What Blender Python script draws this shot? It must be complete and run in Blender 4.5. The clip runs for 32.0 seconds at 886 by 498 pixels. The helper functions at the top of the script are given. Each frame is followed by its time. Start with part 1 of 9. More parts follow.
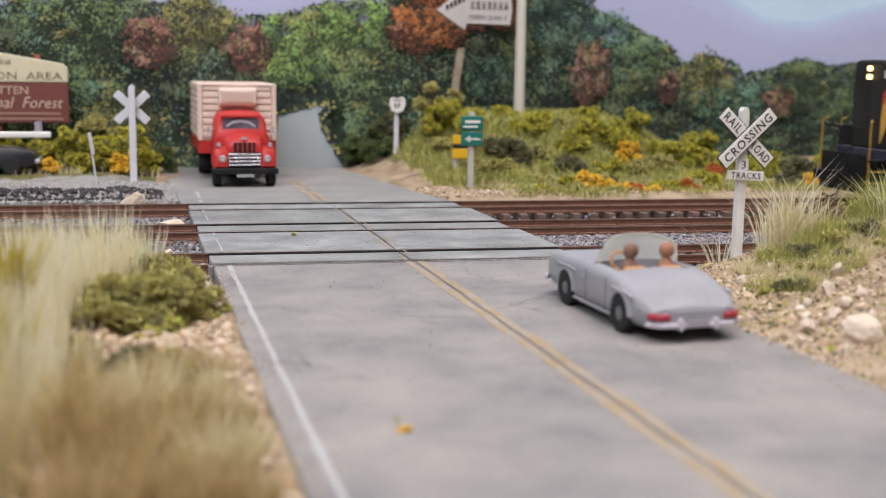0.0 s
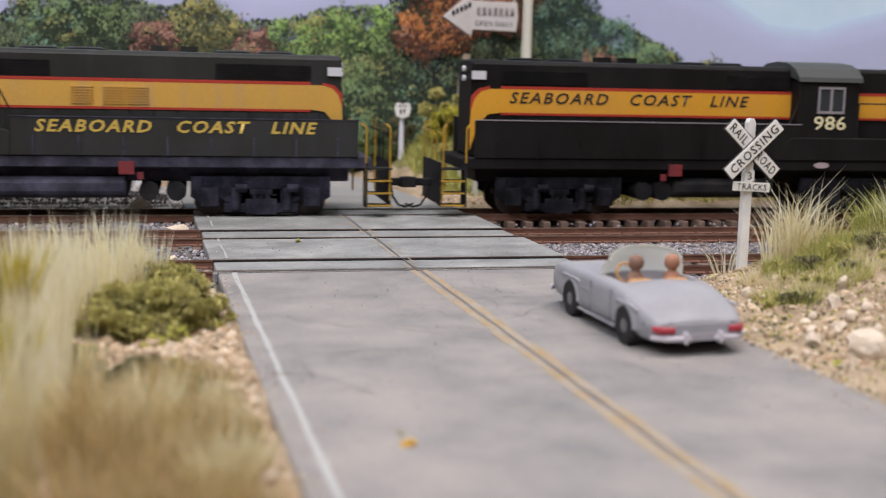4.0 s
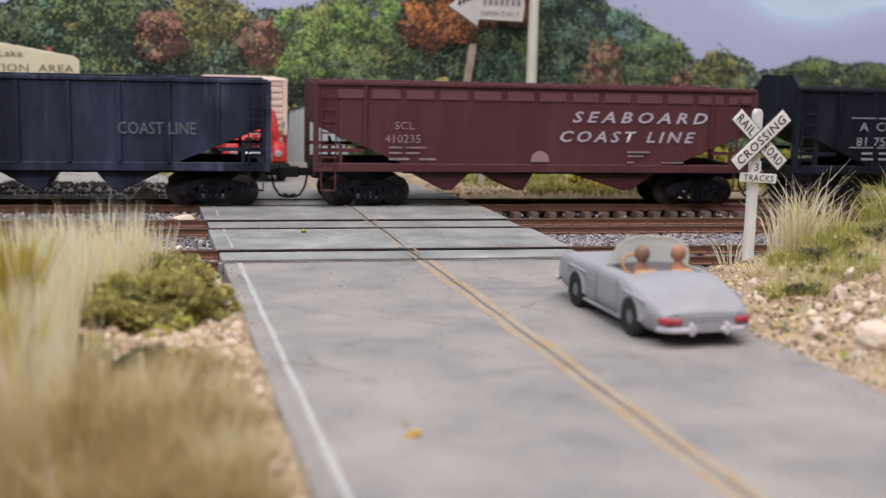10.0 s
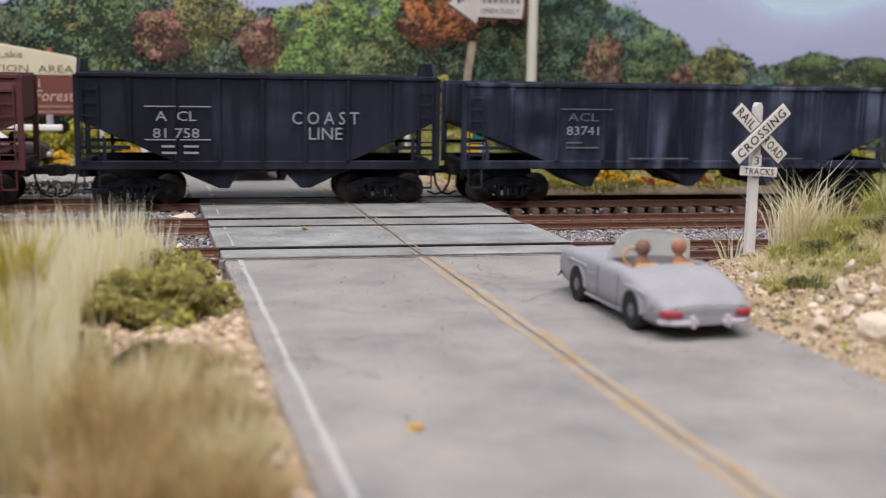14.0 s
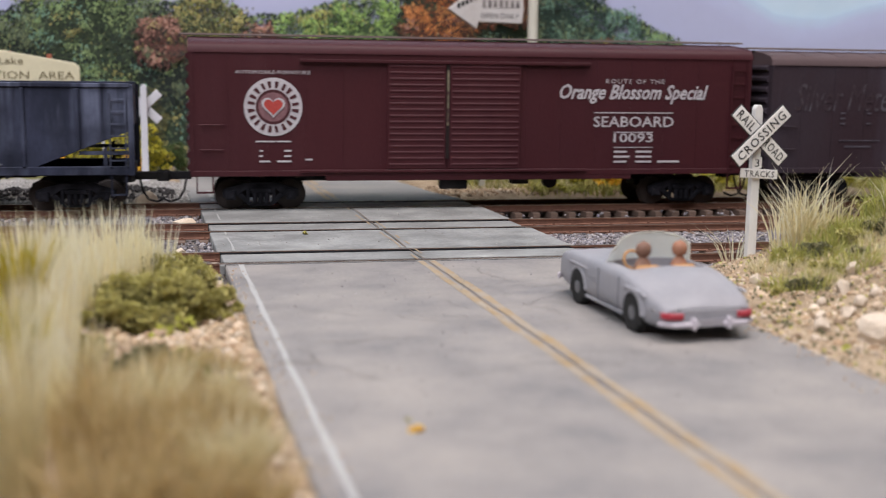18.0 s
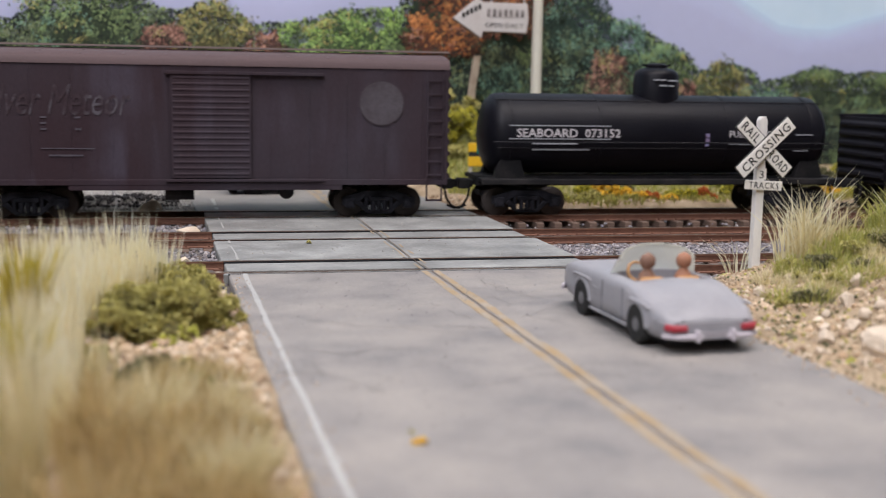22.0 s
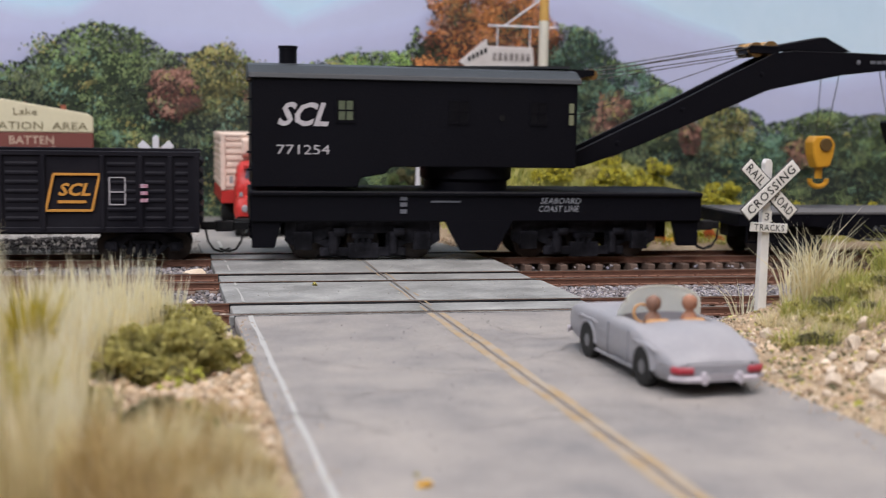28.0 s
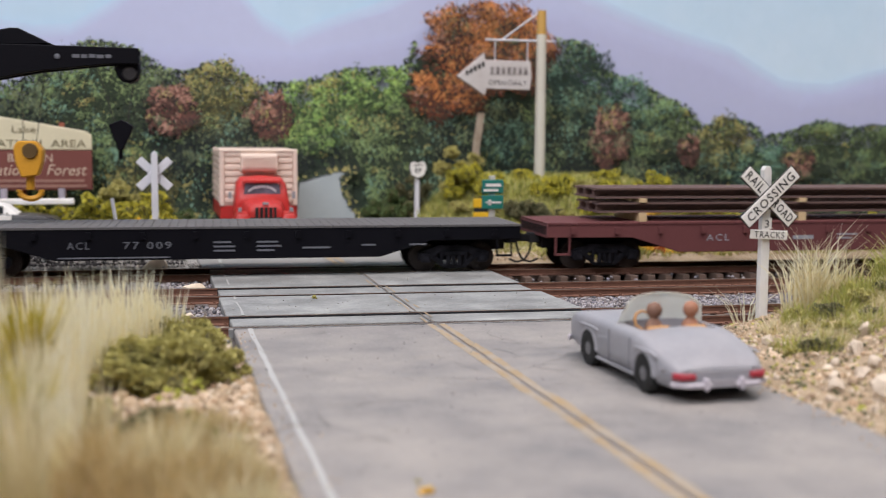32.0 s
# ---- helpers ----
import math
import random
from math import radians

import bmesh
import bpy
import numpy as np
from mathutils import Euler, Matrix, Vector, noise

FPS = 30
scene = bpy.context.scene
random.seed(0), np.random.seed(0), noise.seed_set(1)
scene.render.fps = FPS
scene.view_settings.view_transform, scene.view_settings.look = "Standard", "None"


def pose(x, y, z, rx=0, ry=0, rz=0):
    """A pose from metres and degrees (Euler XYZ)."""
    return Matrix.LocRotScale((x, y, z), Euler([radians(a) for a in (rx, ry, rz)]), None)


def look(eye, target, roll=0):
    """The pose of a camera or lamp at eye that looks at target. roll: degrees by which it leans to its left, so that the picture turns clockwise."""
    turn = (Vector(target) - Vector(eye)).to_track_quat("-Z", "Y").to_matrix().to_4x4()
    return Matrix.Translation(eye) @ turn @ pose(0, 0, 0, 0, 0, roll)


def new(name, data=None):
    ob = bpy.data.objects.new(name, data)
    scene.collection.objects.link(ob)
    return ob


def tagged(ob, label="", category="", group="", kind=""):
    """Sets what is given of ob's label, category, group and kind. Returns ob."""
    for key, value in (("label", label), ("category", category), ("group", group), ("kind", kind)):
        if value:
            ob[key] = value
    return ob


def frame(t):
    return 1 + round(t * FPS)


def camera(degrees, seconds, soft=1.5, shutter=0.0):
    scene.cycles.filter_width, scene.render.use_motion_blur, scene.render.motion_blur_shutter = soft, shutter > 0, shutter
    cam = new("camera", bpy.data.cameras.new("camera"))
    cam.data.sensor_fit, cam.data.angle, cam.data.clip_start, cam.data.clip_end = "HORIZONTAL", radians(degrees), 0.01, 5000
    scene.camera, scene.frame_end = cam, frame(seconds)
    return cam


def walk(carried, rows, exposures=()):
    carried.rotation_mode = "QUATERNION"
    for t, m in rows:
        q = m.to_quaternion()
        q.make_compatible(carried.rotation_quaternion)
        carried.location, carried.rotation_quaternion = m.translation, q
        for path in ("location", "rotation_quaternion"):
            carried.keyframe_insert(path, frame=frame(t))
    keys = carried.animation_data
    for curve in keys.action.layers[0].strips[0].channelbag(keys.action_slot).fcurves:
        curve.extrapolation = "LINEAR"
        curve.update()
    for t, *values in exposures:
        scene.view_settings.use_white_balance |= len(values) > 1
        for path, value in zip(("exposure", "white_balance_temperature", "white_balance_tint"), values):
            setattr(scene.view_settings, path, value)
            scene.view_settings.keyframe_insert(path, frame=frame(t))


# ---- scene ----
S = 1 / 90  # a model railway: all lengths below are in full-size metres and are shrunk by this


def at(x, y, z, rx=0, ry=0, rz=0):
    """A pose on the layout from full-size metres."""
    return pose(x * S, y * S, z * S, rx, ry, rz)


# ---- camera ----
cam = camera(42.12, 32.0, soft=0.6, shutter=0.3)
cam.data.dof.use_dof = True
cam.data.dof.focus_distance = 28.0 * S
cam.data.dof.aperture_fstop = 21.0
walk(cam, [
    (0.0, at(-0.000, -0.000, 4.168, 81.039, -0.893, -15.030)),
    (0.5, at(-0.002, -0.007, 4.195, 81.039, -0.927, -15.030)),
    (1.0, at(-0.003, -0.000, 4.241, 81.085, -1.002, -14.978)),
    (1.5, at(-0.004, 0.012, 4.239, 81.139, -1.085, -14.987)),
    (2.0, at(-0.003, 0.023, 4.237, 81.190, -1.146, -14.901)),
    (2.5, at(-0.003, 0.032, 4.263, 81.249, -1.186, -14.865)),
    (3.0, at(-0.006, 0.040, 4.262, 81.238, -1.230, -14.806)),
    (3.5, at(-0.017, 0.047, 4.288, 81.205, -1.301, -14.833)),
    (5.5, at(0.000, 0.062, 4.284, 81.122, -1.356, -14.572)),
    (6.0, at(-0.000, 0.062, 4.285, 81.077, -1.345, -14.565)),
    (6.5, at(-0.000, 0.062, 4.270, 81.020, -1.322, -14.562)),
    (7.0, at(0.001, 0.060, 4.268, 80.976, -1.302, -14.525)),
    (7.5, at(0.001, 0.063, 4.268, 80.919, -1.302, -14.524)),
    (8.0, at(0.000, 0.069, 4.280, 80.869, -1.317, -14.492)),
    (8.5, at(-0.001, 0.072, 4.265, 80.811, -1.329, -14.490)),
    (9.0, at(-0.004, 0.074, 4.267, 80.723, -1.339, -14.497)),
    (9.5, at(-0.004, 0.076, 4.291, 80.699, -1.363, -14.464)),
    (10.0, at(-0.004, 0.081, 4.294, 80.675, -1.394, -14.479)),
    (10.5, at(-0.002, 0.085, 4.290, 80.680, -1.389, -14.474)),
    (11.0, at(0.002, 0.086, 4.274, 80.704, -1.347, -14.451)),
    (11.5, at(0.007, 0.089, 4.269, 80.714, -1.303, -14.452)),
    (12.0, at(0.009, 0.090, 4.223, 80.690, -1.241, -14.459)),
    (12.5, at(0.007, 0.089, 4.190, 80.616, -1.156, -14.518)),
    (13.0, at(0.008, 0.087, 4.159, 80.599, -1.085, -14.566)),
    (13.5, at(0.007, 0.082, 4.175, 80.641, -1.034, -14.494)),
    (14.0, at(0.007, 0.075, 4.210, 80.670, -0.994, -14.482)),
    (14.5, at(0.018, 0.072, 4.191, 80.786, -0.950, -14.426)),
    (16.5, at(0.014, 0.068, 4.158, 80.884, -0.784, -14.462)),
    (17.0, at(0.014, 0.068, 4.144, 80.963, -0.769, -14.460)),
    (17.5, at(0.015, 0.068, 4.156, 80.953, -0.760, -14.473)),
    (18.0, at(0.017, 0.067, 4.162, 80.964, -0.753, -14.462)),
    (18.5, at(0.016, 0.073, 4.155, 80.924, -0.756, -14.464)),
    (19.0, at(0.015, 0.080, 4.182, 81.018, -0.784, -14.470)),
    (19.5, at(0.016, 0.082, 4.181, 81.106, -0.816, -14.409)),
    (20.0, at(0.013, 0.086, 4.214, 81.171, -0.837, -14.397)),
    (20.5, at(0.011, 0.093, 4.207, 81.159, -0.886, -14.332)),
    (21.0, at(0.007, 0.094, 4.181, 81.231, -0.957, -14.382)),
    (21.5, at(0.008, 0.089, 4.203, 81.284, -0.990, -14.332)),
    (22.0, at(0.013, 0.089, 4.205, 81.356, -0.993, -14.254)),
    (22.5, at(0.015, 0.096, 4.210, 81.342, -0.990, -14.238)),
    (23.0, at(0.019, 0.099, 4.179, 81.350, -0.989, -14.214)),
    (23.5, at(0.024, 0.101, 4.182, 81.346, -0.987, -14.166)),
    (24.0, at(0.020, 0.106, 4.193, 81.416, -0.958, -14.181)),
    (24.5, at(0.015, 0.108, 4.143, 81.566, -0.914, -14.261)),
    (25.0, at(0.017, 0.107, 4.149, 81.590, -0.893, -14.268)),
    (25.5, at(0.027, 0.107, 4.172, 81.630, -0.896, -14.221)),
    (27.5, at(0.021, 0.072, 4.245, 82.977, -0.983, -13.993)),
    (28.0, at(0.019, 0.066, 4.204, 83.458, -0.962, -13.947)),
    (28.5, at(0.018, 0.068, 4.134, 83.992, -0.907, -13.873)),
    (29.0, at(0.016, 0.071, 4.091, 84.248, -0.799, -13.903)),
    (29.5, at(0.018, 0.065, 4.095, 84.403, -0.688, -13.941)),
    (30.0, at(0.025, 0.060, 4.049, 84.512, -0.605, -13.907)),
    (30.5, at(0.029, 0.066, 4.034, 84.549, -0.535, -13.879)),
    (31.0, at(0.025, 0.077, 4.024, 84.599, -0.490, -13.920)),
    (31.5, at(0.025, 0.090, 4.016, 84.581, -0.462, -13.954)),
    (32.0, at(0.036, 0.110, 4.042, 84.353, -0.412, -14.020)),
], exposures=[(0, 0.09, 6390, 16), (32, 0.09, 6390, 16)])

# ---- light: a closed train room with two ceiling panels ----
world = bpy.data.worlds.new("world")
scene.world = world
world.use_nodes = True
world.node_tree.nodes["Background"].inputs[0].default_value = (0.80, 0.84, 1.0, 1)
world.node_tree.nodes["Background"].inputs[1].default_value = 0.05


def area_lamp(name, x, y, z, tx, ty, tz, w, d, power, color):
    data = bpy.data.lights.new(name, "AREA")
    data.shape, data.size, data.size_y, data.energy, data.color = "RECTANGLE", w, d, power, color
    ob = new(name, data)
    ob.matrix_world = look((x, y, z), (tx, ty, tz))
    return ob


area_lamp("ceiling_lamp", 0.20, 0.02, 1.20, 0.15, 0.40, 0.0, 1.2, 0.5, 16.5, (1.0, 0.95, 0.90))
area_lamp("ceiling_lamp", -0.70, -0.70, 1.14, 0.05, 0.35, 0.0, 1.2, 0.5, 17.5, (0.93, 0.96, 1.0))

# ---- materials ----
def mat(name, color, rough=0.6, metal=0.0, var=0.12, scale=3.0, bump=0.1, fine=40.0, other=None, mix=0.5, streak=0.0, island=0.0, random_ob=0.0, emit=0.0, alpha=1.0, bump_d=0.02, spec=0.35):
    """A node material: grain and stains at two scales, in full-size metres. other: a second colour for stains."""
    m = bpy.data.materials.new(name)
    m.use_nodes = True
    nt = m.node_tree
    n, l = nt.nodes, nt.links
    b = n["Principled BSDF"]
    b.inputs["Roughness"].default_value, b.inputs["Metallic"].default_value = rough, metal
    b.inputs["Specular IOR Level"].default_value = spec
    co = n.new("ShaderNodeTexCoord")
    mp = n.new("ShaderNodeMapping")
    mp.inputs["Scale"].default_value = (90, 90, 90 * (1 - 0.85 * streak))
    l.new(co.outputs["Object"], mp.inputs["Vector"])
    big, small = n.new("ShaderNodeTexNoise"), n.new("ShaderNodeTexNoise")
    big.inputs["Scale"].default_value, big.inputs["Detail"].default_value, big.inputs["Roughness"].default_value = scale * 0.35, 8, 0.6
    small.inputs["Scale"].default_value, small.inputs["Detail"].default_value = fine * 0.35, 4
    for t in (big, small):
        l.new(mp.outputs[0], t.inputs["Vector"])
    rgb = n.new("ShaderNodeRGB")
    rgb.outputs[0].default_value = (*color, 1)
    col = rgb.outputs[0]
    if other:
        ramp = n.new("ShaderNodeMapRange")
        ramp.inputs[1].default_value, ramp.inputs[2].default_value = 0.5 - 0.25 * mix, 0.95 - 0.45 * mix
        l.new(big.outputs[0], ramp.inputs[0])
        mx = n.new("ShaderNodeMix")
        mx.data_type = "RGBA"
        mx.inputs[7].default_value = (*other, 1)
        l.new(ramp.outputs[0], mx.inputs[0])
        l.new(col, mx.inputs[6])
        col = mx.outputs[2]
    total = None
    for src, k in ((big.outputs[0], var), (small.outputs[0], var * 0.8)):
        ma = n.new("ShaderNodeMath")
        ma.operation = "MULTIPLY_ADD"
        ma.inputs[1].default_value, ma.inputs[2].default_value = k * 2.2, 1 - k * 1.1
        l.new(src, ma.inputs[0])
        if total:
            mm = n.new("ShaderNodeMath")
            mm.operation = "MULTIPLY"
            l.new(total, mm.inputs[0]), l.new(ma.outputs[0], mm.inputs[1])
            total = mm.outputs[0]
        else:
            total = ma.outputs[0]
    for amount, node, out in ((island, "ShaderNodeNewGeometry", "Random Per Island"), (random_ob, "ShaderNodeObjectInfo", "Random")):
        if amount:
            g = n.new(node)
            ma = n.new("ShaderNodeMath")
            ma.operation = "MULTIPLY_ADD"
            ma.inputs[1].default_value, ma.inputs[2].default_value = amount * 2, 1 - amount
            mm = n.new("ShaderNodeMath")
            mm.operation = "MULTIPLY"
            l.new(g.outputs[out], ma.inputs[0]), l.new(total, mm.inputs[0]), l.new(ma.outputs[0], mm.inputs[1])
            total = mm.outputs[0]
    hsv = n.new("ShaderNodeHueSaturation")
    l.new(col, hsv.inputs["Color"]), l.new(total, hsv.inputs["Value"])
    l.new(hsv.outputs[0], b.inputs["Base Color"])
    if bump:
        bp = n.new("ShaderNodeBump")
        bp.inputs["Strength"].default_value, bp.inputs["Distance"].default_value = min(1, bump * 3), bump_d * S
        l.new(small.outputs[0], bp.inputs["Height"])
        l.new(bp.outputs[0], b.inputs["Normal"])
    rr = n.new("ShaderNodeMapRange")
    rr.inputs[3].default_value, rr.inputs[4].default_value = max(0, rough - 0.1), min(1, rough + 0.12)
    l.new(big.outputs[0], rr.inputs[0]), l.new(rr.outputs[0], b.inputs["Roughness"])
    if emit:
        b.inputs["Emission Color"].default_value, b.inputs["Emission Strength"].default_value = (*color, 1), emit
    if alpha < 1:
        b.inputs["Alpha"].default_value = alpha
    return m


def blend_mat(name, colors, rough=0.8, noise_scale=1.5):
    """A paint or leaf material: each separate piece takes one of several colours."""
    m = mat(name, colors[0], rough, var=0.22, scale=noise_scale, bump=0.2)
    n, l = m.node_tree.nodes, m.node_tree.links
    g, r = n.new("ShaderNodeNewGeometry"), n.new("ShaderNodeValToRGB")
    e = r.color_ramp.elements
    while len(e) < len(colors):
        e.new(0.5)
    for i, c in enumerate(colors):
        e[i].position, e[i].color = i / max(1, len(colors) - 1), (*c, 1)
    l.new(g.outputs["Random Per Island"], r.inputs[0])
    hsv = next(x for x in n if x.type == "HUE_SAT")
    l.new(r.outputs[0], hsv.inputs["Color"])
    return m


def streaked(m, color, amount=0.7, lo=0.5, hi=0.68, fine=1.6, seed=0.0):
    """Rain-washed dust: upright streaks broken by larger patches, over a painted side."""
    n, l = m.node_tree.nodes, m.node_tree.links
    hsv = next(x for x in n if x.type == "HUE_SAT")
    src = hsv.inputs["Color"].links[0].from_socket
    co = n.new("ShaderNodeTexCoord")
    fac = None
    for scale, a, b in (((90 * fine, 90, 90 * 0.10), lo, hi), ((90 * 0.16, 90 * 0.3, 90 * 0.30), 0.40, 0.66)):
        mp, no, mr = n.new("ShaderNodeMapping"), n.new("ShaderNodeTexNoise"), n.new("ShaderNodeMapRange")
        mp.inputs["Scale"].default_value, mp.inputs["Location"].default_value = scale, (seed, seed * 0.7, 0)
        no.inputs["Scale"].default_value, no.inputs["Detail"].default_value = 1.6, 5
        mr.inputs[1].default_value, mr.inputs[2].default_value = a, b
        l.new(co.outputs["Object"], mp.inputs["Vector"]), l.new(mp.outputs[0], no.inputs["Vector"]), l.new(no.outputs[0], mr.inputs[0])
        if fac is None:
            fac = mr.outputs[0]
        else:
            mm = n.new("ShaderNodeMath")
            mm.operation = "MULTIPLY"
            l.new(fac, mm.inputs[0]), l.new(mr.outputs[0], mm.inputs[1])
            fac = mm.outputs[0]
    am = n.new("ShaderNodeMath")
    am.operation = "MULTIPLY"
    am.inputs[1].default_value = amount
    mx = n.new("ShaderNodeMix")
    mx.data_type = "RGBA"
    mx.inputs[7].default_value = (*color, 1)
    l.new(fac, am.inputs[0]), l.new(am.outputs[0], mx.inputs[0]), l.new(src, mx.inputs[6]), l.new(mx.outputs[2], hsv.inputs["Color"])
    return m


CONCRETE = mat("road_concrete", (0.325, 0.300, 0.279), 0.75, var=0.17, scale=1.5, bump=0.2, fine=34, other=(0.178, 0.171, 0.172), mix=0.64)
CROSSING = mat("crossing_concrete", (0.205, 0.208, 0.204), 0.6, var=0.3, scale=2.2, bump=0.25, fine=30, other=(0.31, 0.315, 0.308), mix=0.5, random_ob=0.08)
FAR_ROAD = mat("weathered_road", (0.235, 0.235, 0.232), 0.85, var=0.14, scale=1.4, other=(0.30, 0.285, 0.26), mix=0.5)
LINE_WHITE = mat("worn_white_line", (0.41, 0.41, 0.405), 0.7, var=0.2, scale=6, other=(0.36, 0.36, 0.35), mix=0.6)
LINE_YELLOW = mat("worn_yellow_line", (0.385, 0.262, 0.125), 0.7, var=0.25, scale=5, other=(0.315, 0.268, 0.212), mix=0.8)
CRACK = mat("tar_crack", (0.165, 0.13, 0.105), 0.8, var=0.3, scale=6)
RUBBER_GAP = mat("flangeway", (0.008, 0.008, 0.009), 0.9, spec=0.1)
RAIL_SIDE = mat("rusty_rail", (0.205, 0.098, 0.064), 0.75, var=0.3, scale=4, other=(0.10, 0.048, 0.034))
RAIL_TOP = mat("worn_rail_head", (0.42, 0.36, 0.31), 0.35, 0.8, var=0.2, scale=8, other=(0.16, 0.09, 0.06), mix=0.5)
TIE = mat("weathered_tie", (0.155, 0.105, 0.082), 0.85, var=0.25, scale=5, random_ob=0.2)
BALLAST = blend_mat("ballast_stone", ((0.07, 0.07, 0.08), (0.25, 0.235, 0.25), (0.15, 0.125, 0.125), (0.42, 0.39, 0.39), (0.19, 0.18, 0.215)))
EARTH = mat("sandy_soil", (0.50, 0.385, 0.26), 0.9, var=0.35, scale=3.6, bump=0.4, fine=45, other=(0.17, 0.12, 0.07), mix=0.55, bump_d=0.08)
GRAVEL_BED = mat("grey_gravel", (0.20, 0.185, 0.175), 0.9, var=0.25, scale=5, bump=0.4, fine=60, other=(0.12, 0.09, 0.075), bump_d=0.06)
SAND_STONE = blend_mat("tan_rubble", ((0.62, 0.49, 0.36), (0.54, 0.40, 0.26), (0.38, 0.25, 0.15), (0.70, 0.60, 0.47), (0.22, 0.145, 0.09), (0.58, 0.45, 0.31)), noise_scale=3)
BOULDER = mat("pale_boulder", (0.66, 0.56, 0.45), 0.85, var=0.14, scale=2.5, bump=0.3, fine=24, other=(0.45, 0.35, 0.25), mix=0.4, bump_d=0.05)
def leafy(m, amount):
    """Lets light through thin blades and leaves."""
    nt = m.node_tree
    p = nt.nodes["Principled BSDF"]
    out = next(x for x in nt.nodes if x.type == "OUTPUT_MATERIAL")
    tr, mx = nt.nodes.new("ShaderNodeBsdfTranslucent"), nt.nodes.new("ShaderNodeMixShader")
    mx.inputs[0].default_value = amount
    src = p.inputs["Base Color"].links[0].from_socket
    nt.links.new(src, tr.inputs["Color"])
    nt.links.new(p.outputs[0], mx.inputs[1]), nt.links.new(tr.outputs[0], mx.inputs[2]), nt.links.new(mx.outputs[0], out.inputs[0])
    return m


STRAW = leafy(blend_mat("straw_grass", ((0.76, 0.68, 0.42), (0.85, 0.79, 0.56), (0.62, 0.52, 0.27), (0.80, 0.73, 0.49))), 0.55)
STRAW_PALE = leafy(blend_mat("pale_grass", ((0.93, 0.89, 0.68), (0.96, 0.93, 0.79), (0.88, 0.81, 0.56), (0.92, 0.86, 0.62))), 0.7)
STRAW_BROWN = leafy(blend_mat("dry_brown_grass", ((0.56, 0.43, 0.20), (0.66, 0.52, 0.28), (0.42, 0.31, 0.13), (0.72, 0.60, 0.37))), 0.55)
GRASS_GREEN = leafy(blend_mat("green_grass", ((0.42, 0.43, 0.10), (0.54, 0.50, 0.15), (0.28, 0.32, 0.08), (0.62, 0.57, 0.26))), 0.35)
MOSS = blend_mat("olive_foam", ((0.36, 0.33, 0.085), (0.50, 0.45, 0.14), (0.19, 0.18, 0.055), (0.58, 0.52, 0.20), (0.28, 0.255, 0.07)))
MOSS_DARK = blend_mat("dark_foam", ((0.12, 0.13, 0.06), (0.18, 0.17, 0.08), (0.08, 0.085, 0.045), (0.22, 0.18, 0.09)))
LIME = blend_mat("lime_foam", ((0.50, 0.52, 0.09), (0.62, 0.62, 0.14), (0.38, 0.40, 0.07)))
LEAF_YELLOW = blend_mat("yellow_green_foam", ((0.50, 0.45, 0.04), (0.70, 0.59, 0.05), (0.28, 0.28, 0.04), (0.15, 0.16, 0.04), (0.46, 0.43, 0.05)))
LEAF_GOLD = blend_mat("golden_foam", ((0.80, 0.50, 0.04), (0.85, 0.58, 0.06), (0.66, 0.36, 0.04)))
LEAF_RED = blend_mat("orange_foam", ((0.52, 0.14, 0.03), (0.42, 0.10, 0.03), (0.60, 0.22, 0.05)))
PAINT_WHITE = mat("white_paint", (0.78, 0.77, 0.74), 0.55, var=0.06, scale=3, other=(0.62, 0.58, 0.52), mix=0.25)
SILVER_POST = mat("grey_post_paint", (0.62, 0.62, 0.66), 0.5, var=0.08)
BLACK_PAINT = mat("black_lettering", (0.02, 0.02, 0.02), 0.6, var=0.05)


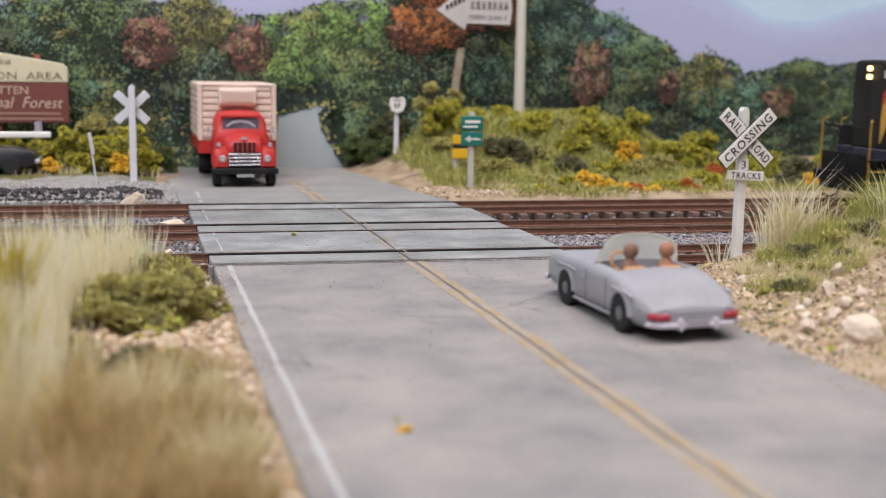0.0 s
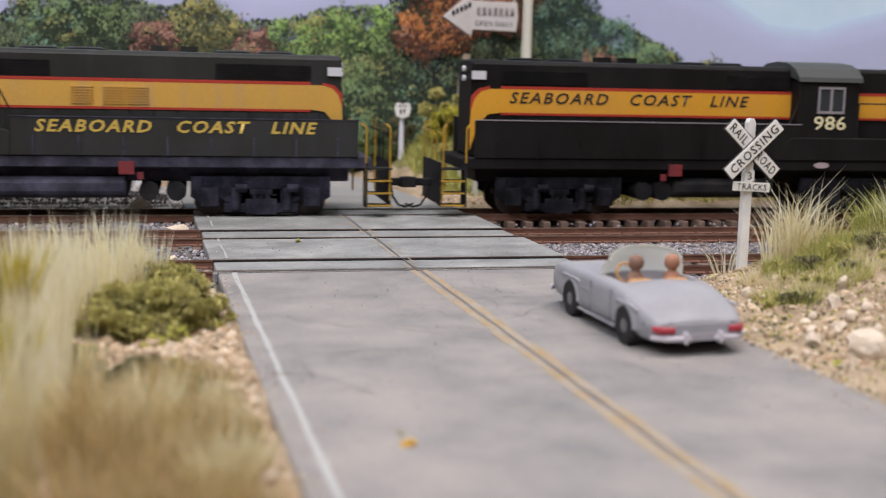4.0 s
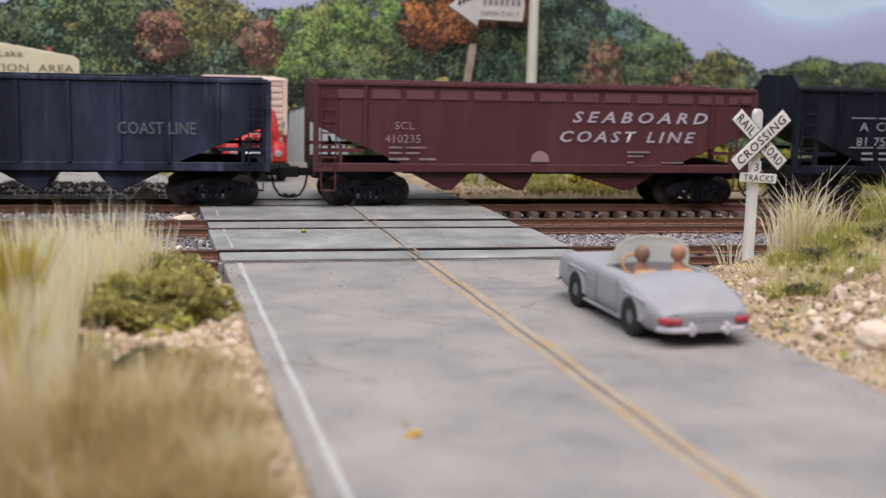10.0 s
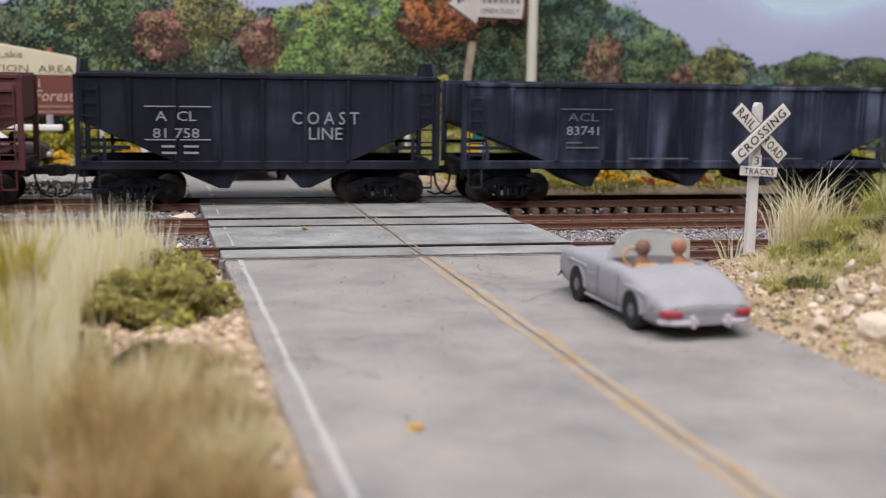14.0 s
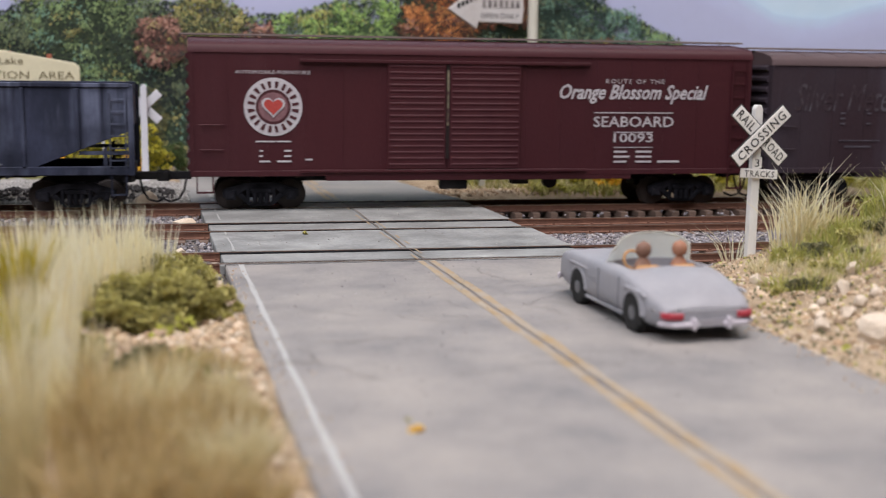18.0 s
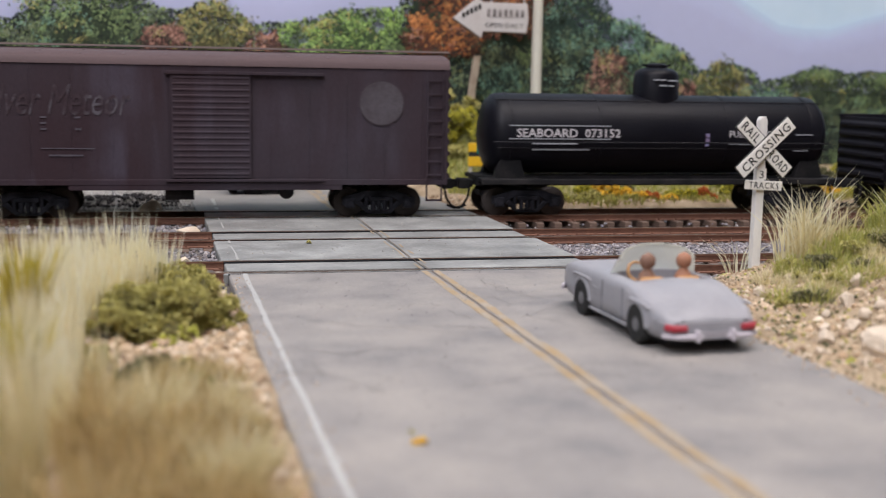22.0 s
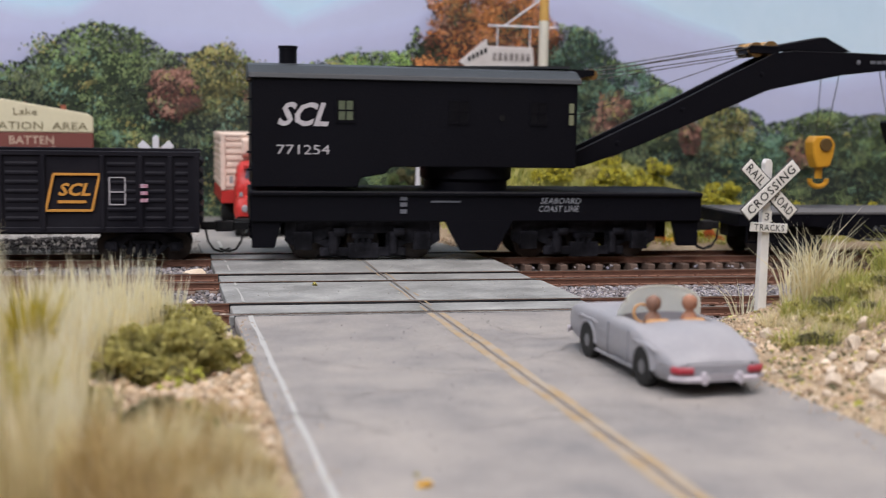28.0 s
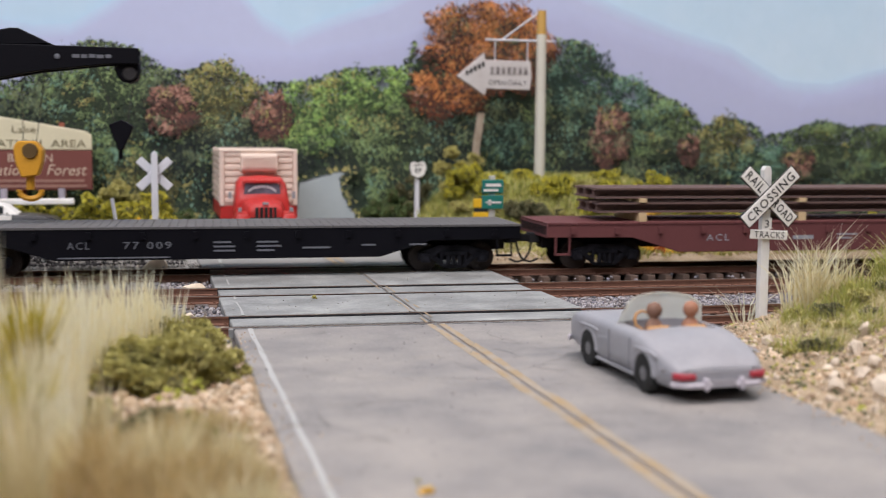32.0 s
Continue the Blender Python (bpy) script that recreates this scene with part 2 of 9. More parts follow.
# ---- mesh kit ----
class Kit:
    """Vertices and faces of one mesh, in full-size metres."""

    def __init__(self):
        self.v, self.f = [], []

    def add(self, vs, fs):
        k = len(self.v)
        self.v += vs
        self.f += [tuple(k + i for i in f) for f in fs]
        return self

    def box(self, x0, x1, y0, y1, z0, z1):
        return self.add([(x, y, z) for z in (z0, z1) for y in (y0, y1) for x in (x0, x1)],
                        [(0, 2, 3, 1), (4, 5, 7, 6), (0, 1, 5, 4), (2, 6, 7, 3), (0, 4, 6, 2), (1, 3, 7, 5)])

    def prism(self, pts, a0, a1, axis="y"):
        """A polygon pushed along an axis: 'y' takes (x, z), 'x' takes (y, z), 'z' takes (x, y)."""
        n = len(pts)
        area = sum(pts[i][0] * pts[(i + 1) % n][1] - pts[(i + 1) % n][0] * pts[i][1] for i in range(n))
        if (area < 0) == (axis != "y"):
            pts = pts[::-1]
        put = {"y": lambda p, a: (p[0], a, p[1]), "x": lambda p, a: (a, p[0], p[1]), "z": lambda p, a: (p[0], p[1], a)}[axis]
        return self.add([put(p, a) for a in (a0, a1) for p in pts],
                        [tuple(reversed(range(n))), tuple(range(n, 2 * n))] + [(i, (i + 1) % n, n + (i + 1) % n, n + i) for i in range(n)])

    def tube(self, p, q, r, n=10, r2=None):
        """A rod from p to q."""
        p, q = Vector(p), Vector(q)
        r2 = r if r2 is None else r2
        d = (q - p).normalized()
        a = d.orthogonal().normalized()
        b = d.cross(a)
        ring = lambda c, k: [tuple(c + k * (math.cos(t) * a + math.sin(t) * b)) for t in (2 * math.pi * i / n for i in range(n))]
        return self.add(ring(p, r) + ring(q, r2), [tuple(reversed(range(n))), tuple(range(n, 2 * n))] + [(i, (i + 1) % n, n + (i + 1) % n, n + i) for i in range(n)])

    def lathe(self, rings, n=24, axis="z"):
        """Rings of (radius, place) round an axis through the origin."""
        put = {"z": lambda r, a, h: (r * math.cos(a), r * math.sin(a), h), "y": lambda r, a, h: (r * math.sin(a), h, r * math.cos(a)), "x": lambda r, a, h: (h, r * math.cos(a), r * math.sin(a))}[axis]
        vs = [put(r, 2 * math.pi * i / n, h) for r, h in rings for i in range(n)]
        m = len(rings)
        fs = [(j * n + i, j * n + (i + 1) % n, (j + 1) * n + (i + 1) % n, (j + 1) * n + i) for j in range(m - 1) for i in range(n)]
        return self.add(vs, fs + [tuple(reversed(range(n))), tuple(range((m - 1) * n, m * n))])

    def moved(self, x, y, z):
        self.v = [(a + x, b + y, c + z) for a, b, c in self.v]
        return self

    def join(self, other):
        return self.add(list(other.v), list(other.f))


def mesh_of(name, kit, material, bevel=0.0, smooth=False, segments=1):
    me = bpy.data.meshes.new(name)
    me.from_pydata([(x * S, y * S, z * S) for x, y, z in kit.v], [], kit.f)
    if bevel or smooth:
        bm = bmesh.new()
        bm.from_mesh(me)
        bmesh.ops.recalc_face_normals(bm, faces=bm.faces)
        if bevel:
            es = [e for e in bm.edges if len(e.link_faces) == 2 and e.calc_face_angle(0) > 0.6]
            bmesh.ops.bevel(bm, geom=es, offset=bevel * S, segments=segments, affect="EDGES", clamp_overlap=True)
        if smooth:
            for f in bm.faces:
                f.smooth = True
            for e in bm.edges:
                e.smooth = len(e.link_faces) != 2 or e.calc_face_angle(0) < 0.7
        bm.to_mesh(me)
        bm.free()
    if material:
        me.materials.append(material)
    return me


def part(name, kit, material, parent, label="", bevel=0.0, smooth=False):
    ob = new(name, mesh_of(name, kit, material, bevel, smooth) if isinstance(kit, Kit) else kit)
    ob.parent = parent
    return tagged(ob, label)


def thing(name, m, label, category, group="", kind=""):
    ob = new(name)
    ob.empty_display_size = 0.005
    ob.matrix_basis = m
    return tagged(ob, label, category, group, kind)


def solid(name, kit, material, m, label, category, group="", kind="", bevel=0.0, smooth=False):
    ob = new(name, mesh_of(name, kit, material, bevel, smooth))
    ob.matrix_basis = m
    return tagged(ob, label, category, group, kind)


def lettering(text, x, y, z, width, height, material, parent, name="lettering", shear=0.0, bold=0.0, space=1.0, label="", back=False):
    """Painted words on a face that looks to -y: centred at x, z, with the given width and height."""
    cu = bpy.data.curves.new("words", "FONT")
    cu.body, cu.shear, cu.offset, cu.space_character, cu.resolution_u = text, shear, bold, space, 2
    tmp = new("words", cu)
    bpy.context.view_layer.update()
    me = bpy.data.meshes.new_from_object(tmp.evaluated_get(bpy.context.evaluated_depsgraph_get()))
    bpy.data.objects.remove(tmp)
    bpy.data.curves.remove(cu)
    xs, ys = [v.co.x for v in me.vertices], [v.co.y for v in me.vertices]
    kx, ky = width / max(1e-6, max(xs) - min(xs)), height / max(1e-6, max(ys) - min(ys))
    mx, my = (max(xs) + min(xs)) / 2, (max(ys) + min(ys)) / 2
    for v in me.vertices:
        v.co = Vector(((x + (v.co.x - mx) * kx) * S, y * S, (z + (v.co.y - my) * ky) * S))
    me.materials.clear()
    me.materials.append(material)
    ob = new(name, me)
    ob.parent = parent
    return tagged(ob, label)


def bars(x, y, z, lines, material, parent, name="small_print"):
    """Rows of small print that cannot be read. lines: (left, right, height above z)."""
    k = Kit()
    for a, b, h, t in lines:
        k.box(x + a, x + b, y, y + 0.02, z + h, z + h + t)
    return part(name, k, material, parent)


# ---- the moving train: how far it has run at each half second ----
RUN = (-1.22, 3.41, 7.92, 12.12, 16.17, 20.17, 24.04, 27.80, 31.48, 35.07, 38.52, 41.89, 45.16, 48.33, 51.52, 54.59, 57.57, 60.48, 63.18, 65.89, 68.56, 71.26,
       73.95, 76.61, 79.30, 81.91, 84.55, 87.27, 90.03, 92.82, 95.69, 98.63, 101.60, 104.60, 107.58, 110.62, 113.68, 116.68, 119.67, 122.61, 125.61, 128.59, 131.60,
       134.65, 137.67, 140.69, 143.62, 146.60, 149.57, 152.55, 155.55, 158.58, 161.60, 164.61, 167.61, 170.61, 173.59, 176.57, 179.56, 182.57, 185.58, 188.58, 191.65, 194.81, 197.99)
TRACK_Y = (24.81, 29.57, 34.14)
rolling, spinning = [], []


def run_at(t):
    """The train's way at t seconds, smooth between the half seconds."""
    q = min(63.999, t * 2)
    i = int(q)
    p1, p2 = RUN[i], RUN[i + 1]
    p0 = RUN[i - 1] if i else 2 * p1 - p2
    p3 = RUN[i + 2] if i < 63 else 2 * p2 - p1
    f = q - i
    return p1 + 0.5 * f * (p2 - p0 + f * (2 * p0 - 5 * p1 + 4 * p2 - p3 + f * (3 * (p1 - p2) + p3 - p0)))


# the tracks cross the road a little askew
SKEW = 2.8


def pivot(y):
    return 6.5 + (y - 24.8) * 0.214


def askew(x, y):
    """Where a line that runs beside the tracks at y, over the middle of the crossing, lies at x."""
    return y - (x - pivot(y)) * math.tan(math.radians(SKEW))


def along_tracks(y):
    """A frame whose x runs along the tracks, with its own x zero kept under the pivot."""
    return at(pivot(y), y, 0, 0, 0, -SKEW) @ at(-pivot(y), 0, 0)


def rail_car(name, u0, u1, label, category, group="", shift=0.0):
    """A vehicle of the train whose ends stand at u0 and u1 on the train's own scale."""
    u = (u0 + u1) / 2 + shift
    ob = thing(name, along_tracks(TRACK_Y[2]) @ at(u, 0, 0), label, category, group)
    rolling.append((ob, u))
    return ob


def motions():
    half = [i / 2 for i in range(65)]
    for ob, u in rolling:
        walk(ob, [(t, along_tracks(TRACK_Y[2]) @ at(u - run_at(t), 0, 0)) for t in half])
    for ob, x, z, r in spinning:
        rows, last = [], -9.0
        for i in range(0, 961):
            a = -run_at(i / 30) / r
            if i in (0, 960) or abs(a - last) > 0.85:
                rows.append((i / 30, at(x, 0, z, 0, math.degrees(a), 0)))
                last = a
        walk(ob, rows)

# ---- the room ----
ROOM_WALL = mat("room_wall_paint", (0.62, 0.60, 0.57), 0.8, var=0.03, scale=0.05, fine=2)
ROOM_FLOOR = mat("room_carpet", (0.22, 0.20, 0.18), 0.95, var=0.1, scale=0.1, fine=3)
BENCH = mat("fascia_paint", (0.10, 0.12, 0.09), 0.6, var=0.05, scale=0.2, fine=2)
for nm, box in (("room_wall_north", (-2.2, 2.8, 0.75, 0.85, -1.2, 1.35)), ("room_wall_south", (-2.2, 2.8, -2.6, -2.5, -1.2, 1.35)),
                ("room_wall_west", (-2.3, -2.2, -2.5, 0.75, -1.2, 1.35)), ("room_wall_east", (2.8, 2.9, -2.5, 0.75, -1.2, 1.35)),
                ("room_floor", (-2.2, 2.8, -2.5, 0.75, -1.3, -1.2)), ("room_ceiling", (-2.2, 2.8, -2.5, 0.75, 1.35, 1.45))):
    solid(nm, Kit().box(*(c / S for c in box)), ROOM_FLOOR if "floor" in nm else ROOM_WALL, pose(0, 0, 0), "plain painted surface closing the train room", "room", kind="structure")
solid("bench_top", Kit().box(-192, 245, -6.0, 62, -12, -1.0), BENCH, at(0, 0, 0), "dark green bench that carries the model landscape", "bench", kind="structure", bevel=0.3)

# ---- ground ----
ROAD_L, ROAD_R = 1.57, 9.70


def ease(a, b, v):
    v = min(1, max(0, (v - a) / (b - a)))
    return v * v * (3 - 2 * v)


def ground_z(x, y):
    """Height of the modelled ground."""
    n = noise.noise(Vector((x * 0.9, y * 0.9, 0.3))) * 0.12 + noise.noise(Vector((x * 2.7, y * 2.7, 4.1))) * 0.08
    yt = 2 * y - askew(x, y)
    track = ease(21.6, 22.6, yt) * (1 - ease(36.2, 37.0, yt))
    side = -0.04 + n
    if x > 5.6 and y < 23:
        side += 0.10 * max(0, x - ROAD_R) + 0.5 * ease(11.0, 14.0, x) * ease(14, 19, y)
    if x < 5.6 and y < 23:
        side += 0.04 * max(0, ROAD_L - x)
    if y > 36:
        side += 1.85 * ease(38.6, 45.0, y) * ease(9.2, 13.5, x) * (1 - ease(18.5, 24.0, x))
        side += 0.16 * ease(36.8, 37.5, y) * (1 - ease(37.8, 38.6, y)) * (1 - ease(0.4, 1.2, x))
        side += 0.25 * ease(39.5, 44, y) * (1 - ease(-1.0, 1.4, x)) + 0.35 * ease(40, 46, y) * ease(8.6, 10.5, x)
    bed = -0.26 - 0.15 * ease(9.9, 10.6, x) * ease(30.9, 31.5, yt) * (1 - ease(35.5, 36.1, yt))
    z = side * (1 - track) + (bed + n * 0.25) * track
    near_road = ease(ROAD_L + 0.12, ROAD_L + 0.42, x) * (1 - ease(ROAD_R - 0.42, ROAD_R - 0.12, x))
    if ROAD_L - 0.30 < x < ROAD_R + 0.30 and y < 23.6:
        z = min(z, -0.018)
    if y > 36.5:
        near_road *= 1 - ease(7.6 + (47 - y) * 0.15, 8.4 + (47 - y) * 0.15, x)
    return z * (1 - near_road) - 0.24 * near_road


def sheet(x0, x1, y0, y1, step):
    nx, ny = int((x1 - x0) / step) + 1, int((y1 - y0) / step) + 1
    k = Kit()
    k.v = [(x0 + i * step, y0 + j * step, ground_z(x0 + i * step, y0 + j * step)) for j in range(ny) for i in range(nx)]
    k.f = [(j * nx + i, j * nx + i + 1, (j + 1) * nx + i + 1, (j + 1) * nx + i) for j in range(ny - 1) for i in range(nx - 1)]
    return k


TURF = mat("mossy_turf", (0.15, 0.15, 0.05), 0.95, var=0.4, scale=4, bump=0.4, fine=60, other=(0.24, 0.21, 0.09), mix=0.5, bump_d=0.1)
ground = new("ground", mesh_of("ground", sheet(-30, 58, -5.5, 48.5, 0.28), EARTH, smooth=True))
tagged(ground, "sandy modelled ground with gravel track bed", "ground", kind="structure")
ground.data.materials.append(GRAVEL_BED)
ground.data.materials.append(TURF)
PALE_BED = mat("pale_gravel_bed", (0.36, 0.345, 0.325), 0.9, var=0.25, scale=3, bump=0.4, fine=60, other=(0.17, 0.16, 0.15), mix=0.45, bump_d=0.06)
ground.data.materials.append(mat("brown_track_bed", (0.085, 0.055, 0.046), 0.9, var=0.3, scale=5, bump=0.4, fine=60, other=(0.14, 0.10, 0.08), bump_d=0.06))
ground.data.materials.append(PALE_BED)
for poly in ground.data.polygons:
    cx, cy = poly.center.x / S, poly.center.y / S
    if cy < 39:
        cy = 2 * cy - askew(cx, cy)
    if 22.4 < cy < 36.4:
        poly.material_index = 3 if cx > 8 and 30.6 < cy < 36.4 else 1
    elif 36 < cy < 42.5 and cx < 1.6:
        poly.material_index = 4
    elif cy > 38.0 and (cx > 10.0 + (46 - cy) * 0.12 or cx < 0.9) and noise.noise(Vector((cx * 0.8, cy * 0.8, 7))) > -0.28:
        poly.material_index = 2

# ---- road and crossing panels ----
road = thing("road", at(0, 0, 0), "pale grey concrete two-lane road with cracks and worn lines", "road", kind="structure")
k = Kit()
k.prism([(ROAD_L, -5.4), (ROAD_R, -5.4), (ROAD_R, askew(ROAD_R, 23.86)), (ROAD_L, askew(ROAD_L, 23.86))], -0.22, 0.0, "z")
part("road_slab", k, CONCRETE, road, bevel=0.03)
part("far_road_slab", Kit().prism([(ROAD_L - 0.2, askew(ROAD_L - 0.2, 34.98)), (ROAD_R + 0.1, askew(ROAD_R + 0.1, 34.98)), (9.3, 37.5), (8.2, 48), (1.1, 48)], -0.22, -0.005, "z"), FAR_ROAD, road, "dusty concrete road beyond the tracks", bevel=0.03)
gap = 0.22
bands = []
for ty in TRACK_Y:
    bands.append((ty - 0.70 + gap, ty + 0.70 - gap))
bands += [(TRACK_Y[0] + 0.92, TRACK_Y[1] - 0.92), (TRACK_Y[1] + 0.92, TRACK_Y[2] - 0.92)]
cross_x = 5.83


def across(x0, x1, y0, y1, z0, z1):
    """A slab between two lines that run beside the tracks."""
    return Kit().prism([(x0, askew(x0, y0)), (x1, askew(x1, y0)), (x1, askew(x1, y1)), (x0, askew(x0, y1))], z0, z1, "z")


for y0, y1 in bands:
    inner = y1 - y0 < 1.4
    for x0, x1 in ((ROAD_L - (0.0 if inner else 0.05), cross_x - 0.003), (cross_x + 0.003, ROAD_R + (0.0 if inner else 0.12))):
        part("crossing_panel", across(x0, x1, y0, y1, -0.22, -0.012 if inner else -0.004), CROSSING, road, "grey concrete crossing panel between rails", bevel=0.02)
for ty in TRACK_Y:
    for side in (-0.75, 0.75):
        for a, b in ((-0.26, -0.045), (0.045, 0.26)):
            part("flangeway", across(ROAD_L, ROAD_R - 0.02, ty + side + a, ty + side + b, -0.2, -0.006 if b < 0 else -0.026), RUBBER_GAP, road, "black flangeway filler beside the rail")
part("crossing_edge", across(ROAD_L - 0.1, ROAD_R, TRACK_Y[0] - 0.90, TRACK_Y[0] - 0.80, -0.22, -0.004), CROSSING, road, bevel=0.02)


def wobble_line(k, x, y0, y1, w, z, amp, seed, step=0.5, breaks=0.0):
    """A thin painted or cracked line along the road, uneven in width."""
    rnd = random.Random(seed)
    n = max(2, int((y1 - y0) / step))
    pts = []
    for i in range(n + 1):
        y = y0 + (y1 - y0) * i / n
        c = x + amp * noise.noise(Vector((seed * 3.1, y * 0.8, 0)))
        h = w * (0.75 + 0.5 * rnd.random()) / 2
        pts.append((c - h, c + h, y))
    for i in range(n):
        if rnd.random() >= breaks:
            a, b = pts[i], pts[i + 1]
            k.add([(a[0], a[2], z), (a[1], a[2], z), (b[1], b[2], z), (b[0], b[2], z)], [(0, 1, 2, 3)])


def road_line(name, x, y0, y1, w, material, amp, seed, label, breaks=0.0, z=0.006):
    k = Kit()
    wobble_line(k, x, askew(x, y0) if y0 > 20 else y0, askew(x, y1) if y1 < 36 else y1, w, z, amp, seed, breaks=breaks)
    part(name, k, material, road, label)


road_line("edge_line", 1.90, 1.0, 23.85, 0.09, LINE_WHITE, 0.02, 1, "thin worn white edge line")
road_line("edge_line", 1.90, 25.7, 28.7, 0.045, LINE_WHITE, 0.03, 2, "thin worn white edge line", 0.25)
road_line("edge_line", 1.92, 30.4, 33.3, 0.045, LINE_WHITE, 0.03, 3, "thin worn white edge line", 0.25)
road_line("edge_line", 2.0, 35.2, 38.5, 0.10, LINE_WHITE, 0.05, 33, "thin worn white edge line", 0.2)
for i, (x, w) in enumerate(((5.72, 0.15), (5.98, 0.15))):
    road_line("centre_line", x, 1.0, 23.85, w, LINE_YELLOW, 0.04, 4 + i, "faded double yellow centre line", 0.0)
    for j, (a, b) in enumerate(((24.1, 25.5), (25.7, 28.7), (28.9, 30.2), (30.4, 33.3))):
        road_line("centre_line", x, a, b, w * 0.32, LINE_YELLOW, 0.06, 9 + i + 3 * j, "faded double yellow centre line", 0.35)
    road_line("centre_line", x - 0.2, 35.2, 42, w * 1.2, LINE_YELLOW, 0.06, 40 + i, "faded double yellow centre line", 0.1)
road_line("centre_joint", 5.86, 1.0, 23.85, 0.026, CRACK, 0.05, 20, "dark tarred joint", 0.0, z=0.012)
for j, (a, b) in enumerate(((24.1, 25.5), (25.7, 28.7), (28.9, 30.2), (30.4, 33.3))):
    road_line("centre_joint", 5.84, a, b, 0.032, CRACK, 0.08, 22 + j, "dark tarred joint", 0.02, z=0.012)


def crack(k, x, y, ang, length, seed, w=0.018):
    """A jagged hairline that keeps its heading."""
    rnd = random.Random(seed)
    for i in range(int(length / 0.10)):
        ang += rnd.uniform(-0.10, 0.10)
        a = ang + rnd.uniform(-0.75, 0.75)
        x2, y2 = x + 0.10 * math.cos(a), y + 0.10 * math.sin(a)
        if not (ROAD_L + 0.1 < x2 < ROAD_R - 0.1 and y2 < 23.5):
            return
        px, py = -math.sin(a) * w / 2, math.cos(a) * w / 2
        k.add([(x - px, y - py, 0.009), (x2 - px, y2 - py, 0.009), (x2 + px, y2 + py, 0.009), (x + px, y + py, 0.009)], [(0, 1, 2, 3)])
        if rnd.random() < 0.05 and w > 0.01:
            crack(k, x2, y2, ang + rnd.choice((-1, 1)) * 0.9, length * 0.4, seed * 7 + i, w * 0.8)
        x, y = x2, y2


HAIR = mat("hairline_crack", (0.205, 0.196, 0.186), 0.85)
rnd = random.Random(5)
for i in range(34):
    k = Kit()
    crack(k, rnd.uniform(1.9, 9.4), rnd.uniform(14, 23.6), rnd.choice((0.1, 3.0, 1.6, 0.4)) + rnd.uniform(-0.4, 0.4), rnd.uniform(0.8, 2.6), i + 50, rnd.uniform(0.008, 0.016))
    if k.f:
        part("crack", k, HAIR, road)

# ---- tracks ----
RAIL_PROFILE = [(-0.075, -0.19), (0.075, -0.19), (0.075, -0.165), (0.018, -0.145), (0.018, -0.05), (0.04, -0.04), (0.04, -0.004), (-0.04, -0.004), (-0.04, -0.04), (-0.018, -0.05), (-0.018, -0.145), (-0.075, -0.165)]
TRACK_FROM, TRACK_TO = -28, 56
RAIL_FROM, RAIL_TO = -186, 238
rail_kit = Kit().prism(RAIL_PROFILE, RAIL_FROM, RAIL_TO, "x")
rail_me = mesh_of("rail", rail_kit, RAIL_SIDE)
head_me = mesh_of("rail_head", Kit().box(RAIL_FROM, RAIL_TO, -0.036, 0.036, -0.006, 0.004), RAIL_TOP)
tie_me = mesh_of("tie", Kit().box(-0.115, 0.115, -1.25, 1.25, -0.40, -0.19), TIE, bevel=0.02)
plate_me = mesh_of("spike_plate", Kit().box(-0.10, 0.10, -0.16, 0.16, -0.19, -0.165).box(-0.06, 0.0, 0.07, 0.12, -0.165, -0.13).box(0.0, 0.06, -0.12, -0.07, -0.165, -0.13), RAIL_SIDE)
for ti, ty in enumerate(TRACK_Y):
    track = thing("railway_track", along_tracks(ty), ("rusty railway track with worn rail heads in grey ballast" if ti else "rusty railway track on brown ties beside the verge"), "track", "parallel tracks", "structure")
    for side in (-0.75, 0.75):
        r = part("rail", rail_me, None, track, "brown rusted rail")
        r.location = (0, side * S, 0)
        h = part("rail_head", head_me, None, r, "worn shiny rail head")
    x = TRACK_FROM + 0.3
    i = 0
    while x < TRACK_TO:
        if not (ROAD_L < x < ROAD_R):
            t = part("tie", tie_me, None, track)
            t.location = (x * S, 0, 0)
            if 9.7 < x < 30 or -8 < x < 1.5:
                for side in (-0.75, 0.75):
                    q = part("spike_plate", plate_me, None, t)
                    q.location = (0, side * S, 0)
        x += 0.56
        i += 1


# the tracks run on along the bench to both ends of the room
for a, b in ((RAIL_FROM - 0.5, -29.9), (57.9, RAIL_TO + 0.5)):
    solid("roadbed", Kit().prism([(21.8, -1.0), (22.6, -0.30), (36.4, -0.30), (37.2, -1.0)], a, b, "x"), GRAVEL_BED, along_tracks(29.5) @ at(0, -29.5, 0), "grey gravel roadbed along the bench", "track bed", kind="structure")
    k = Kit()
    x = a + 0.4
    while x < b:
        for ty in TRACK_Y:
            k.box(x - 0.115, x + 0.115, ty - 1.25, ty + 1.25, -0.36, -0.19)
        x += 0.56
    solid("far_ties", k, TIE, along_tracks(29.5) @ at(0, -29.5, 0), "brown ties under the rails along the bench", "track ties", kind="stuff")


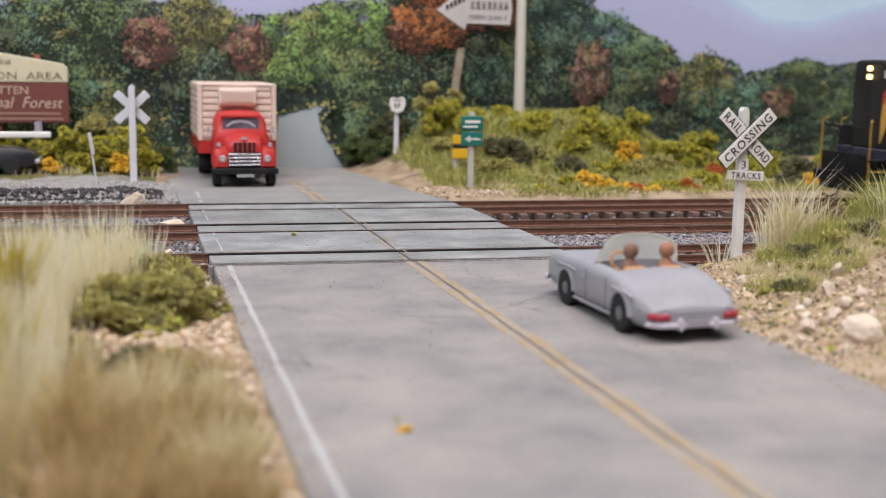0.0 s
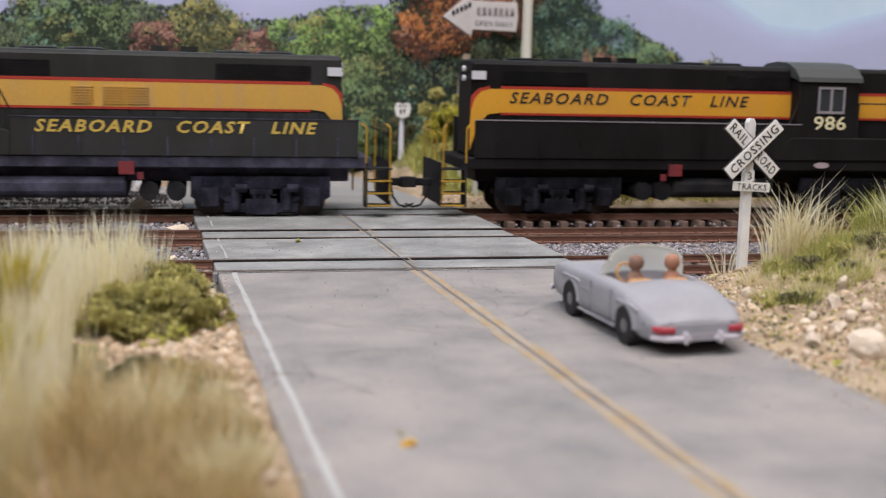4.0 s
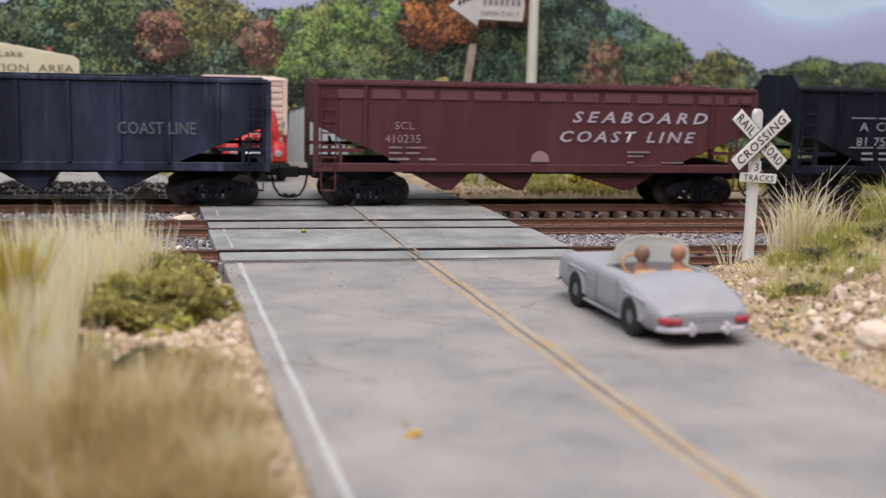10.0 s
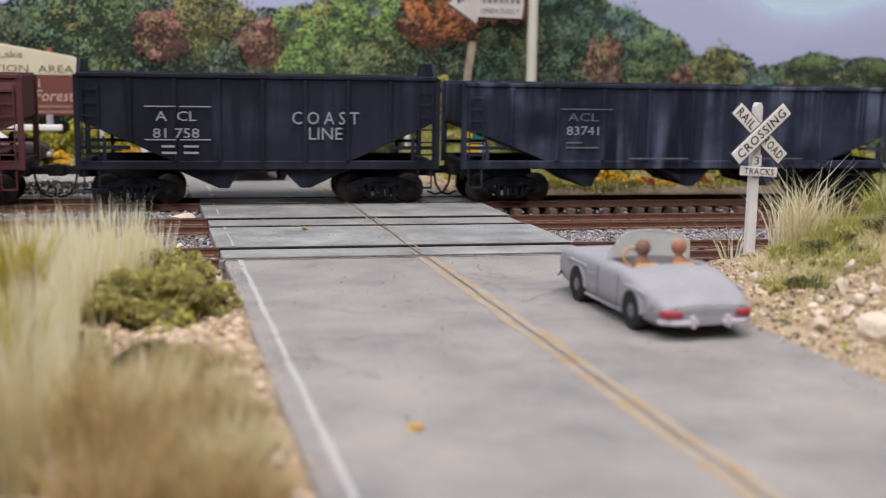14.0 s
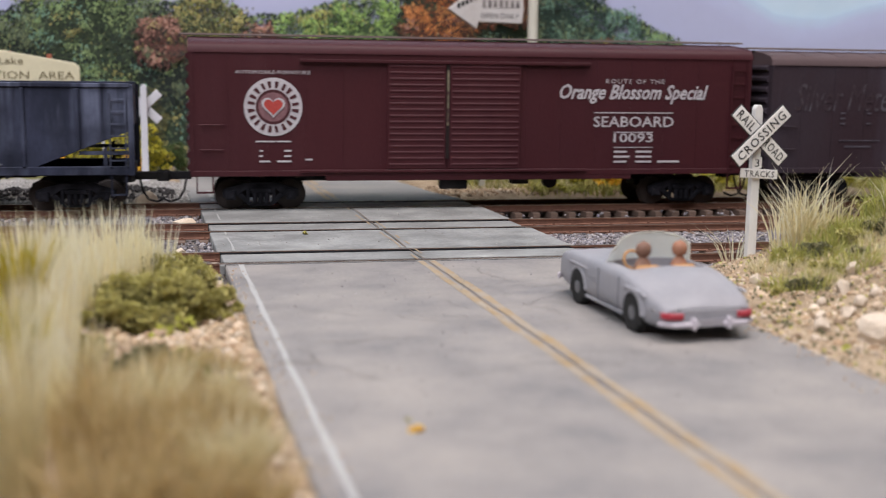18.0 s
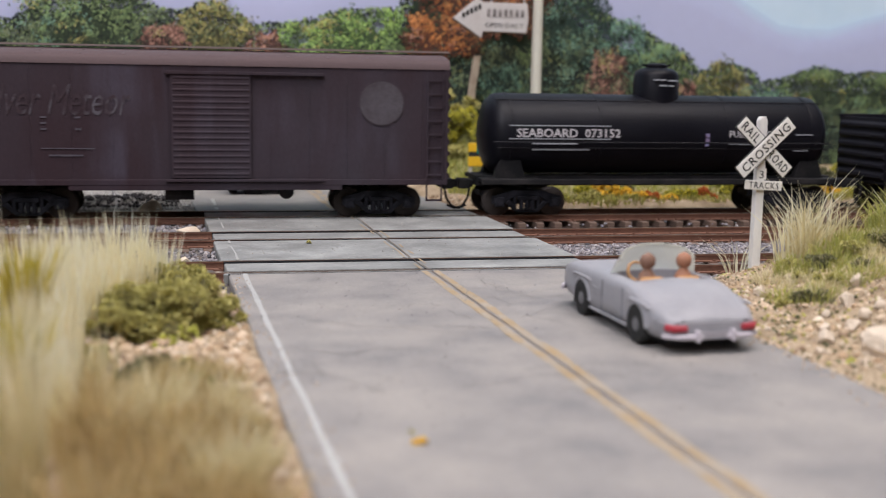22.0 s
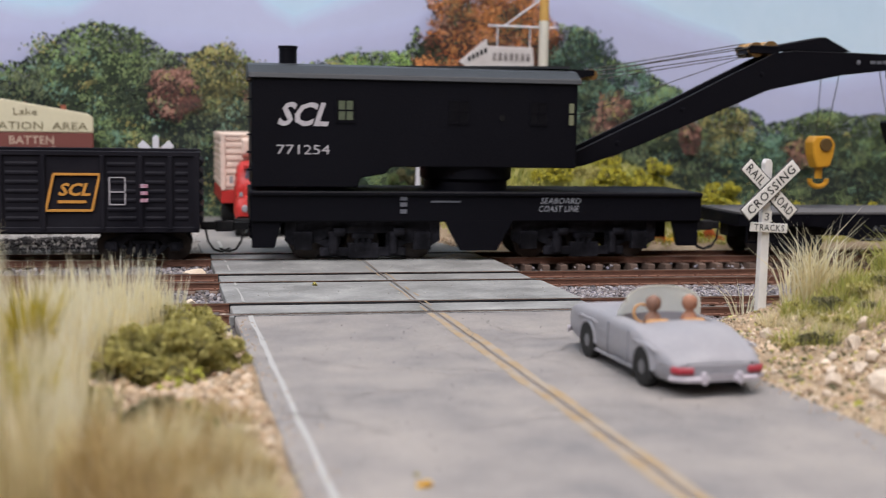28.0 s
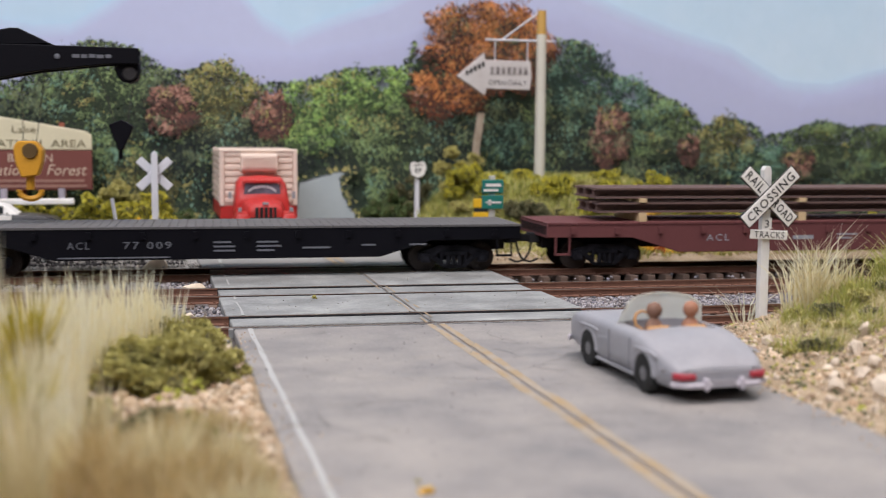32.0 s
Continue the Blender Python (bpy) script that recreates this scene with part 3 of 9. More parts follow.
# ---- scattered stones ----
def stones(name, count, place, size, material, label, seed):
    """Loose stones: each a small rough eight-cornered lump lying on the ground."""
    rnd = random.Random(seed)
    k = Kit()
    while count:
        x, y, z = place(rnd)
        count -= 1
        s = size * rnd.uniform(0.5, 1.5)
        a = rnd.uniform(0, 6.3)
        vs = []
        for dz, f in ((-0.3, 0.85), (0.12, 1.0), (0.40, 0.6)):
            for q in range(5):
                r = s * f * rnd.uniform(0.38, 0.60)
                vs.append((x + r * math.cos(a + q * 1.2566), y + r * math.sin(a + q * 1.2566), z + dz * s * rnd.uniform(0.7, 1.1)))
        k.add(vs, [(10, 11, 12, 13, 14)] + [(j * 5 + q, j * 5 + (q + 1) % 5, j * 5 + 5 + (q + 1) % 5, j * 5 + 5 + q) for j in (0, 1) for q in range(5)])
    return solid(name, k, material, at(0, 0, 0), label, "stones", kind="stuff")


def in_tracks(rnd):
    """Between the rails and beside them, but not on the crossing."""
    while True:
        y = rnd.uniform(22.6, 36.4)
        x = rnd.triangular(-9, 34, 12)
        if ROAD_L - 0.08 < x < ROAD_R + 0.12:
            continue
        if min(abs(y - t - s) for t in TRACK_Y for s in (-0.75, 0.75)) < 0.1:
            continue
        if 30.7 < y < 36.4 and x > 5 and rnd.random() < 0.985:
            continue
        on_tie = min(abs(y - t) for t in TRACK_Y) < 1.2
        return x, askew(x, y), -0.30 + (0.02 if on_tie else 0.10) + rnd.uniform(-0.02, 0.03)


def on_ground(x0, x1, y0, y1, lift=0.0):
    def place(rnd):
        while True:
            x, y = rnd.uniform(x0, x1), rnd.uniform(y0, y1)
            if ROAD_L - 0.02 < x < ROAD_R + 0.02 and y < 47:
                if not (y > 37 and x > 8.6 + (46 - y) * 0.05):
                    continue
            return x, y, max(ground_z(x, y), -0.07) + lift
    return place


stones("ballast", 19000, in_tracks, 0.088, BALLAST, "grey crushed stone ballast between the rails", 11)
stones("rubble", 11000, on_ground(9.7, 15.5, 9.5, 22.2), 0.045, SAND_STONE, "fine tan rubble on the road verge", 12)
stones("rubble", 1700, on_ground(9.72, 15.2, 10.0, 21.6), 0.085, SAND_STONE, "tan rubble and gravel on the road verge", 24)
stones("rubble", 130, on_ground(9.9, 14.6, 10.0, 20.6), 0.16, SAND_STONE, "larger tan stones on the road verge", 13)
stones("crumbs", 900, on_ground(9.75, 15.2, 11.0, 21.6, 0.02), 0.05, MOSS, "olive crumbs strewn over the rubble", 25)
stones("crumbs", 1100, on_ground(9.75, 15.2, 11.0, 21.6, 0.02), 0.055, MOSS_DARK, "dark crumbs strewn over the rubble", 26)
stones("rubble", 6000, on_ground(-2.5, 1.5, 8.0, 22.4), 0.085, SAND_STONE, "tan rubble and gravel on the grassy verge", 14)
stones("rubble", 420, on_ground(-1.0, 1.42, 9.0, 22.2), 0.17, SAND_STONE, "larger tan stones on the grassy verge", 15)
PALE_GRAVEL = blend_mat("pale_gravel", ((0.34, 0.33, 0.32), (0.46, 0.44, 0.42), (0.24, 0.23, 0.22), (0.52, 0.50, 0.47), (0.30, 0.29, 0.28)))


def on_road_edge(side):
    def place(rnd):
        d = abs(rnd.gauss(0, 0.10)) + (0.5 * rnd.random() ** 6)
        return (ROAD_L + d if side < 0 else ROAD_R - d), rnd.uniform(8.5, 23.6), 0.008
    return place


stones("grit", 150, on_road_edge(-1), 0.026, SAND_STONE, "sandy grit strewn over the road's edge", 18)
stones("grit", 500, on_road_edge(1), 0.03, SAND_STONE, "sandy grit strewn over the road's edge", 19)
def on_road(rnd):
    return rnd.uniform(ROAD_L + 0.1, ROAD_R - 0.1), rnd.uniform(13, 23.7), 0.006


def on_panels(rnd):
    ty = rnd.choice(((25.75, 28.6), (30.5, 33.2)))
    return rnd.uniform(ROAD_L + 0.1, ROAD_R - 0.1), rnd.uniform(*ty), 0.004


stones("grit", 170, on_road, 0.024, BALLAST, "dark specks of grit on the road", 21)
stones("grit", 90, on_panels, 0.03, PALE_GRAVEL, "pale specks of grit on the crossing panels", 22)
stones("cinders", 1500, on_ground(-10, 0.9, 37.0, 38.3, 0.04), 0.10, mat("dark_cinders", (0.065, 0.060, 0.062), 0.9, var=0.3, scale=6, island=0.5), "dark ridge of cinders behind the tracks", 27)
stones("gravel", 4200, on_ground(-10, 1.4, 36.4, 41.5), 0.07, PALE_GRAVEL, "grey gravel strip behind the tracks", 16)
stones("rubble", 1300, on_ground(8.3, 24, 36.6, 38.6), 0.10, SAND_STONE, "tan gravel at the foot of the grassy bank", 17)


def boulder(x, y, w, h, seed, label):
    rnd = random.Random(seed)
    bm = bmesh.new()
    bmesh.ops.create_icosphere(bm, subdivisions=3, radius=0.5)
    axes = [(Vector((rnd.gauss(0, 1), rnd.gauss(0, 1), rnd.gauss(0, 1))).normalized(), rnd.uniform(0.28, 0.42)) for _ in range(9)]
    for v in bm.verts:
        for d, lim in axes:
            over = v.co.dot(d) - lim
            if over > 0:
                v.co -= d * over
        v.co *= 1 + 0.10 * noise.noise(v.co * 5 + Vector((seed, 0, 0)))
        v.co = Vector((v.co.x * w, v.co.y * w * 0.8, v.co.z * h * 1.3)) * S
    me = bpy.data.meshes.new("boulder")
    bm.to_mesh(me)
    bm.free()
    me.materials.append(BOULDER)
    ob = new("boulder", me)
    ob.matrix_basis = at(x, y, ground_z(x, y) + h * 0.30, 0, 0, seed * 40)
    return tagged(ob, label, "rock", "boulders")


boulder(10.98, 15.30, 0.66, 0.50, 3, "large pale angular boulder on the tan verge")
for i, (x, y, w, h) in enumerate(((10.50, 16.05, 0.28, 0.24), (11.30, 16.55, 0.32, 0.26), (11.95, 17.70, 0.36, 0.26), (12.60, 18.40, 0.34, 0.24), (10.15, 15.65, 0.18, 0.15), (10.85, 14.30, 0.24, 0.2), (11.55, 15.90, 0.26, 0.2), (11.2, 19.4, 0.30, 0.2), (10.35, 18.6, 0.16, 0.12), (11.6, 14.6, 0.3, 0.26), (10.75, 16.5, 0.22, 0.2), (11.05, 15.85, 0.20, 0.18), (11.75, 16.9, 0.30, 0.24), (12.2, 17.1, 0.26, 0.2), (10.3, 14.7, 0.16, 0.14), (10.6, 13.6, 0.22, 0.18), (11.4, 17.5, 0.2, 0.16), (10.05, 17.1, 0.12, 0.1))):
    boulder(x, y, w, h, 4 + i, "small pale rock in the rubble")
boulder(-0.05, 36.55, 0.85, 0.55, 9, "pale sandy boulder beside the far track")
boulder(1.0, 31.9, 0.8, 0.26, 10, "low pale stone between the tracks")
boulder(0.75, 26.9, 0.36, 0.2, 12, "low pale stone in the ballast")
boulder(1.35, 24.7, 0.36, 0.24, 13, "grey stone beside the crossing panel")

# ---- painted backdrop ----
BACK_Y = 48.0
SKY_PAINT = mat("backdrop_sky", (0.40, 0.60, 0.76), 0.85, var=0.03, scale=0.12, bump=0.05, fine=6, other=(0.60, 0.72, 0.84), mix=0.6)
WOOD_PAINT = mat("backdrop_shade", (0.030, 0.045, 0.030), 0.9, var=0.3, scale=2.0, other=(0.05, 0.08, 0.05), mix=0.6)
DAUBS = {
    "g": blend_mat("daub_green", ((0.022, 0.033, 0.026), (0.06, 0.085, 0.045), (0.035, 0.052, 0.034), (0.085, 0.12, 0.06))),
    "dk": blend_mat("daub_dark_green", ((0.014, 0.020, 0.020), (0.030, 0.043, 0.034), (0.020, 0.028, 0.028), (0.045, 0.06, 0.042))),
    "lg": blend_mat("daub_fresh_green", ((0.04, 0.07, 0.035), (0.09, 0.15, 0.05), (0.06, 0.10, 0.05), (0.13, 0.21, 0.07))),
    "yg": blend_mat("daub_yellow_green", ((0.035, 0.04, 0.025), (0.13, 0.125, 0.045), (0.06, 0.065, 0.035), (0.17, 0.16, 0.06))),
    "t": blend_mat("daub_blue_green", ((0.018, 0.034, 0.030), (0.04, 0.08, 0.06), (0.025, 0.045, 0.038), (0.06, 0.11, 0.08))),
    "r": blend_mat("daub_rust", ((0.05, 0.030, 0.028), (0.15, 0.07, 0.055), (0.09, 0.045, 0.04), (0.20, 0.095, 0.07))),
    "o": blend_mat("daub_orange", ((0.045, 0.028, 0.024), (0.17, 0.06, 0.03), (0.08, 0.036, 0.028), (0.24, 0.08, 0.035))),
}
TOPS = {
    "g": blend_mat("daub_leaf_green", ((0.149, 0.231, 0.095), (0.244, 0.339, 0.136), (0.353, 0.461, 0.204), (0.190, 0.271, 0.122))),
    "dk": blend_mat("daub_wood_green", ((0.110, 0.158, 0.098), (0.172, 0.212, 0.112), (0.250, 0.282, 0.135), (0.126, 0.190, 0.138))),
    "lg": blend_mat("daub_bright_green", ((0.244, 0.435, 0.108), (0.353, 0.570, 0.149), (0.461, 0.678, 0.231), (0.204, 0.380, 0.136))),
    "yg": blend_mat("daub_yellow", ((0.353, 0.325, 0.108), (0.489, 0.447, 0.149), (0.597, 0.515, 0.190), (0.299, 0.299, 0.122))),
    "t": blend_mat("daub_teal", ((0.152, 0.275, 0.200), (0.215, 0.395, 0.280), (0.290, 0.485, 0.355), (0.170, 0.325, 0.250))),
    "r": blend_mat("daub_pale_rust", ((0.367, 0.163, 0.122), (0.489, 0.258, 0.190), (0.570, 0.325, 0.244), (0.407, 0.190, 0.136))),
    "o": blend_mat("daub_bright_orange", ((0.489, 0.149, 0.047), (0.651, 0.231, 0.068), (0.787, 0.339, 0.108), (0.543, 0.190, 0.068))),
}
HIGHS = {
    "g": blend_mat("daub_pale_green", ((0.32, 0.50, 0.20), (0.36, 0.56, 0.30), (0.40, 0.48, 0.16))),
    "dk": blend_mat("daub_sage", ((0.20, 0.26, 0.16), (0.27, 0.31, 0.17), (0.17, 0.24, 0.18))),
    "lg": blend_mat("daub_lime", ((0.50, 0.70, 0.16), (0.60, 0.76, 0.26), (0.36, 0.64, 0.20))),
    "yg": blend_mat("daub_straw", ((0.56, 0.52, 0.22), (0.62, 0.56, 0.26), (0.46, 0.46, 0.18))),
    "t": blend_mat("daub_mint", ((0.26, 0.46, 0.34), (0.32, 0.52, 0.40), (0.20, 0.40, 0.30))),
    "r": blend_mat("daub_pink_rust", ((0.54, 0.32, 0.25), (0.60, 0.38, 0.30), (0.48, 0.26, 0.19))),
    "o": blend_mat("daub_flame", ((0.72, 0.32, 0.11), (0.76, 0.40, 0.16), (0.62, 0.24, 0.08))),
}
backdrop = thing("backdrop", at(0, BACK_Y, 0), "painted backdrop of autumn woods, lilac hills and pale sky", "backdrop", kind="structure")
part("sky_panel", Kit().box(-60, 90, 0.3, 0.8, -1.2, 40), SKY_PAINT, backdrop, "pale blue painted sky")


def ridge(name, pts, y, material, label):
    k = Kit().prism(list(pts) + [(pts[-1][0], -1.0), (pts[0][0], -1.0)], y, y + 0.01)
    part(name, k, material, backdrop, label)


def soft_ridge(name, pts, y, colors, label, step=0.13, n=5):
    """A hill whose painted edge fades into what is behind it."""
    (r0, g0, b0), (r1, g1, b1) = colors
    for i in range(n):
        f = (i + 1) / n
        m = mat(name + "_paint", (r0 + (r1 - r0) * f, g0 + (g1 - g0) * f, b0 + (b1 - b0) * f), 0.85, var=0.035, scale=0.35, bump=0.05, fine=6)
        up = step * (n - 1 - i)
        ridge(name, [(x, z + up + 0.12 * noise.noise(Vector((x * 0.7, i * 0.4, 3)))) for x, z in pts], y - i * 0.012, m, label)


soft_ridge("far_hills", ((-60, 8.5), (-30, 9.0), (-14, 7.6), (-9, 8.6), (-5.8, 7.9), (-4.5, 7.7), (-3.1, 7.8), (-1.6, 8.7), (-0.5, 9.6), (1.4, 10.2), (3.3, 9.6), (4.4, 8.3), (5.6, 7.7), (7.4, 8.4), (9.4, 9.1), (11.3, 10.0), (14, 11), (17.3, 10.3), (20, 9.2), (22.7, 8.3), (25.5, 7.6), (26.6, 6.9), (28.1, 6.2), (29.3, 6.0), (30.7, 6.1), (32.5, 6.6), (36, 7.4), (46, 8.5), (90, 9)), 0.22, ((0.49, 0.64, 0.79), (0.475, 0.515, 0.705)), "lilac painted hills")
soft_ridge("near_hills", ((-60, 6.5), (-12, 6.8), (-5.8, 6.9), (-3, 7.0), (1, 6.9), (6, 6.8), (10, 7.6), (13, 8.6), (17.5, 9.0), (21, 8.0), (24, 7.2), (27, 5.9), (29, 5.3), (31, 5.6), (33.5, 6.1), (45, 6.9), (90, 7)), 0.12, ((0.475, 0.515, 0.705), (0.445, 0.468, 0.66)), "lilac painted hills")
ridge("wood_shade", ((-60, 5.0), (-20, 5.1), (-9, 5.0), (-5.7, 5.0), (-3.6, 6.2), (-2.3, 6.6), (-0.8, 6.5), (0.5, 5.5), (2.5, 6.0), (3.8, 5.1), (5.9, 5.1), (8, 5.8), (10.3, 5.8), (10.9, 7.3), (12.3, 8.4), (14.3, 8.8), (16.4, 8.5), (17, 7.2), (18.8, 6.0), (20.9, 5.3), (22.9, 4.5), (24.1, 3.5), (25.1, 4.0), (27.1, 3.1), (30, 3.8), (32.7, 3.6), (38, 4.0), (50, 4.8), (90, 5.0)), 0.0, WOOD_PAINT, "dark shade of the painted woods")


def daub(k, rnd, x, y, z, s):
    """One brush mark: a small uneven patch of paint."""
    b = rnd.uniform(0, 6.28)
    pts = []
    for q in range(5):
        ang, w = b + q * 1.2566, s * rnd.uniform(0.55, 1.3)
        pts.append((x + w * math.cos(ang), y, z + w * math.sin(ang)))
    k.add(pts, [(4, 3, 2, 1, 0)])


TREE_LABEL = {"g": "painted green tree", "dk": "painted dark woodland tree", "lg": "painted fresh green tree", "yg": "painted yellow-green tree", "t": "painted blue-green tree", "r": "painted rust-red tree", "o": "painted orange autumn tree"}


MIX = {"g": ("t", "yg"), "dk": ("g", "t"), "lg": ("g", "yg"), "yg": ("g", "dk"), "t": ("g", "dk"), "r": ("dk", "yg"), "o": ("r", "dk")}


def daub_tree(cx, cz, rx, rz, tone, seed, depth):
    """One painted tree: dark daubs under, leafy clumps lit from above picked out in lighter paint over them."""
    rnd = random.Random(seed)
    k, speck, high = Kit(), Kit(), Kit()
    tops = {tone: Kit(), MIX[tone][0]: Kit(), MIX[tone][1]: Kit()}

    def strew(kit, n, x, z, sx, sz, lift, small, large):
        for _ in range(int(n)):
            px, pz = rnd.gauss(x, sx), rnd.gauss(z, sz)
            ux, uz = (px - cx) / rx, (pz - cz) / rz
            d = math.hypot(ux, uz) + 1e-6
            lobe = 0.96 + 0.5 * noise.noise(Vector((ux / d * 1.7, uz / d * 1.7, seed * 1.37))) + 0.2 * noise.noise(Vector((ux / d * 5, uz / d * 5, seed * 0.7)))
            if pz > -0.6 and d < lobe + 0.2 * rnd.random() ** 3:
                daub(kit, rnd, px, -depth - lift - rnd.uniform(0, 0.04), pz, rnd.uniform(small, large))
    for _ in range(int(18 + 17 * rx * rz)):
        a, r = rnd.uniform(0, 6.28), rnd.random() ** 0.5
        lx, lz = cx + rx * r * math.cos(a), cz + rz * r * math.sin(a)
        lr = rnd.uniform(0.15, 0.44) * min(rx, rz, 1.3)
        patch = noise.noise(Vector((lx * 0.9, lz * 0.9, seed * 0.31)))
        lit = min(1.35, max(0.0, 0.42 + 0.50 * (lz - cz) / rz - 0.20 * (lx - cx) / rx + 0.9 * patch + rnd.gauss(0, 0.32)))
        leaf = tops[tone if rnd.random() < 0.72 else MIX[tone][0 if patch > 0 else 1]]
        strew(k, 16 + 110 * lr, lx, lz, lr * 0.75, lr * 0.68, 0.0, 0.02, 0.07)
        strew(leaf, (7 + 74 * lr) * lit, lx - lr * 0.15, lz + lr * 0.28, lr * 0.56, lr * 0.44, 0.05, 0.016, 0.052)
        strew(high, (4 + 46 * lr) * max(0, lit - 0.42), lx - lr * 0.25, lz + lr * 0.48, lr * 0.42, lr * 0.30, 0.10, 0.012, 0.036)
        strew(speck, 3 + 16 * lr, lx + lr * 0.1, lz - lr * 0.55, lr * 0.70, lr * 0.34, 0.145, 0.014, 0.042)
    part("painted_tree", k, DAUBS[tone], backdrop, TREE_LABEL[tone])
    part("painted_shadow", speck, DAUBS["dk"], backdrop, "dark brush marks between the painted leaves")
    for name, kit in tops.items():
        if kit.f:
            part("painted_leaves", kit, TOPS[name], backdrop, "lighter leaf daubs of a " + TREE_LABEL[tone])
    if high.f:
        part("painted_highlights", high, HIGHS[tone], backdrop, "pale leaf tips of a " + TREE_LABEL[tone])


def leaf_edge(pts, seed):
    """Ragged painted leaves along the top of the woods."""
    rnd = random.Random(seed)
    for i, tone in enumerate(("g", "dk", "t", "dk")):
        k = Kit()
        for (x0, z0), (x1, z1) in zip(pts, pts[1:]):
            for _ in range(int(38 * math.hypot(x1 - x0, z1 - z0))):
                f = rnd.random()
                x, z = x0 + (x1 - x0) * f + rnd.gauss(0, 0.12), z0 + (z1 - z0) * f - abs(rnd.gauss(0, 0.32)) + 0.10
                if (10.8 < x < 17.0) or (tone == "t") != (x > 17.5 and i == 2):
                    continue
                daub(k, rnd, x, -0.05 - rnd.uniform(0, 0.1), z, rnd.uniform(0.025, 0.085))
        part("painted_leaf_edge", k, (DAUBS if i != 0 else TOPS)[tone], backdrop, "ragged painted tree tops")


leaf_edge(((-20, 5.8), (-9, 5.8), (-5.7, 5.9), (-4.5, 6.1), (-3.6, 7.1), (-2.3, 7.6), (-0.8, 7.4), (0.5, 6.5), (1.6, 6.5), (2.5, 6.9), (3.4, 6.6), (3.8, 6.0), (5.9, 6.1), (8.0, 6.7), (9.7, 6.8), (10.3, 6.7), (10.9, 8.0), (17.0, 8.2), (18.2, 8.0), (18.8, 7.0), (20.9, 6.3), (22.9, 5.4), (24.1, 4.4), (25.1, 4.9), (26.5, 4.6), (27.1, 4.0), (28.6, 4.3), (30.0, 4.8), (31.5, 4.4), (32.7, 4.6), (35, 4.4), (42, 5.0)), 900)
for i, tone in enumerate(("dk", "g", "t", "yg", "dk")):
    k, rnd = Kit(), random.Random(910 + i)
    for _ in range(1500):
        x = rnd.uniform(-9, 36)
        z = rnd.uniform(-0.3, 5.4 if x < 21 else 3.6)
        if 5.6 < x < 8.8 and z < 2.9:
            continue
        for _ in range(3):
            daub(k, rnd, x + rnd.gauss(0, 0.1), -0.02 - rnd.uniform(0, 0.04), z + rnd.gauss(0, 0.08), rnd.uniform(0.02, 0.06))
    part("painted_undergrowth", k, (DAUBS if i == 0 else TOPS)[tone], backdrop, "mottled painted leaves between the trees")
WOODS_1 = ((-2.2, 5.5, 2.4, 2.1, "g"), (-4.8, 4.4, 1.9, 1.5, "dk"), (0.6, 4.4, 1.7, 2.1, "dk"), (0.6, 4.9, 1.1, 1.0, "r"), (2.6, 5.6, 1.5, 1.3, "yg"), (4.7, 4.8, 0.9, 1.0, "r"), (6.2, 4.6, 1.5, 1.5, "lg"), (7.8, 5.2, 1.4, 1.5, "lg"), (9.7, 5.8, 1.0, 1.1, "lg"))
WOODS_2 = ((9.4, 3.5, 2.1, 2.0, "g"), (3.5, 2.8, 2.3, 2.1, "dk"), (6.4, 3.2, 1.9, 0.8, "dk"), (9.6, 1.7, 1.1, 1.4, "g"), (13.9, 7.7, 3.1, 2.1, "o"), (13.2, 8.2, 2.2, 1.5, "o"), (15.3, 7.4, 1.7, 1.6, "o"), (12.1, 5.8, 1.8, 1.2, "o"), (13.4, 4.0, 3.4, 1.7, "dk"), (18.0, 6.5, 1.6, 1.6, "t"), (20.4, 5.0, 1.9, 1.5, "t"))
WOODS_3 = ((17.8, 3.8, 2.4, 2.2, "dk"), (19.5, 4.1, 1.0, 1.6, "r"), (22.1, 4.1, 1.9, 1.4, "g"), (22.9, 2.4, 2.8, 1.8, "dk"), (23.3, 3.4, 0.6, 0.8, "r"), (25.3, 3.7, 1.5, 1.2, "yg"), (27.2, 2.6, 2.6, 1.3, "t"), (28.9, 2.8, 0.8, 0.8, "r"), (30.0, 3.5, 2.0, 1.3, "g"))
WOODS_4 = ((33.1, 3.3, 1.9, 1.3, "g"), (31.3, 1.6, 3.7, 1.6, "dk"), (14.9, 3.8, 1.5, 1.0, "t"), (-1.6, 3.0, 1.8, 1.2, "g"), (-0.5, 1.9, 1.4, 1.4, "yg"), (-4.0, 1.9, 1.5, 0.9, "g"), (-7.8, 4.0, 2.4, 2.0, "g"), (-11.5, 3.8, 2.4, 1.8, "dk"), (37.5, 3.2, 2.8, 1.5, "dk"), (42.5, 3.4, 2.8, 1.6, "g"))
for i, (cx, cz, rx, rz, tone) in enumerate(WOODS_1 + WOODS_2 + WOODS_3 + WOODS_4):
    daub_tree(cx, cz, rx, rz, tone, 200 + i, 0.06 + (0.12 if tone in "ro" else 0.0) + (0.05 if tone != "dk" else 0))
PAINT_ROAD = mat("backdrop_road", (0.33, 0.38, 0.40), 0.85, var=0.06, scale=0.8, other=(0.40, 0.45, 0.46), mix=0.5)
part("painted_road", Kit().prism([(5.6, -0.5), (8.8, -0.5), (8.5, 0.2), (8.05, 0.9), (7.65, 1.6), (7.55, 2.1), (7.75, 2.35), (8.1, 2.55), (7.5, 2.55), (6.7, 2.35), (5.8, 2.1)], -0.5, -0.44), PAINT_ROAD, backdrop, "painted grey road winding into the woods")
rnd = random.Random(71)
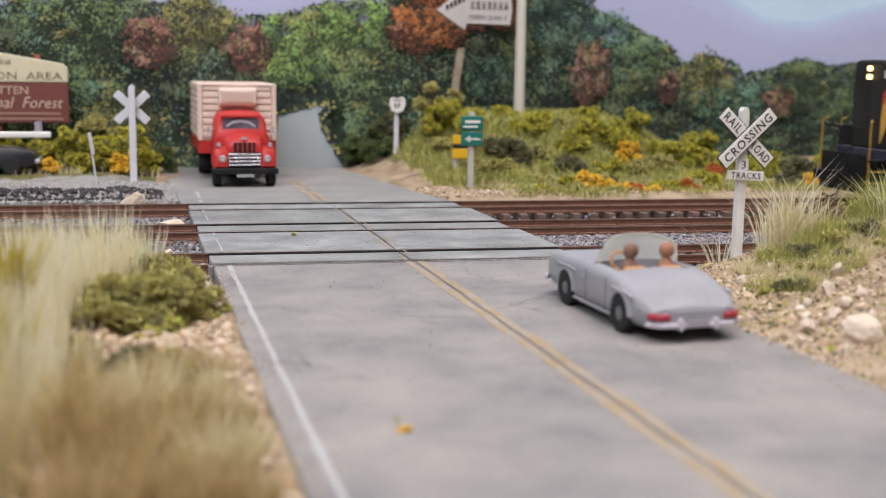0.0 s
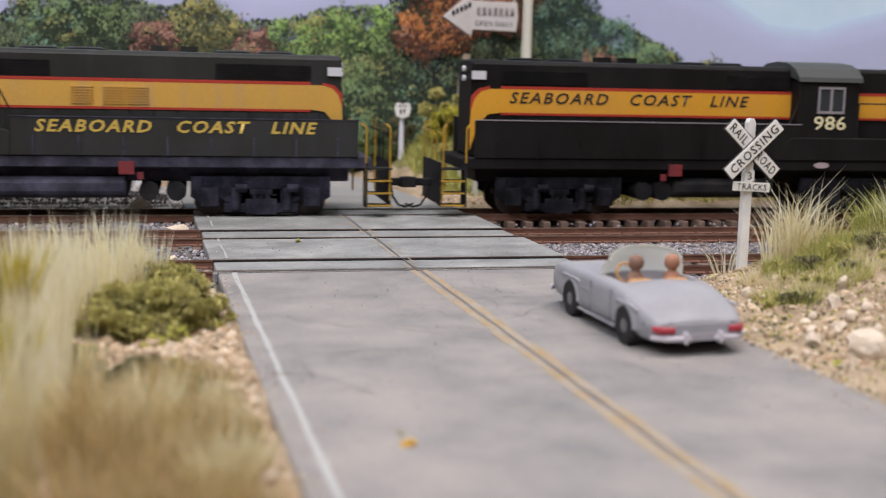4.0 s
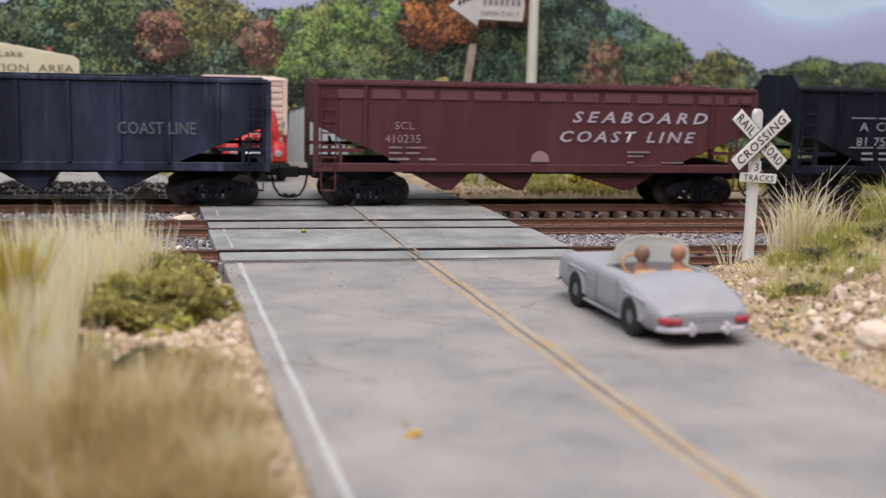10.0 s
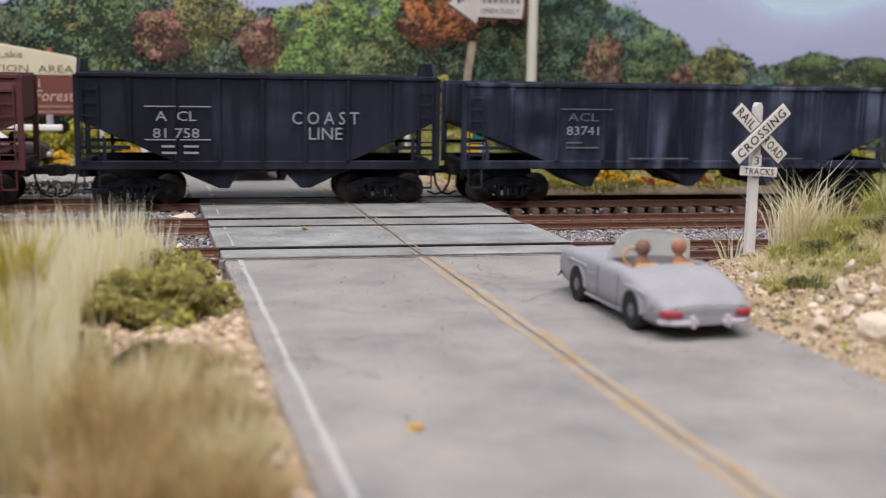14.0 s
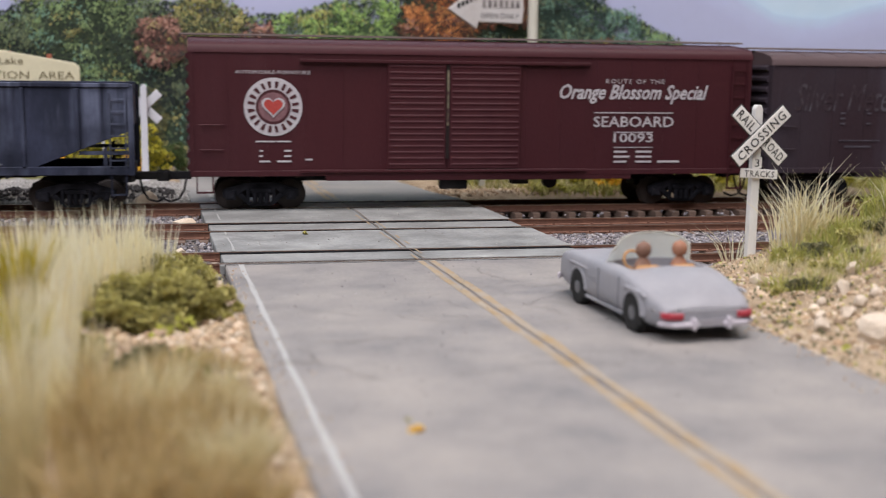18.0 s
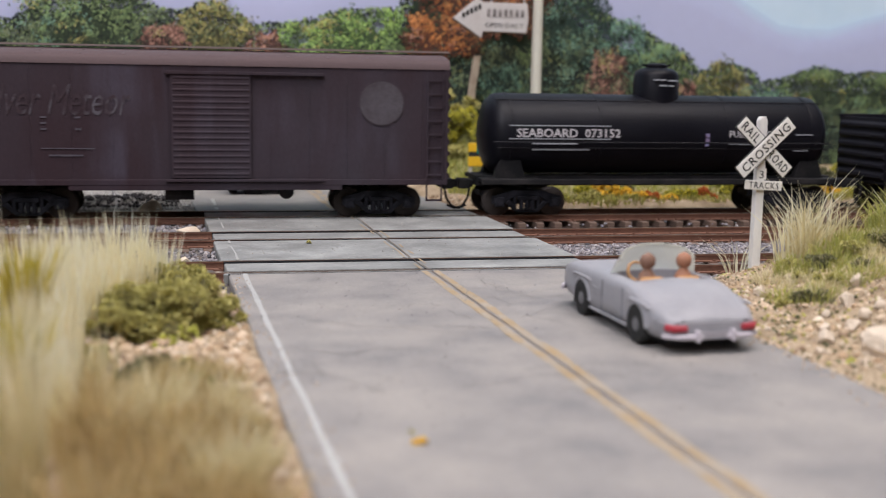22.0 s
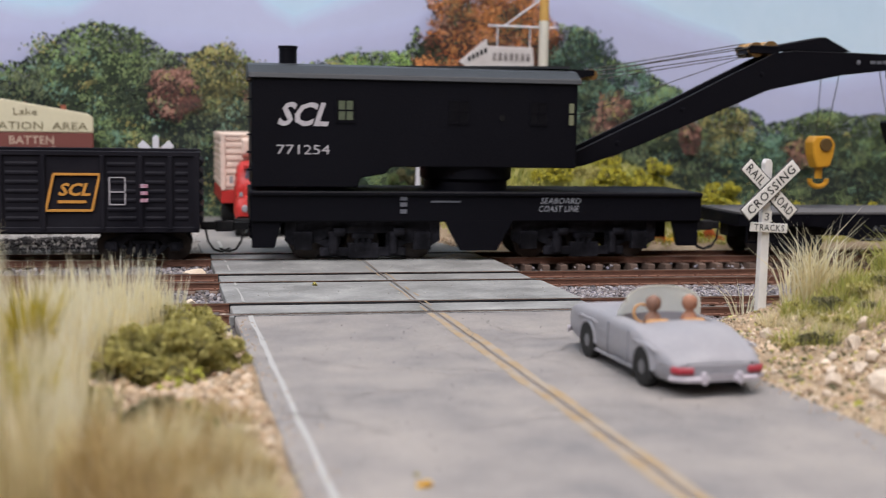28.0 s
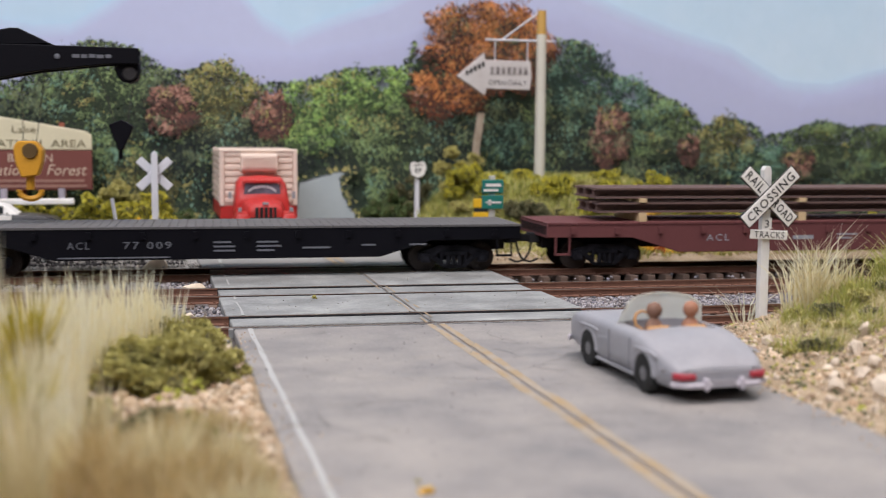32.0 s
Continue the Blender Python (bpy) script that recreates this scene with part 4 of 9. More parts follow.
for tone, n in (("g", 260), ("dk", 300), ("yg", 120)):
    k = Kit()
    for _ in range(n):
        f = rnd.random()
        edge = ((8.85, -0.4), (8.5, 0.2), (8.05, 0.9), (7.65, 1.6), (7.55, 2.1), (7.85, 2.45), (8.2, 2.6), (7.5, 2.62), (6.7, 2.42), (5.7, 2.15))
        q = f * (len(edge) - 1)
        i = min(int(q), len(edge) - 2)
        x = edge[i][0] + (edge[i + 1][0] - edge[i][0]) * (q - i) + (abs(rnd.gauss(0, 0.14)) - 0.05 if i < 4 else rnd.gauss(0, 0.06))
        z = edge[i][1] + (edge[i + 1][1] - edge[i][1]) * (q - i) + (rnd.gauss(0, 0.08) if i < 5 else abs(rnd.gauss(0, 0.10)) - 0.04)
        daub(k, rnd, x, -0.52 - rnd.uniform(0, 0.02), z, rnd.uniform(0.03, 0.09))
    part("painted_fringe", k, (TOPS if tone == "yg" else DAUBS)[tone], backdrop, "painted leaves along the painted road")
TRUNK = mat("pale_bark", (0.55, 0.46, 0.36), 0.85, var=0.2, scale=5, other=(0.30, 0.22, 0.16), mix=0.5)
part("painted_trunk", Kit().prism([(13.05, 2.2), (13.45, 2.2), (13.5, 3.6), (13.62, 4.3), (13.7, 5.0), (13.4, 5.0), (13.22, 3.9)], -0.5, -0.42), TRUNK, backdrop, "pale painted tree trunk")

# ---- the train ----
GREEN_DARK = streaked(mat("loco_dark_green", (0.0215, 0.0220, 0.0195), 0.5, var=0.18, scale=1.2, other=(0.034, 0.034, 0.033), mix=0.4, streak=0.7, spec=0.2), (0.062, 0.060, 0.078), 0.5, 0.48, 0.70, 1.1, 31.0)
LOCO_BLACK = streaked(mat("loco_black", (0.0082, 0.0072, 0.0070), 0.55, var=0.15, scale=1.5, other=(0.016, 0.0145, 0.0145), mix=0.35, streak=0.6, spec=0.13), (0.022, 0.020, 0.020), 0.45, 0.48, 0.70, 1.1, 37.0)
LOCO_SILL = mat("dusty_sill", (0.020, 0.0195, 0.032), 0.75, var=0.35, scale=4, other=(0.075, 0.073, 0.108), mix=0.42)
ROOF_GREEN = mat("dusty_green_roof", (0.10, 0.125, 0.10), 0.6, var=0.1, scale=1.5)
ROOF_GREY = mat("grey_cab_roof", (0.052, 0.055, 0.053), 0.6, var=0.1, scale=1.5)
LOCO_GOLD = mat("loco_gold", (0.62, 0.30, 0.025), 0.5, var=0.10, scale=1.5, other=(0.50, 0.25, 0.05), mix=0.3, streak=0.5)
DUSTY_GOLD = streaked(mat("dusty_loco_gold", (0.56, 0.315, 0.055), 0.6, var=0.12, scale=1.5, other=(0.46, 0.26, 0.07), mix=0.4, streak=0.5), (0.34, 0.25, 0.17), 0.6, 0.5, 0.7, 1.0, 4.0)
LOCO_RED = mat("loco_red_stripe", (0.36, 0.035, 0.02), 0.5)
GOLD_TEXT = mat("gold_lettering", (0.52, 0.36, 0.07), 0.5, var=0.05)
CREAM_TEXT = mat("cream_lettering", (0.72, 0.66, 0.40), 0.5, var=0.05)
GREY_TEXT = mat("faded_lettering", (0.30, 0.31, 0.34), 0.7, var=0.2, scale=8)
DIM_TEXT = mat("ghost_lettering", (0.12, 0.125, 0.145), 0.7, var=0.25, scale=8)
WHITE_TEXT = mat("white_lettering", (0.50, 0.48, 0.50), 0.65, var=0.2, scale=9, other=(0.34, 0.31, 0.33), mix=0.4)
HOPPER_TEXT = mat("chalky_lettering", (0.50, 0.47, 0.52), 0.7, var=0.25, scale=6, other=(0.30, 0.24, 0.28), mix=0.5)
HOPPER_DIM = mat("worn_small_lettering", (0.34, 0.28, 0.31), 0.7, var=0.3, scale=9, other=(0.16, 0.09, 0.10), mix=0.6)
HANDRAIL = mat("yellow_handrail", (0.46, 0.27, 0.025), 0.5, var=0.2, scale=6, other=(0.2, 0.12, 0.02), mix=0.4)
UNDER = mat("underframe_black", (0.009, 0.009, 0.0105), 0.75, var=0.3, scale=4, other=(0.032, 0.029, 0.029), mix=0.35, spec=0.2)
TRUCK_IRON = mat("truck_iron", (0.0065, 0.0065, 0.0085), 0.65, var=0.3, scale=6, other=(0.034, 0.033, 0.042), mix=0.34, spec=0.10)
TRUCK_DUSTY = mat("dusty_truck_iron", (0.011, 0.0108, 0.017), 0.8, var=0.4, scale=6, other=(0.050, 0.049, 0.072), mix=0.42, spec=0.15)
WHEEL = mat("wheel_steel", (0.045, 0.036, 0.033), 0.55, 0.4, var=0.25, scale=8)
LAMP_GLOW = mat("headlight_glow", (1.0, 0.66, 0.26), 0.4, emit=3.2)
LENS = mat("marker_lens", (0.55, 0.55, 0.58), 0.3)
GLASS_DARK = mat("cab_glass", (0.03, 0.035, 0.04), 0.08)
FRAME_GREY = mat("window_frame_grey", (0.26, 0.24, 0.25), 0.5)
HOPPER_BLUE = streaked(mat("weathered_black_hopper", (0.0085, 0.0105, 0.0205), 0.7, var=0.3, scale=1.6, other=(0.042, 0.049, 0.086), mix=0.32, streak=0.75, spec=0.2), (0.105, 0.118, 0.185), 0.75, 0.50, 0.66, 1.5, 3.0)
HOPPER_DUSTY = streaked(mat("dusty_blue_black_hopper", (0.0100, 0.0125, 0.0235), 0.7, var=0.3, scale=1.6, other=(0.042, 0.049, 0.086), mix=0.32, streak=0.75, spec=0.2), (0.145, 0.165, 0.245), 0.8, 0.47, 0.64, 1.3, 11.0)
HOPPER_BLACK = streaked(mat("black_hopper_paint", (0.0078, 0.0086, 0.0160), 0.65, var=0.25, scale=1.3, other=(0.021, 0.024, 0.042), mix=0.3, streak=0.7, spec=0.2), (0.060, 0.068, 0.105), 0.6, 0.50, 0.68, 1.4, 23.0)
HOPPER_RED = streaked(mat("oxide_red_hopper", (0.082, 0.025, 0.028), 0.65, var=0.15, scale=1.0, other=(0.095, 0.036, 0.039), mix=0.3, streak=0.6, spec=0.25), (0.135, 0.062, 0.066), 0.5, 0.52, 0.72, 1.2, 5.0)
BOX_RED = streaked(mat("oxide_red_boxcar", (0.054, 0.0115, 0.0155), 0.5, var=0.15, scale=0.8, other=(0.042, 0.0105, 0.0145), mix=0.4, streak=0.6, spec=0.25), (0.074, 0.024, 0.028), 0.4, 0.52, 0.72, 0.9, 9.0)
BOX_GREY = streaked(mat("sooty_boxcar", (0.034, 0.0185, 0.0245), 0.75, var=0.25, scale=0.9, other=(0.036, 0.030, 0.039), mix=0.5, streak=0.6, spec=0.25), (0.066, 0.056, 0.078), 0.7, 0.46, 0.66, 0.9, 15.0)
BOX_ROOF = mat("sooty_roof", (0.085, 0.055, 0.058), 0.7, var=0.15, scale=1.5)
TANK_BLACK = mat("tank_black", (0.0042, 0.0042, 0.0072), 0.45, var=0.12, scale=1.0, other=(0.010, 0.010, 0.014), mix=0.4, spec=0.16)
CRANE_BLACK = mat("crane_black", (0.0040, 0.0040, 0.0065), 0.55, var=0.15, scale=1.2, spec=0.1)
CRANE_ROOF = mat("crane_roof", (0.026, 0.029, 0.034), 0.45, var=0.1, scale=1.0)
HOOK_GOLD = mat("hook_block_yellow", (0.58, 0.28, 0.02), 0.5, var=0.1)
CABLE = mat("steel_cable", (0.06, 0.055, 0.05), 0.5, 0.5)
FLAT_RED = mat("oxide_red_flatcar", (0.13, 0.042, 0.042), 0.7, var=0.12, scale=1.5)
DECK = mat("grey_deck_wood", (0.13, 0.125, 0.125), 0.85, var=0.25, scale=2, other=(0.08, 0.075, 0.075), mix=0.5)
BEAM_RUST = mat("rusty_steel_beam", (0.135, 0.085, 0.075), 0.75, var=0.15, scale=3)
TIMBER = mat("timber_block", (0.55, 0.42, 0.24), 0.8, var=0.15)
EMBLEM_RED = mat("emblem_red", (0.40, 0.055, 0.045), 0.6, var=0.2, scale=10)
ORANGE_MARK = mat("orange_emblem", (0.58, 0.27, 0.05), 0.55)
NEAR = -1.52  # the near side of a car body, on its own axes

wheel_prof = [(0.05, -0.08), (0.40, -0.07), (0.42, -0.06), (0.42, 0.02), (0.455, 0.035), (0.455, 0.06), (0.36, 0.065), (0.34, 0.04), (0.14, 0.03), (0.12, 0.07), (0.05, 0.08)]


def wheelset_mesh(r):
    k = Kit().tube((0, -0.95, 0), (0, 0.95, 0), 0.07, 8)
    for s in (-1, 1):
        w = Kit().lathe([(a * r / 0.42, -s * b) for a, b in wheel_prof], 28, "y")
        k.join(w.moved(0, s * 0.75, 0))
    return mesh_of("wheelset", k, WHEEL, smooth=True)


WHEELSET = wheelset_mesh(0.42)
WHEELSET_BIG = wheelset_mesh(0.48)


def frame_mesh(wb, big, material=TRUCK_IRON):
    """One cast side frame with journal boxes, springs and bolster end."""
    k = Kit()
    h = wb / 2
    k.prism([(-h - 0.22, 0.36), (-h - 0.22, 0.60), (-h * 0.55, 0.80), (h * 0.55, 0.80), (h + 0.22, 0.60), (h + 0.22, 0.36), (h * 0.8, 0.40), (h * 0.45, 0.62), (-h * 0.45, 0.62), (-h * 0.8, 0.40)], -0.06, 0.06)
    k.prism([(-h * 0.8, 0.42), (-h * 0.62, 0.50), (-h * 0.32, 0.22), (h * 0.32, 0.22), (h * 0.62, 0.50), (h * 0.8, 0.42), (h * 0.38, 0.12), (-h * 0.38, 0.12)], -0.055, 0.055)
    for s in (-1, 1):
        k.box(s * h - 0.14, s * h + 0.14, -0.14, 0.08, 0.30, 0.58)
        k.tube((s * h, -0.16, 0.43), (s * h, -0.12, 0.43), 0.10, 10)
        k.box(s * h * 0.42 - 0.05, s * h * 0.42 + 0.05, -0.05, 0.05, 0.2, 0.7)
    for s in (-1, 0, 1):
        k.tube((s * 0.17, -0.05, 0.20), (s * 0.17, -0.05, 0.50), 0.08, 10)
    k.box(-0.3, 0.3, -0.13, 0.07, 0.50, 0.62)
    if big:
        k.box(-0.42, 0.42, -0.12, 0.07, 0.05, 0.40)
        k.box(-h - 0.35, h + 0.35, -0.05, 0.05, 0.62, 0.92)
        k.box(-h * 0.72, h * 0.72, -0.10, 0.02, 0.10, 0.30)
        for s in (-1, 1):
            k.prism([(s * (h + 0.50), 0.45), (s * (h + 0.50), 0.92), (s * (h + 0.2), 0.92), (s * (h + 0.2), 0.30)], -0.1, 0.06)
            k.tube((s * h * 0.5, -0.12, 0.16), (s * h * 0.5, -0.12, 0.66), 0.13, 10)
        for s in (-1, 1):
            k.box(s * h - 0.24, s * h + 0.24, -0.17, 0.06, 0.24, 0.66)
            k.tube((s * h * 0.5, -0.2, 0.66), (s * h * 0.5 + 0.3, -0.2, 0.66), 0.10, 8)
        k.v = [(a * 1.06, b, c * 1.27) for a, b, c in k.v]
    return mesh_of("side_frame", k, material, bevel=0.015)


FRAME, FRAME_BIG, FRAME_LONG = frame_mesh(1.72, False), frame_mesh(2.75, True), frame_mesh(3.3, True)
FRAME_DUSTY = frame_mesh(2.75, True, TRUCK_DUSTY)


def truck(parent, cx, wb=1.72, frame_me=None, wheel=None, r=0.42, middle=False):
    for s in (-1, 1):
        f = part("side_frame", frame_me or FRAME, None, parent, "cast iron truck side frame")
        f.matrix_basis = at(cx, s * 1.08, 0, 0, 0, 0 if s < 0 else 180)
    part("bolster", Kit().box(cx - 0.2, cx + 0.2, -1.05, 1.05, 0.42, 0.78).box(cx - wb / 2 - 0.4, cx + wb / 2 + 0.4, -0.35, 0.35, 0.55, 0.72), UNDER, parent)
    for dx in ((-wb / 2, 0, wb / 2) if middle else (-wb / 2, wb / 2)):
        w = part("wheelset", wheel or WHEELSET, None, parent, "dark steel wheelset")
        w.matrix_basis = at(cx + dx, 0, r)
        spinning.append((w, cx + dx, r, r))


def coupler(parent, x, d, hose=True):
    k = Kit().box(min(x, x + d * 0.7), max(x, x + d * 0.7), -0.12, 0.12, 0.80, 1.02)
    k.prism([(x + d * 0.62, -0.22), (x + d * 0.95, -0.26), (x + d * 1.0, 0.05), (x + d * 0.8, 0.2), (x + d * 0.62, 0.2)], 0.76, 1.06, "z")
    part("coupler", k, UNDER, parent, bevel=0.02)
    if hose:
        h = Kit()
        pts = [(x + d * 0.15, -0.35, 0.85), (x + d * 0.22, -0.38, 0.5), (x + d * 0.38, -0.38, 0.25), (x + d * 0.62, -0.36, 0.18), (x + d * 0.85, -0.33, 0.28)]
        for a, b in zip(pts, pts[1:]):
            h.tube(a, b, 0.035, 6)
        part("air_hose", h, UNDER, parent)


def grab_ladder(parent, x, z0, z1, n, material, y=NEAR, w=0.42):
    k = Kit()
    for s in (-1, 1):
        k.box(x + s * w / 2 - 0.02, x + s * w / 2 + 0.02, y - 0.08, y - 0.03, z0, z1)
    for i in range(n):
        z = z0 + (z1 - z0) * (i + 0.5) / n
        k.box(x - w / 2, x + w / 2, y - 0.09, y - 0.05, z - 0.02, z + 0.02)
    part("ladder", k, material, parent)


FILLER_RED = mat("dusty_red_filler", (0.22, 0.030, 0.028), 0.6, var=0.3, scale=9, other=(0.10, 0.02, 0.03), mix=0.5)
CAB_HOLE = mat("dark_cab_inside", (0.012, 0.016, 0.016), 0.9)
PALE_DOLL = mat("pale_doll_paint", (0.26, 0.26, 0.24), 0.7, var=0.3, scale=9)


def engine(u0, u1, label, lead_cab, number, long_text, num_mat):
    """A road-switcher locomotive. lead_cab: the short hood points to -x."""
    L = rail_car("locomotive", u0, u1, label, "locomotive", "diesel locomotives", 0.25 if lead_cab else 0.1)
    h = (u1 - u0) / 2
    f = 1 if lead_cab else -1  # x runs from the cab end
    X = lambda d: (-h + d) * f
    seg = lambda a, b: (min(X(a), X(b)), max(X(a), X(b)))
    total = 2 * h
    hood_a, hood_b = 0.78, total - 1.42
    cab_a, cab_b = 3.35, 5.45
    if not lead_cab:
        hood_a, hood_b, cab_a, cab_b = 1.2, total - 1.0, 3.65, 5.73
    body = GREEN_DARK if lead_cab else LOCO_BLACK
    gold = DUSTY_GOLD if lead_cab else LOCO_GOLD
    part("underframe", Kit().box(*seg(0.6, total - 0.6), -1.45, 1.45, 1.42, 1.76).box(*seg(1.2, total - 1.2), -0.9, 0.9, 1.0, 1.45), LOCO_SILL if lead_cab else LOCO_BLACK, L, "dusty walkway sill", bevel=0.03)
    roof = [(-0.88, 1.75), (-0.88, 4.50), (-0.82, 4.60), (-0.65, 4.64), (0.65, 4.64), (0.82, 4.60), (0.88, 4.50), (0.88, 1.75)]
    for nm, a, b in (("short_hood", hood_a, cab_a), ("long_hood", cab_b, hood_b)):
        part(nm, Kit().prism(roof, *seg(a, b), "x"), body, L, "dark painted hood", bevel=0.06)
    cab = [(-1.42, 1.75), (-1.42, 4.28), (1.42, 4.28), (1.42, 1.75)]
    cab_ob = part("cab", Kit().prism(cab, *seg(cab_a, cab_b), "x"), body, L, "driver's cab with a curved roof", bevel=0.04)
    ro = [(-1.50, 4.20), (-1.45, 4.34), (-1.15, 4.60), (-0.7, 4.76), (0, 4.82), (0.7, 4.76), (1.15, 4.60), (1.45, 4.34), (1.50, 4.20), (1.40, 4.24), (0, 4.5), (-1.40, 4.24)]
    part("cab_roof", Kit().prism(ro, *seg(cab_a - 0.06, cab_b + 0.06), "x"), ROOF_GREEN if lead_cab else ROOF_GREY, cab_ob, "curved cab roof")
    wx = (X(cab_a) + X(cab_b)) / 2 + (0.02 if lead_cab else 0.06)
    fr = Kit()
    sash = ((-0.46, -0.40, 3.28, 4.0), (0.40, 0.46, 3.28, 4.0), (-0.46, 0.46, 3.22, 3.30), (-0.46, 0.46, 3.98, 4.05))
    for a, b, z0, z1 in sash + (((0.52, 0.60, 3.30, 4.0),) if lead_cab else ((-0.05, 0.03, 3.28, 4.0),)):
        fr.box(wx + a, wx + b, -1.47, -1.41, z0, z1)
    part("cab_window", Kit().box(wx - 0.40, wx + 0.40, -1.435, -1.41, 3.28, 4.0), CAB_HOLE if lead_cab else GLASS_DARK, cab_ob, "open cab window" if lead_cab else "dark cab side window")
    if lead_cab:
        figure = Kit().lathe([(0.02, 0.0), (0.13, 0.02), (0.14, 0.22), (0.07, 0.30), (0.08, 0.38), (0.09, 0.46), (0.05, 0.54), (0.01, 0.56)], 12)
        figure.v = [(wx + 0.06 + a * 0.75, -1.45 + b * 0.15, 3.31 + c * 1.15) for a, b, c in figure.v]
        part("doll", figure, PALE_DOLL, L, "plain pale doll at the cab window", smooth=True)
    part("window_frame", fr, body if lead_cab else FRAME_GREY, L, "sash frame")
    # gold band with red edges, and its swoop at the ends
    for nm, a, b in (("gold_band", hood_a + 0.9, cab_a), ("gold_band", cab_b, hood_b - 0.9)):
        x0, x1 = seg(a, b)
        part(nm, Kit().box(x0, x1, -0.915, -0.86, 3.08, 3.78), gold, L, "gold band along the hood")
        part("red_stripe", Kit().box(x0, x1, -0.918, -0.87, 3.01, 3.08).box(x0, x1, -0.918, -0.87, 3.78, 3.87), LOCO_RED, L, "thin red stripe")
        part("hood_base_panel", Kit().box(x0, x1, -0.91, -0.87, 1.8, 2.35), body, L)
    for end, d in ((hood_a, -1), (hood_b, 1)):
        x = X(end)
        o = f * d
        pts = [(x - o * 0.95, 3.09), (x - o * 0.95, 3.78), (x - o * 0.55, 3.78), (x - o * 0.28, 3.70), (x - o * 0.10, 3.50), (x - o * 0.0, 3.2), (x + o * 0.025, 2.7), (x + o * 0.025, 1.95), (x - o * 0.10, 2.35), (x - o * 0.25, 2.75), (x - o * 0.5, 3.02)]
        part("nose_swoop", Kit().prism(pts, -0.93, -0.86), gold, L, "gold swoop round the hood end")
        part("swoop_edge", Kit().prism([(x - o * 0.56, 3.78), (x - o * 0.56, 3.86), (x - o * 0.22, 3.78), (x - o * 0.0, 3.56), (x + o * 0.03, 3.2), (x - o * 0.0, 3.2), (x - o * 0.10, 3.50), (x - o * 0.28, 3.70)], -0.932, -0.86), LOCO_RED, L)
        nb = Kit().prism([(x - o * 0.42, 4.05), (x - o * 0.42, 4.30), (x + o * 0.0, 4.30), (x + o * 0.0, 4.05)], -0.96, -0.85)
        part("number_board", nb, LENS, L, "small pale number board")
        lamp = Kit()
        for z in (4.08, 4.36):
            lamp.join(Kit().lathe([(0.02, 0), (0.085, 0), (0.095, o * 0.08), (0.08, o * 0.1), (0.02, o * 0.1)], 14, "x").moved(x + o * 0.02, -0.12, z))
        part("headlight", lamp, LAMP_GLOW if (lead_cab and d < 0) else LENS, L, "twin headlight, lit" if (lead_cab and d < 0) else "twin headlight, dark")
        # end platform: steps, rails, pilot
        xe = X(0.0) if d < 0 else X(total)
        step = Kit()
        for i in range(4):
            z = 0.32 + i * 0.36
            step.box(min(xe, xe - o * 0.72), max(xe, xe - o * 0.72), -1.52, -1.05, z, z + 0.05)
        step.box(min(xe, xe - o * 0.06), max(xe, xe - o * 0.06), -1.3, 1.3, 0.35, 1.6)
        step.box(min(xe - o * 0.72, xe - o * 0.78), max(xe - o * 0.72, xe - o * 0.78), -1.50, -1.0, 0.3, 1.6)
        part("step_well", step, UNDER, L, "end steps")
        part("step_edge", Kit().box(min(xe, xe - o * 0.72), max(xe, xe - o * 0.72), -1.54, -1.515, 0.33, 0.38).box(min(xe, xe - o * 0.72), max(xe, xe - o * 0.72), -1.54, -1.515, 0.69, 0.74).box(min(xe, xe - o * 0.72), max(xe, xe - o * 0.72), -1.54, -1.515, 1.05, 1.10), HANDRAIL, L, "worn yellow step edges")
        for yy in (-1.45, 1.45):
            for q in (0.06, 0.76):
                hr = Kit()
                hr.tube((xe - o * q, yy, 0.5), (xe - o * q, yy, 2.62), 0.028, 6)
                hr.tube((xe - o * q, yy, 2.62), (xe - o * (q + 0.12), yy * 0.9, 2.72), 0.028, 6)
                part("corner_railing", hr, HANDRAIL, L, "worn yellow corner handrail")
        hr = Kit()
        hr.tube((xe - o * 0.1, -1.3, 2.45), (xe - o * 0.1, -0.35, 2.45), 0.024, 6)
        hr.tube((xe - o * 0.1, -0.35, 2.45), (xe - o * 0.1, -0.35, 1.6), 0.024, 6)
        hr.tube((xe - o * 0.1, 0.35, 1.6), (xe - o * 0.1, 0.35, 2.45), 0.024, 6)
        hr.tube((xe - o * 0.1, 0.35, 2.45), (xe - o * 0.1, 1.3, 2.45), 0.024, 6)
        part("end_railing", hr, HANDRAIL if not lead_cab else UNDER, L, "thin end handrails")
        coupler(L, xe, o)
    # walkway skirts, panels, doors
    p0, p1 = seg(cab_b + (1.2 if lead_cab else -0.1), total - 1.0)
    top = 2.80 if lead_cab else 2.86
    for y0 in (-1.50, 1.40):
        part("side_skirt", Kit().box(p0, p1, y0, y0 + 0.1, 1.75, top), body, L, "raised side skirt along the walkway", bevel=0.02)
    for i in range(8):
        c = p0 + (p1 - p0) * (i + 0.5) / 8
        part("skirt_rib", Kit().box(c - 0.025, c + 0.025, -1.53, -1.50, 1.76, 2.30), LOCO_SILL if lead_cab else body, L)
    part("skirt_edge", Kit().box(p0, p1, -1.515, -1.49, top, top + 0.03), LOCO_SILL if lead_cab else FRAME_GREY, L, "thin worn edge of the skirt")
    q0, q1 = seg(hood_a - 0.1, cab_b + (1.2 if lead_cab else 0.35))
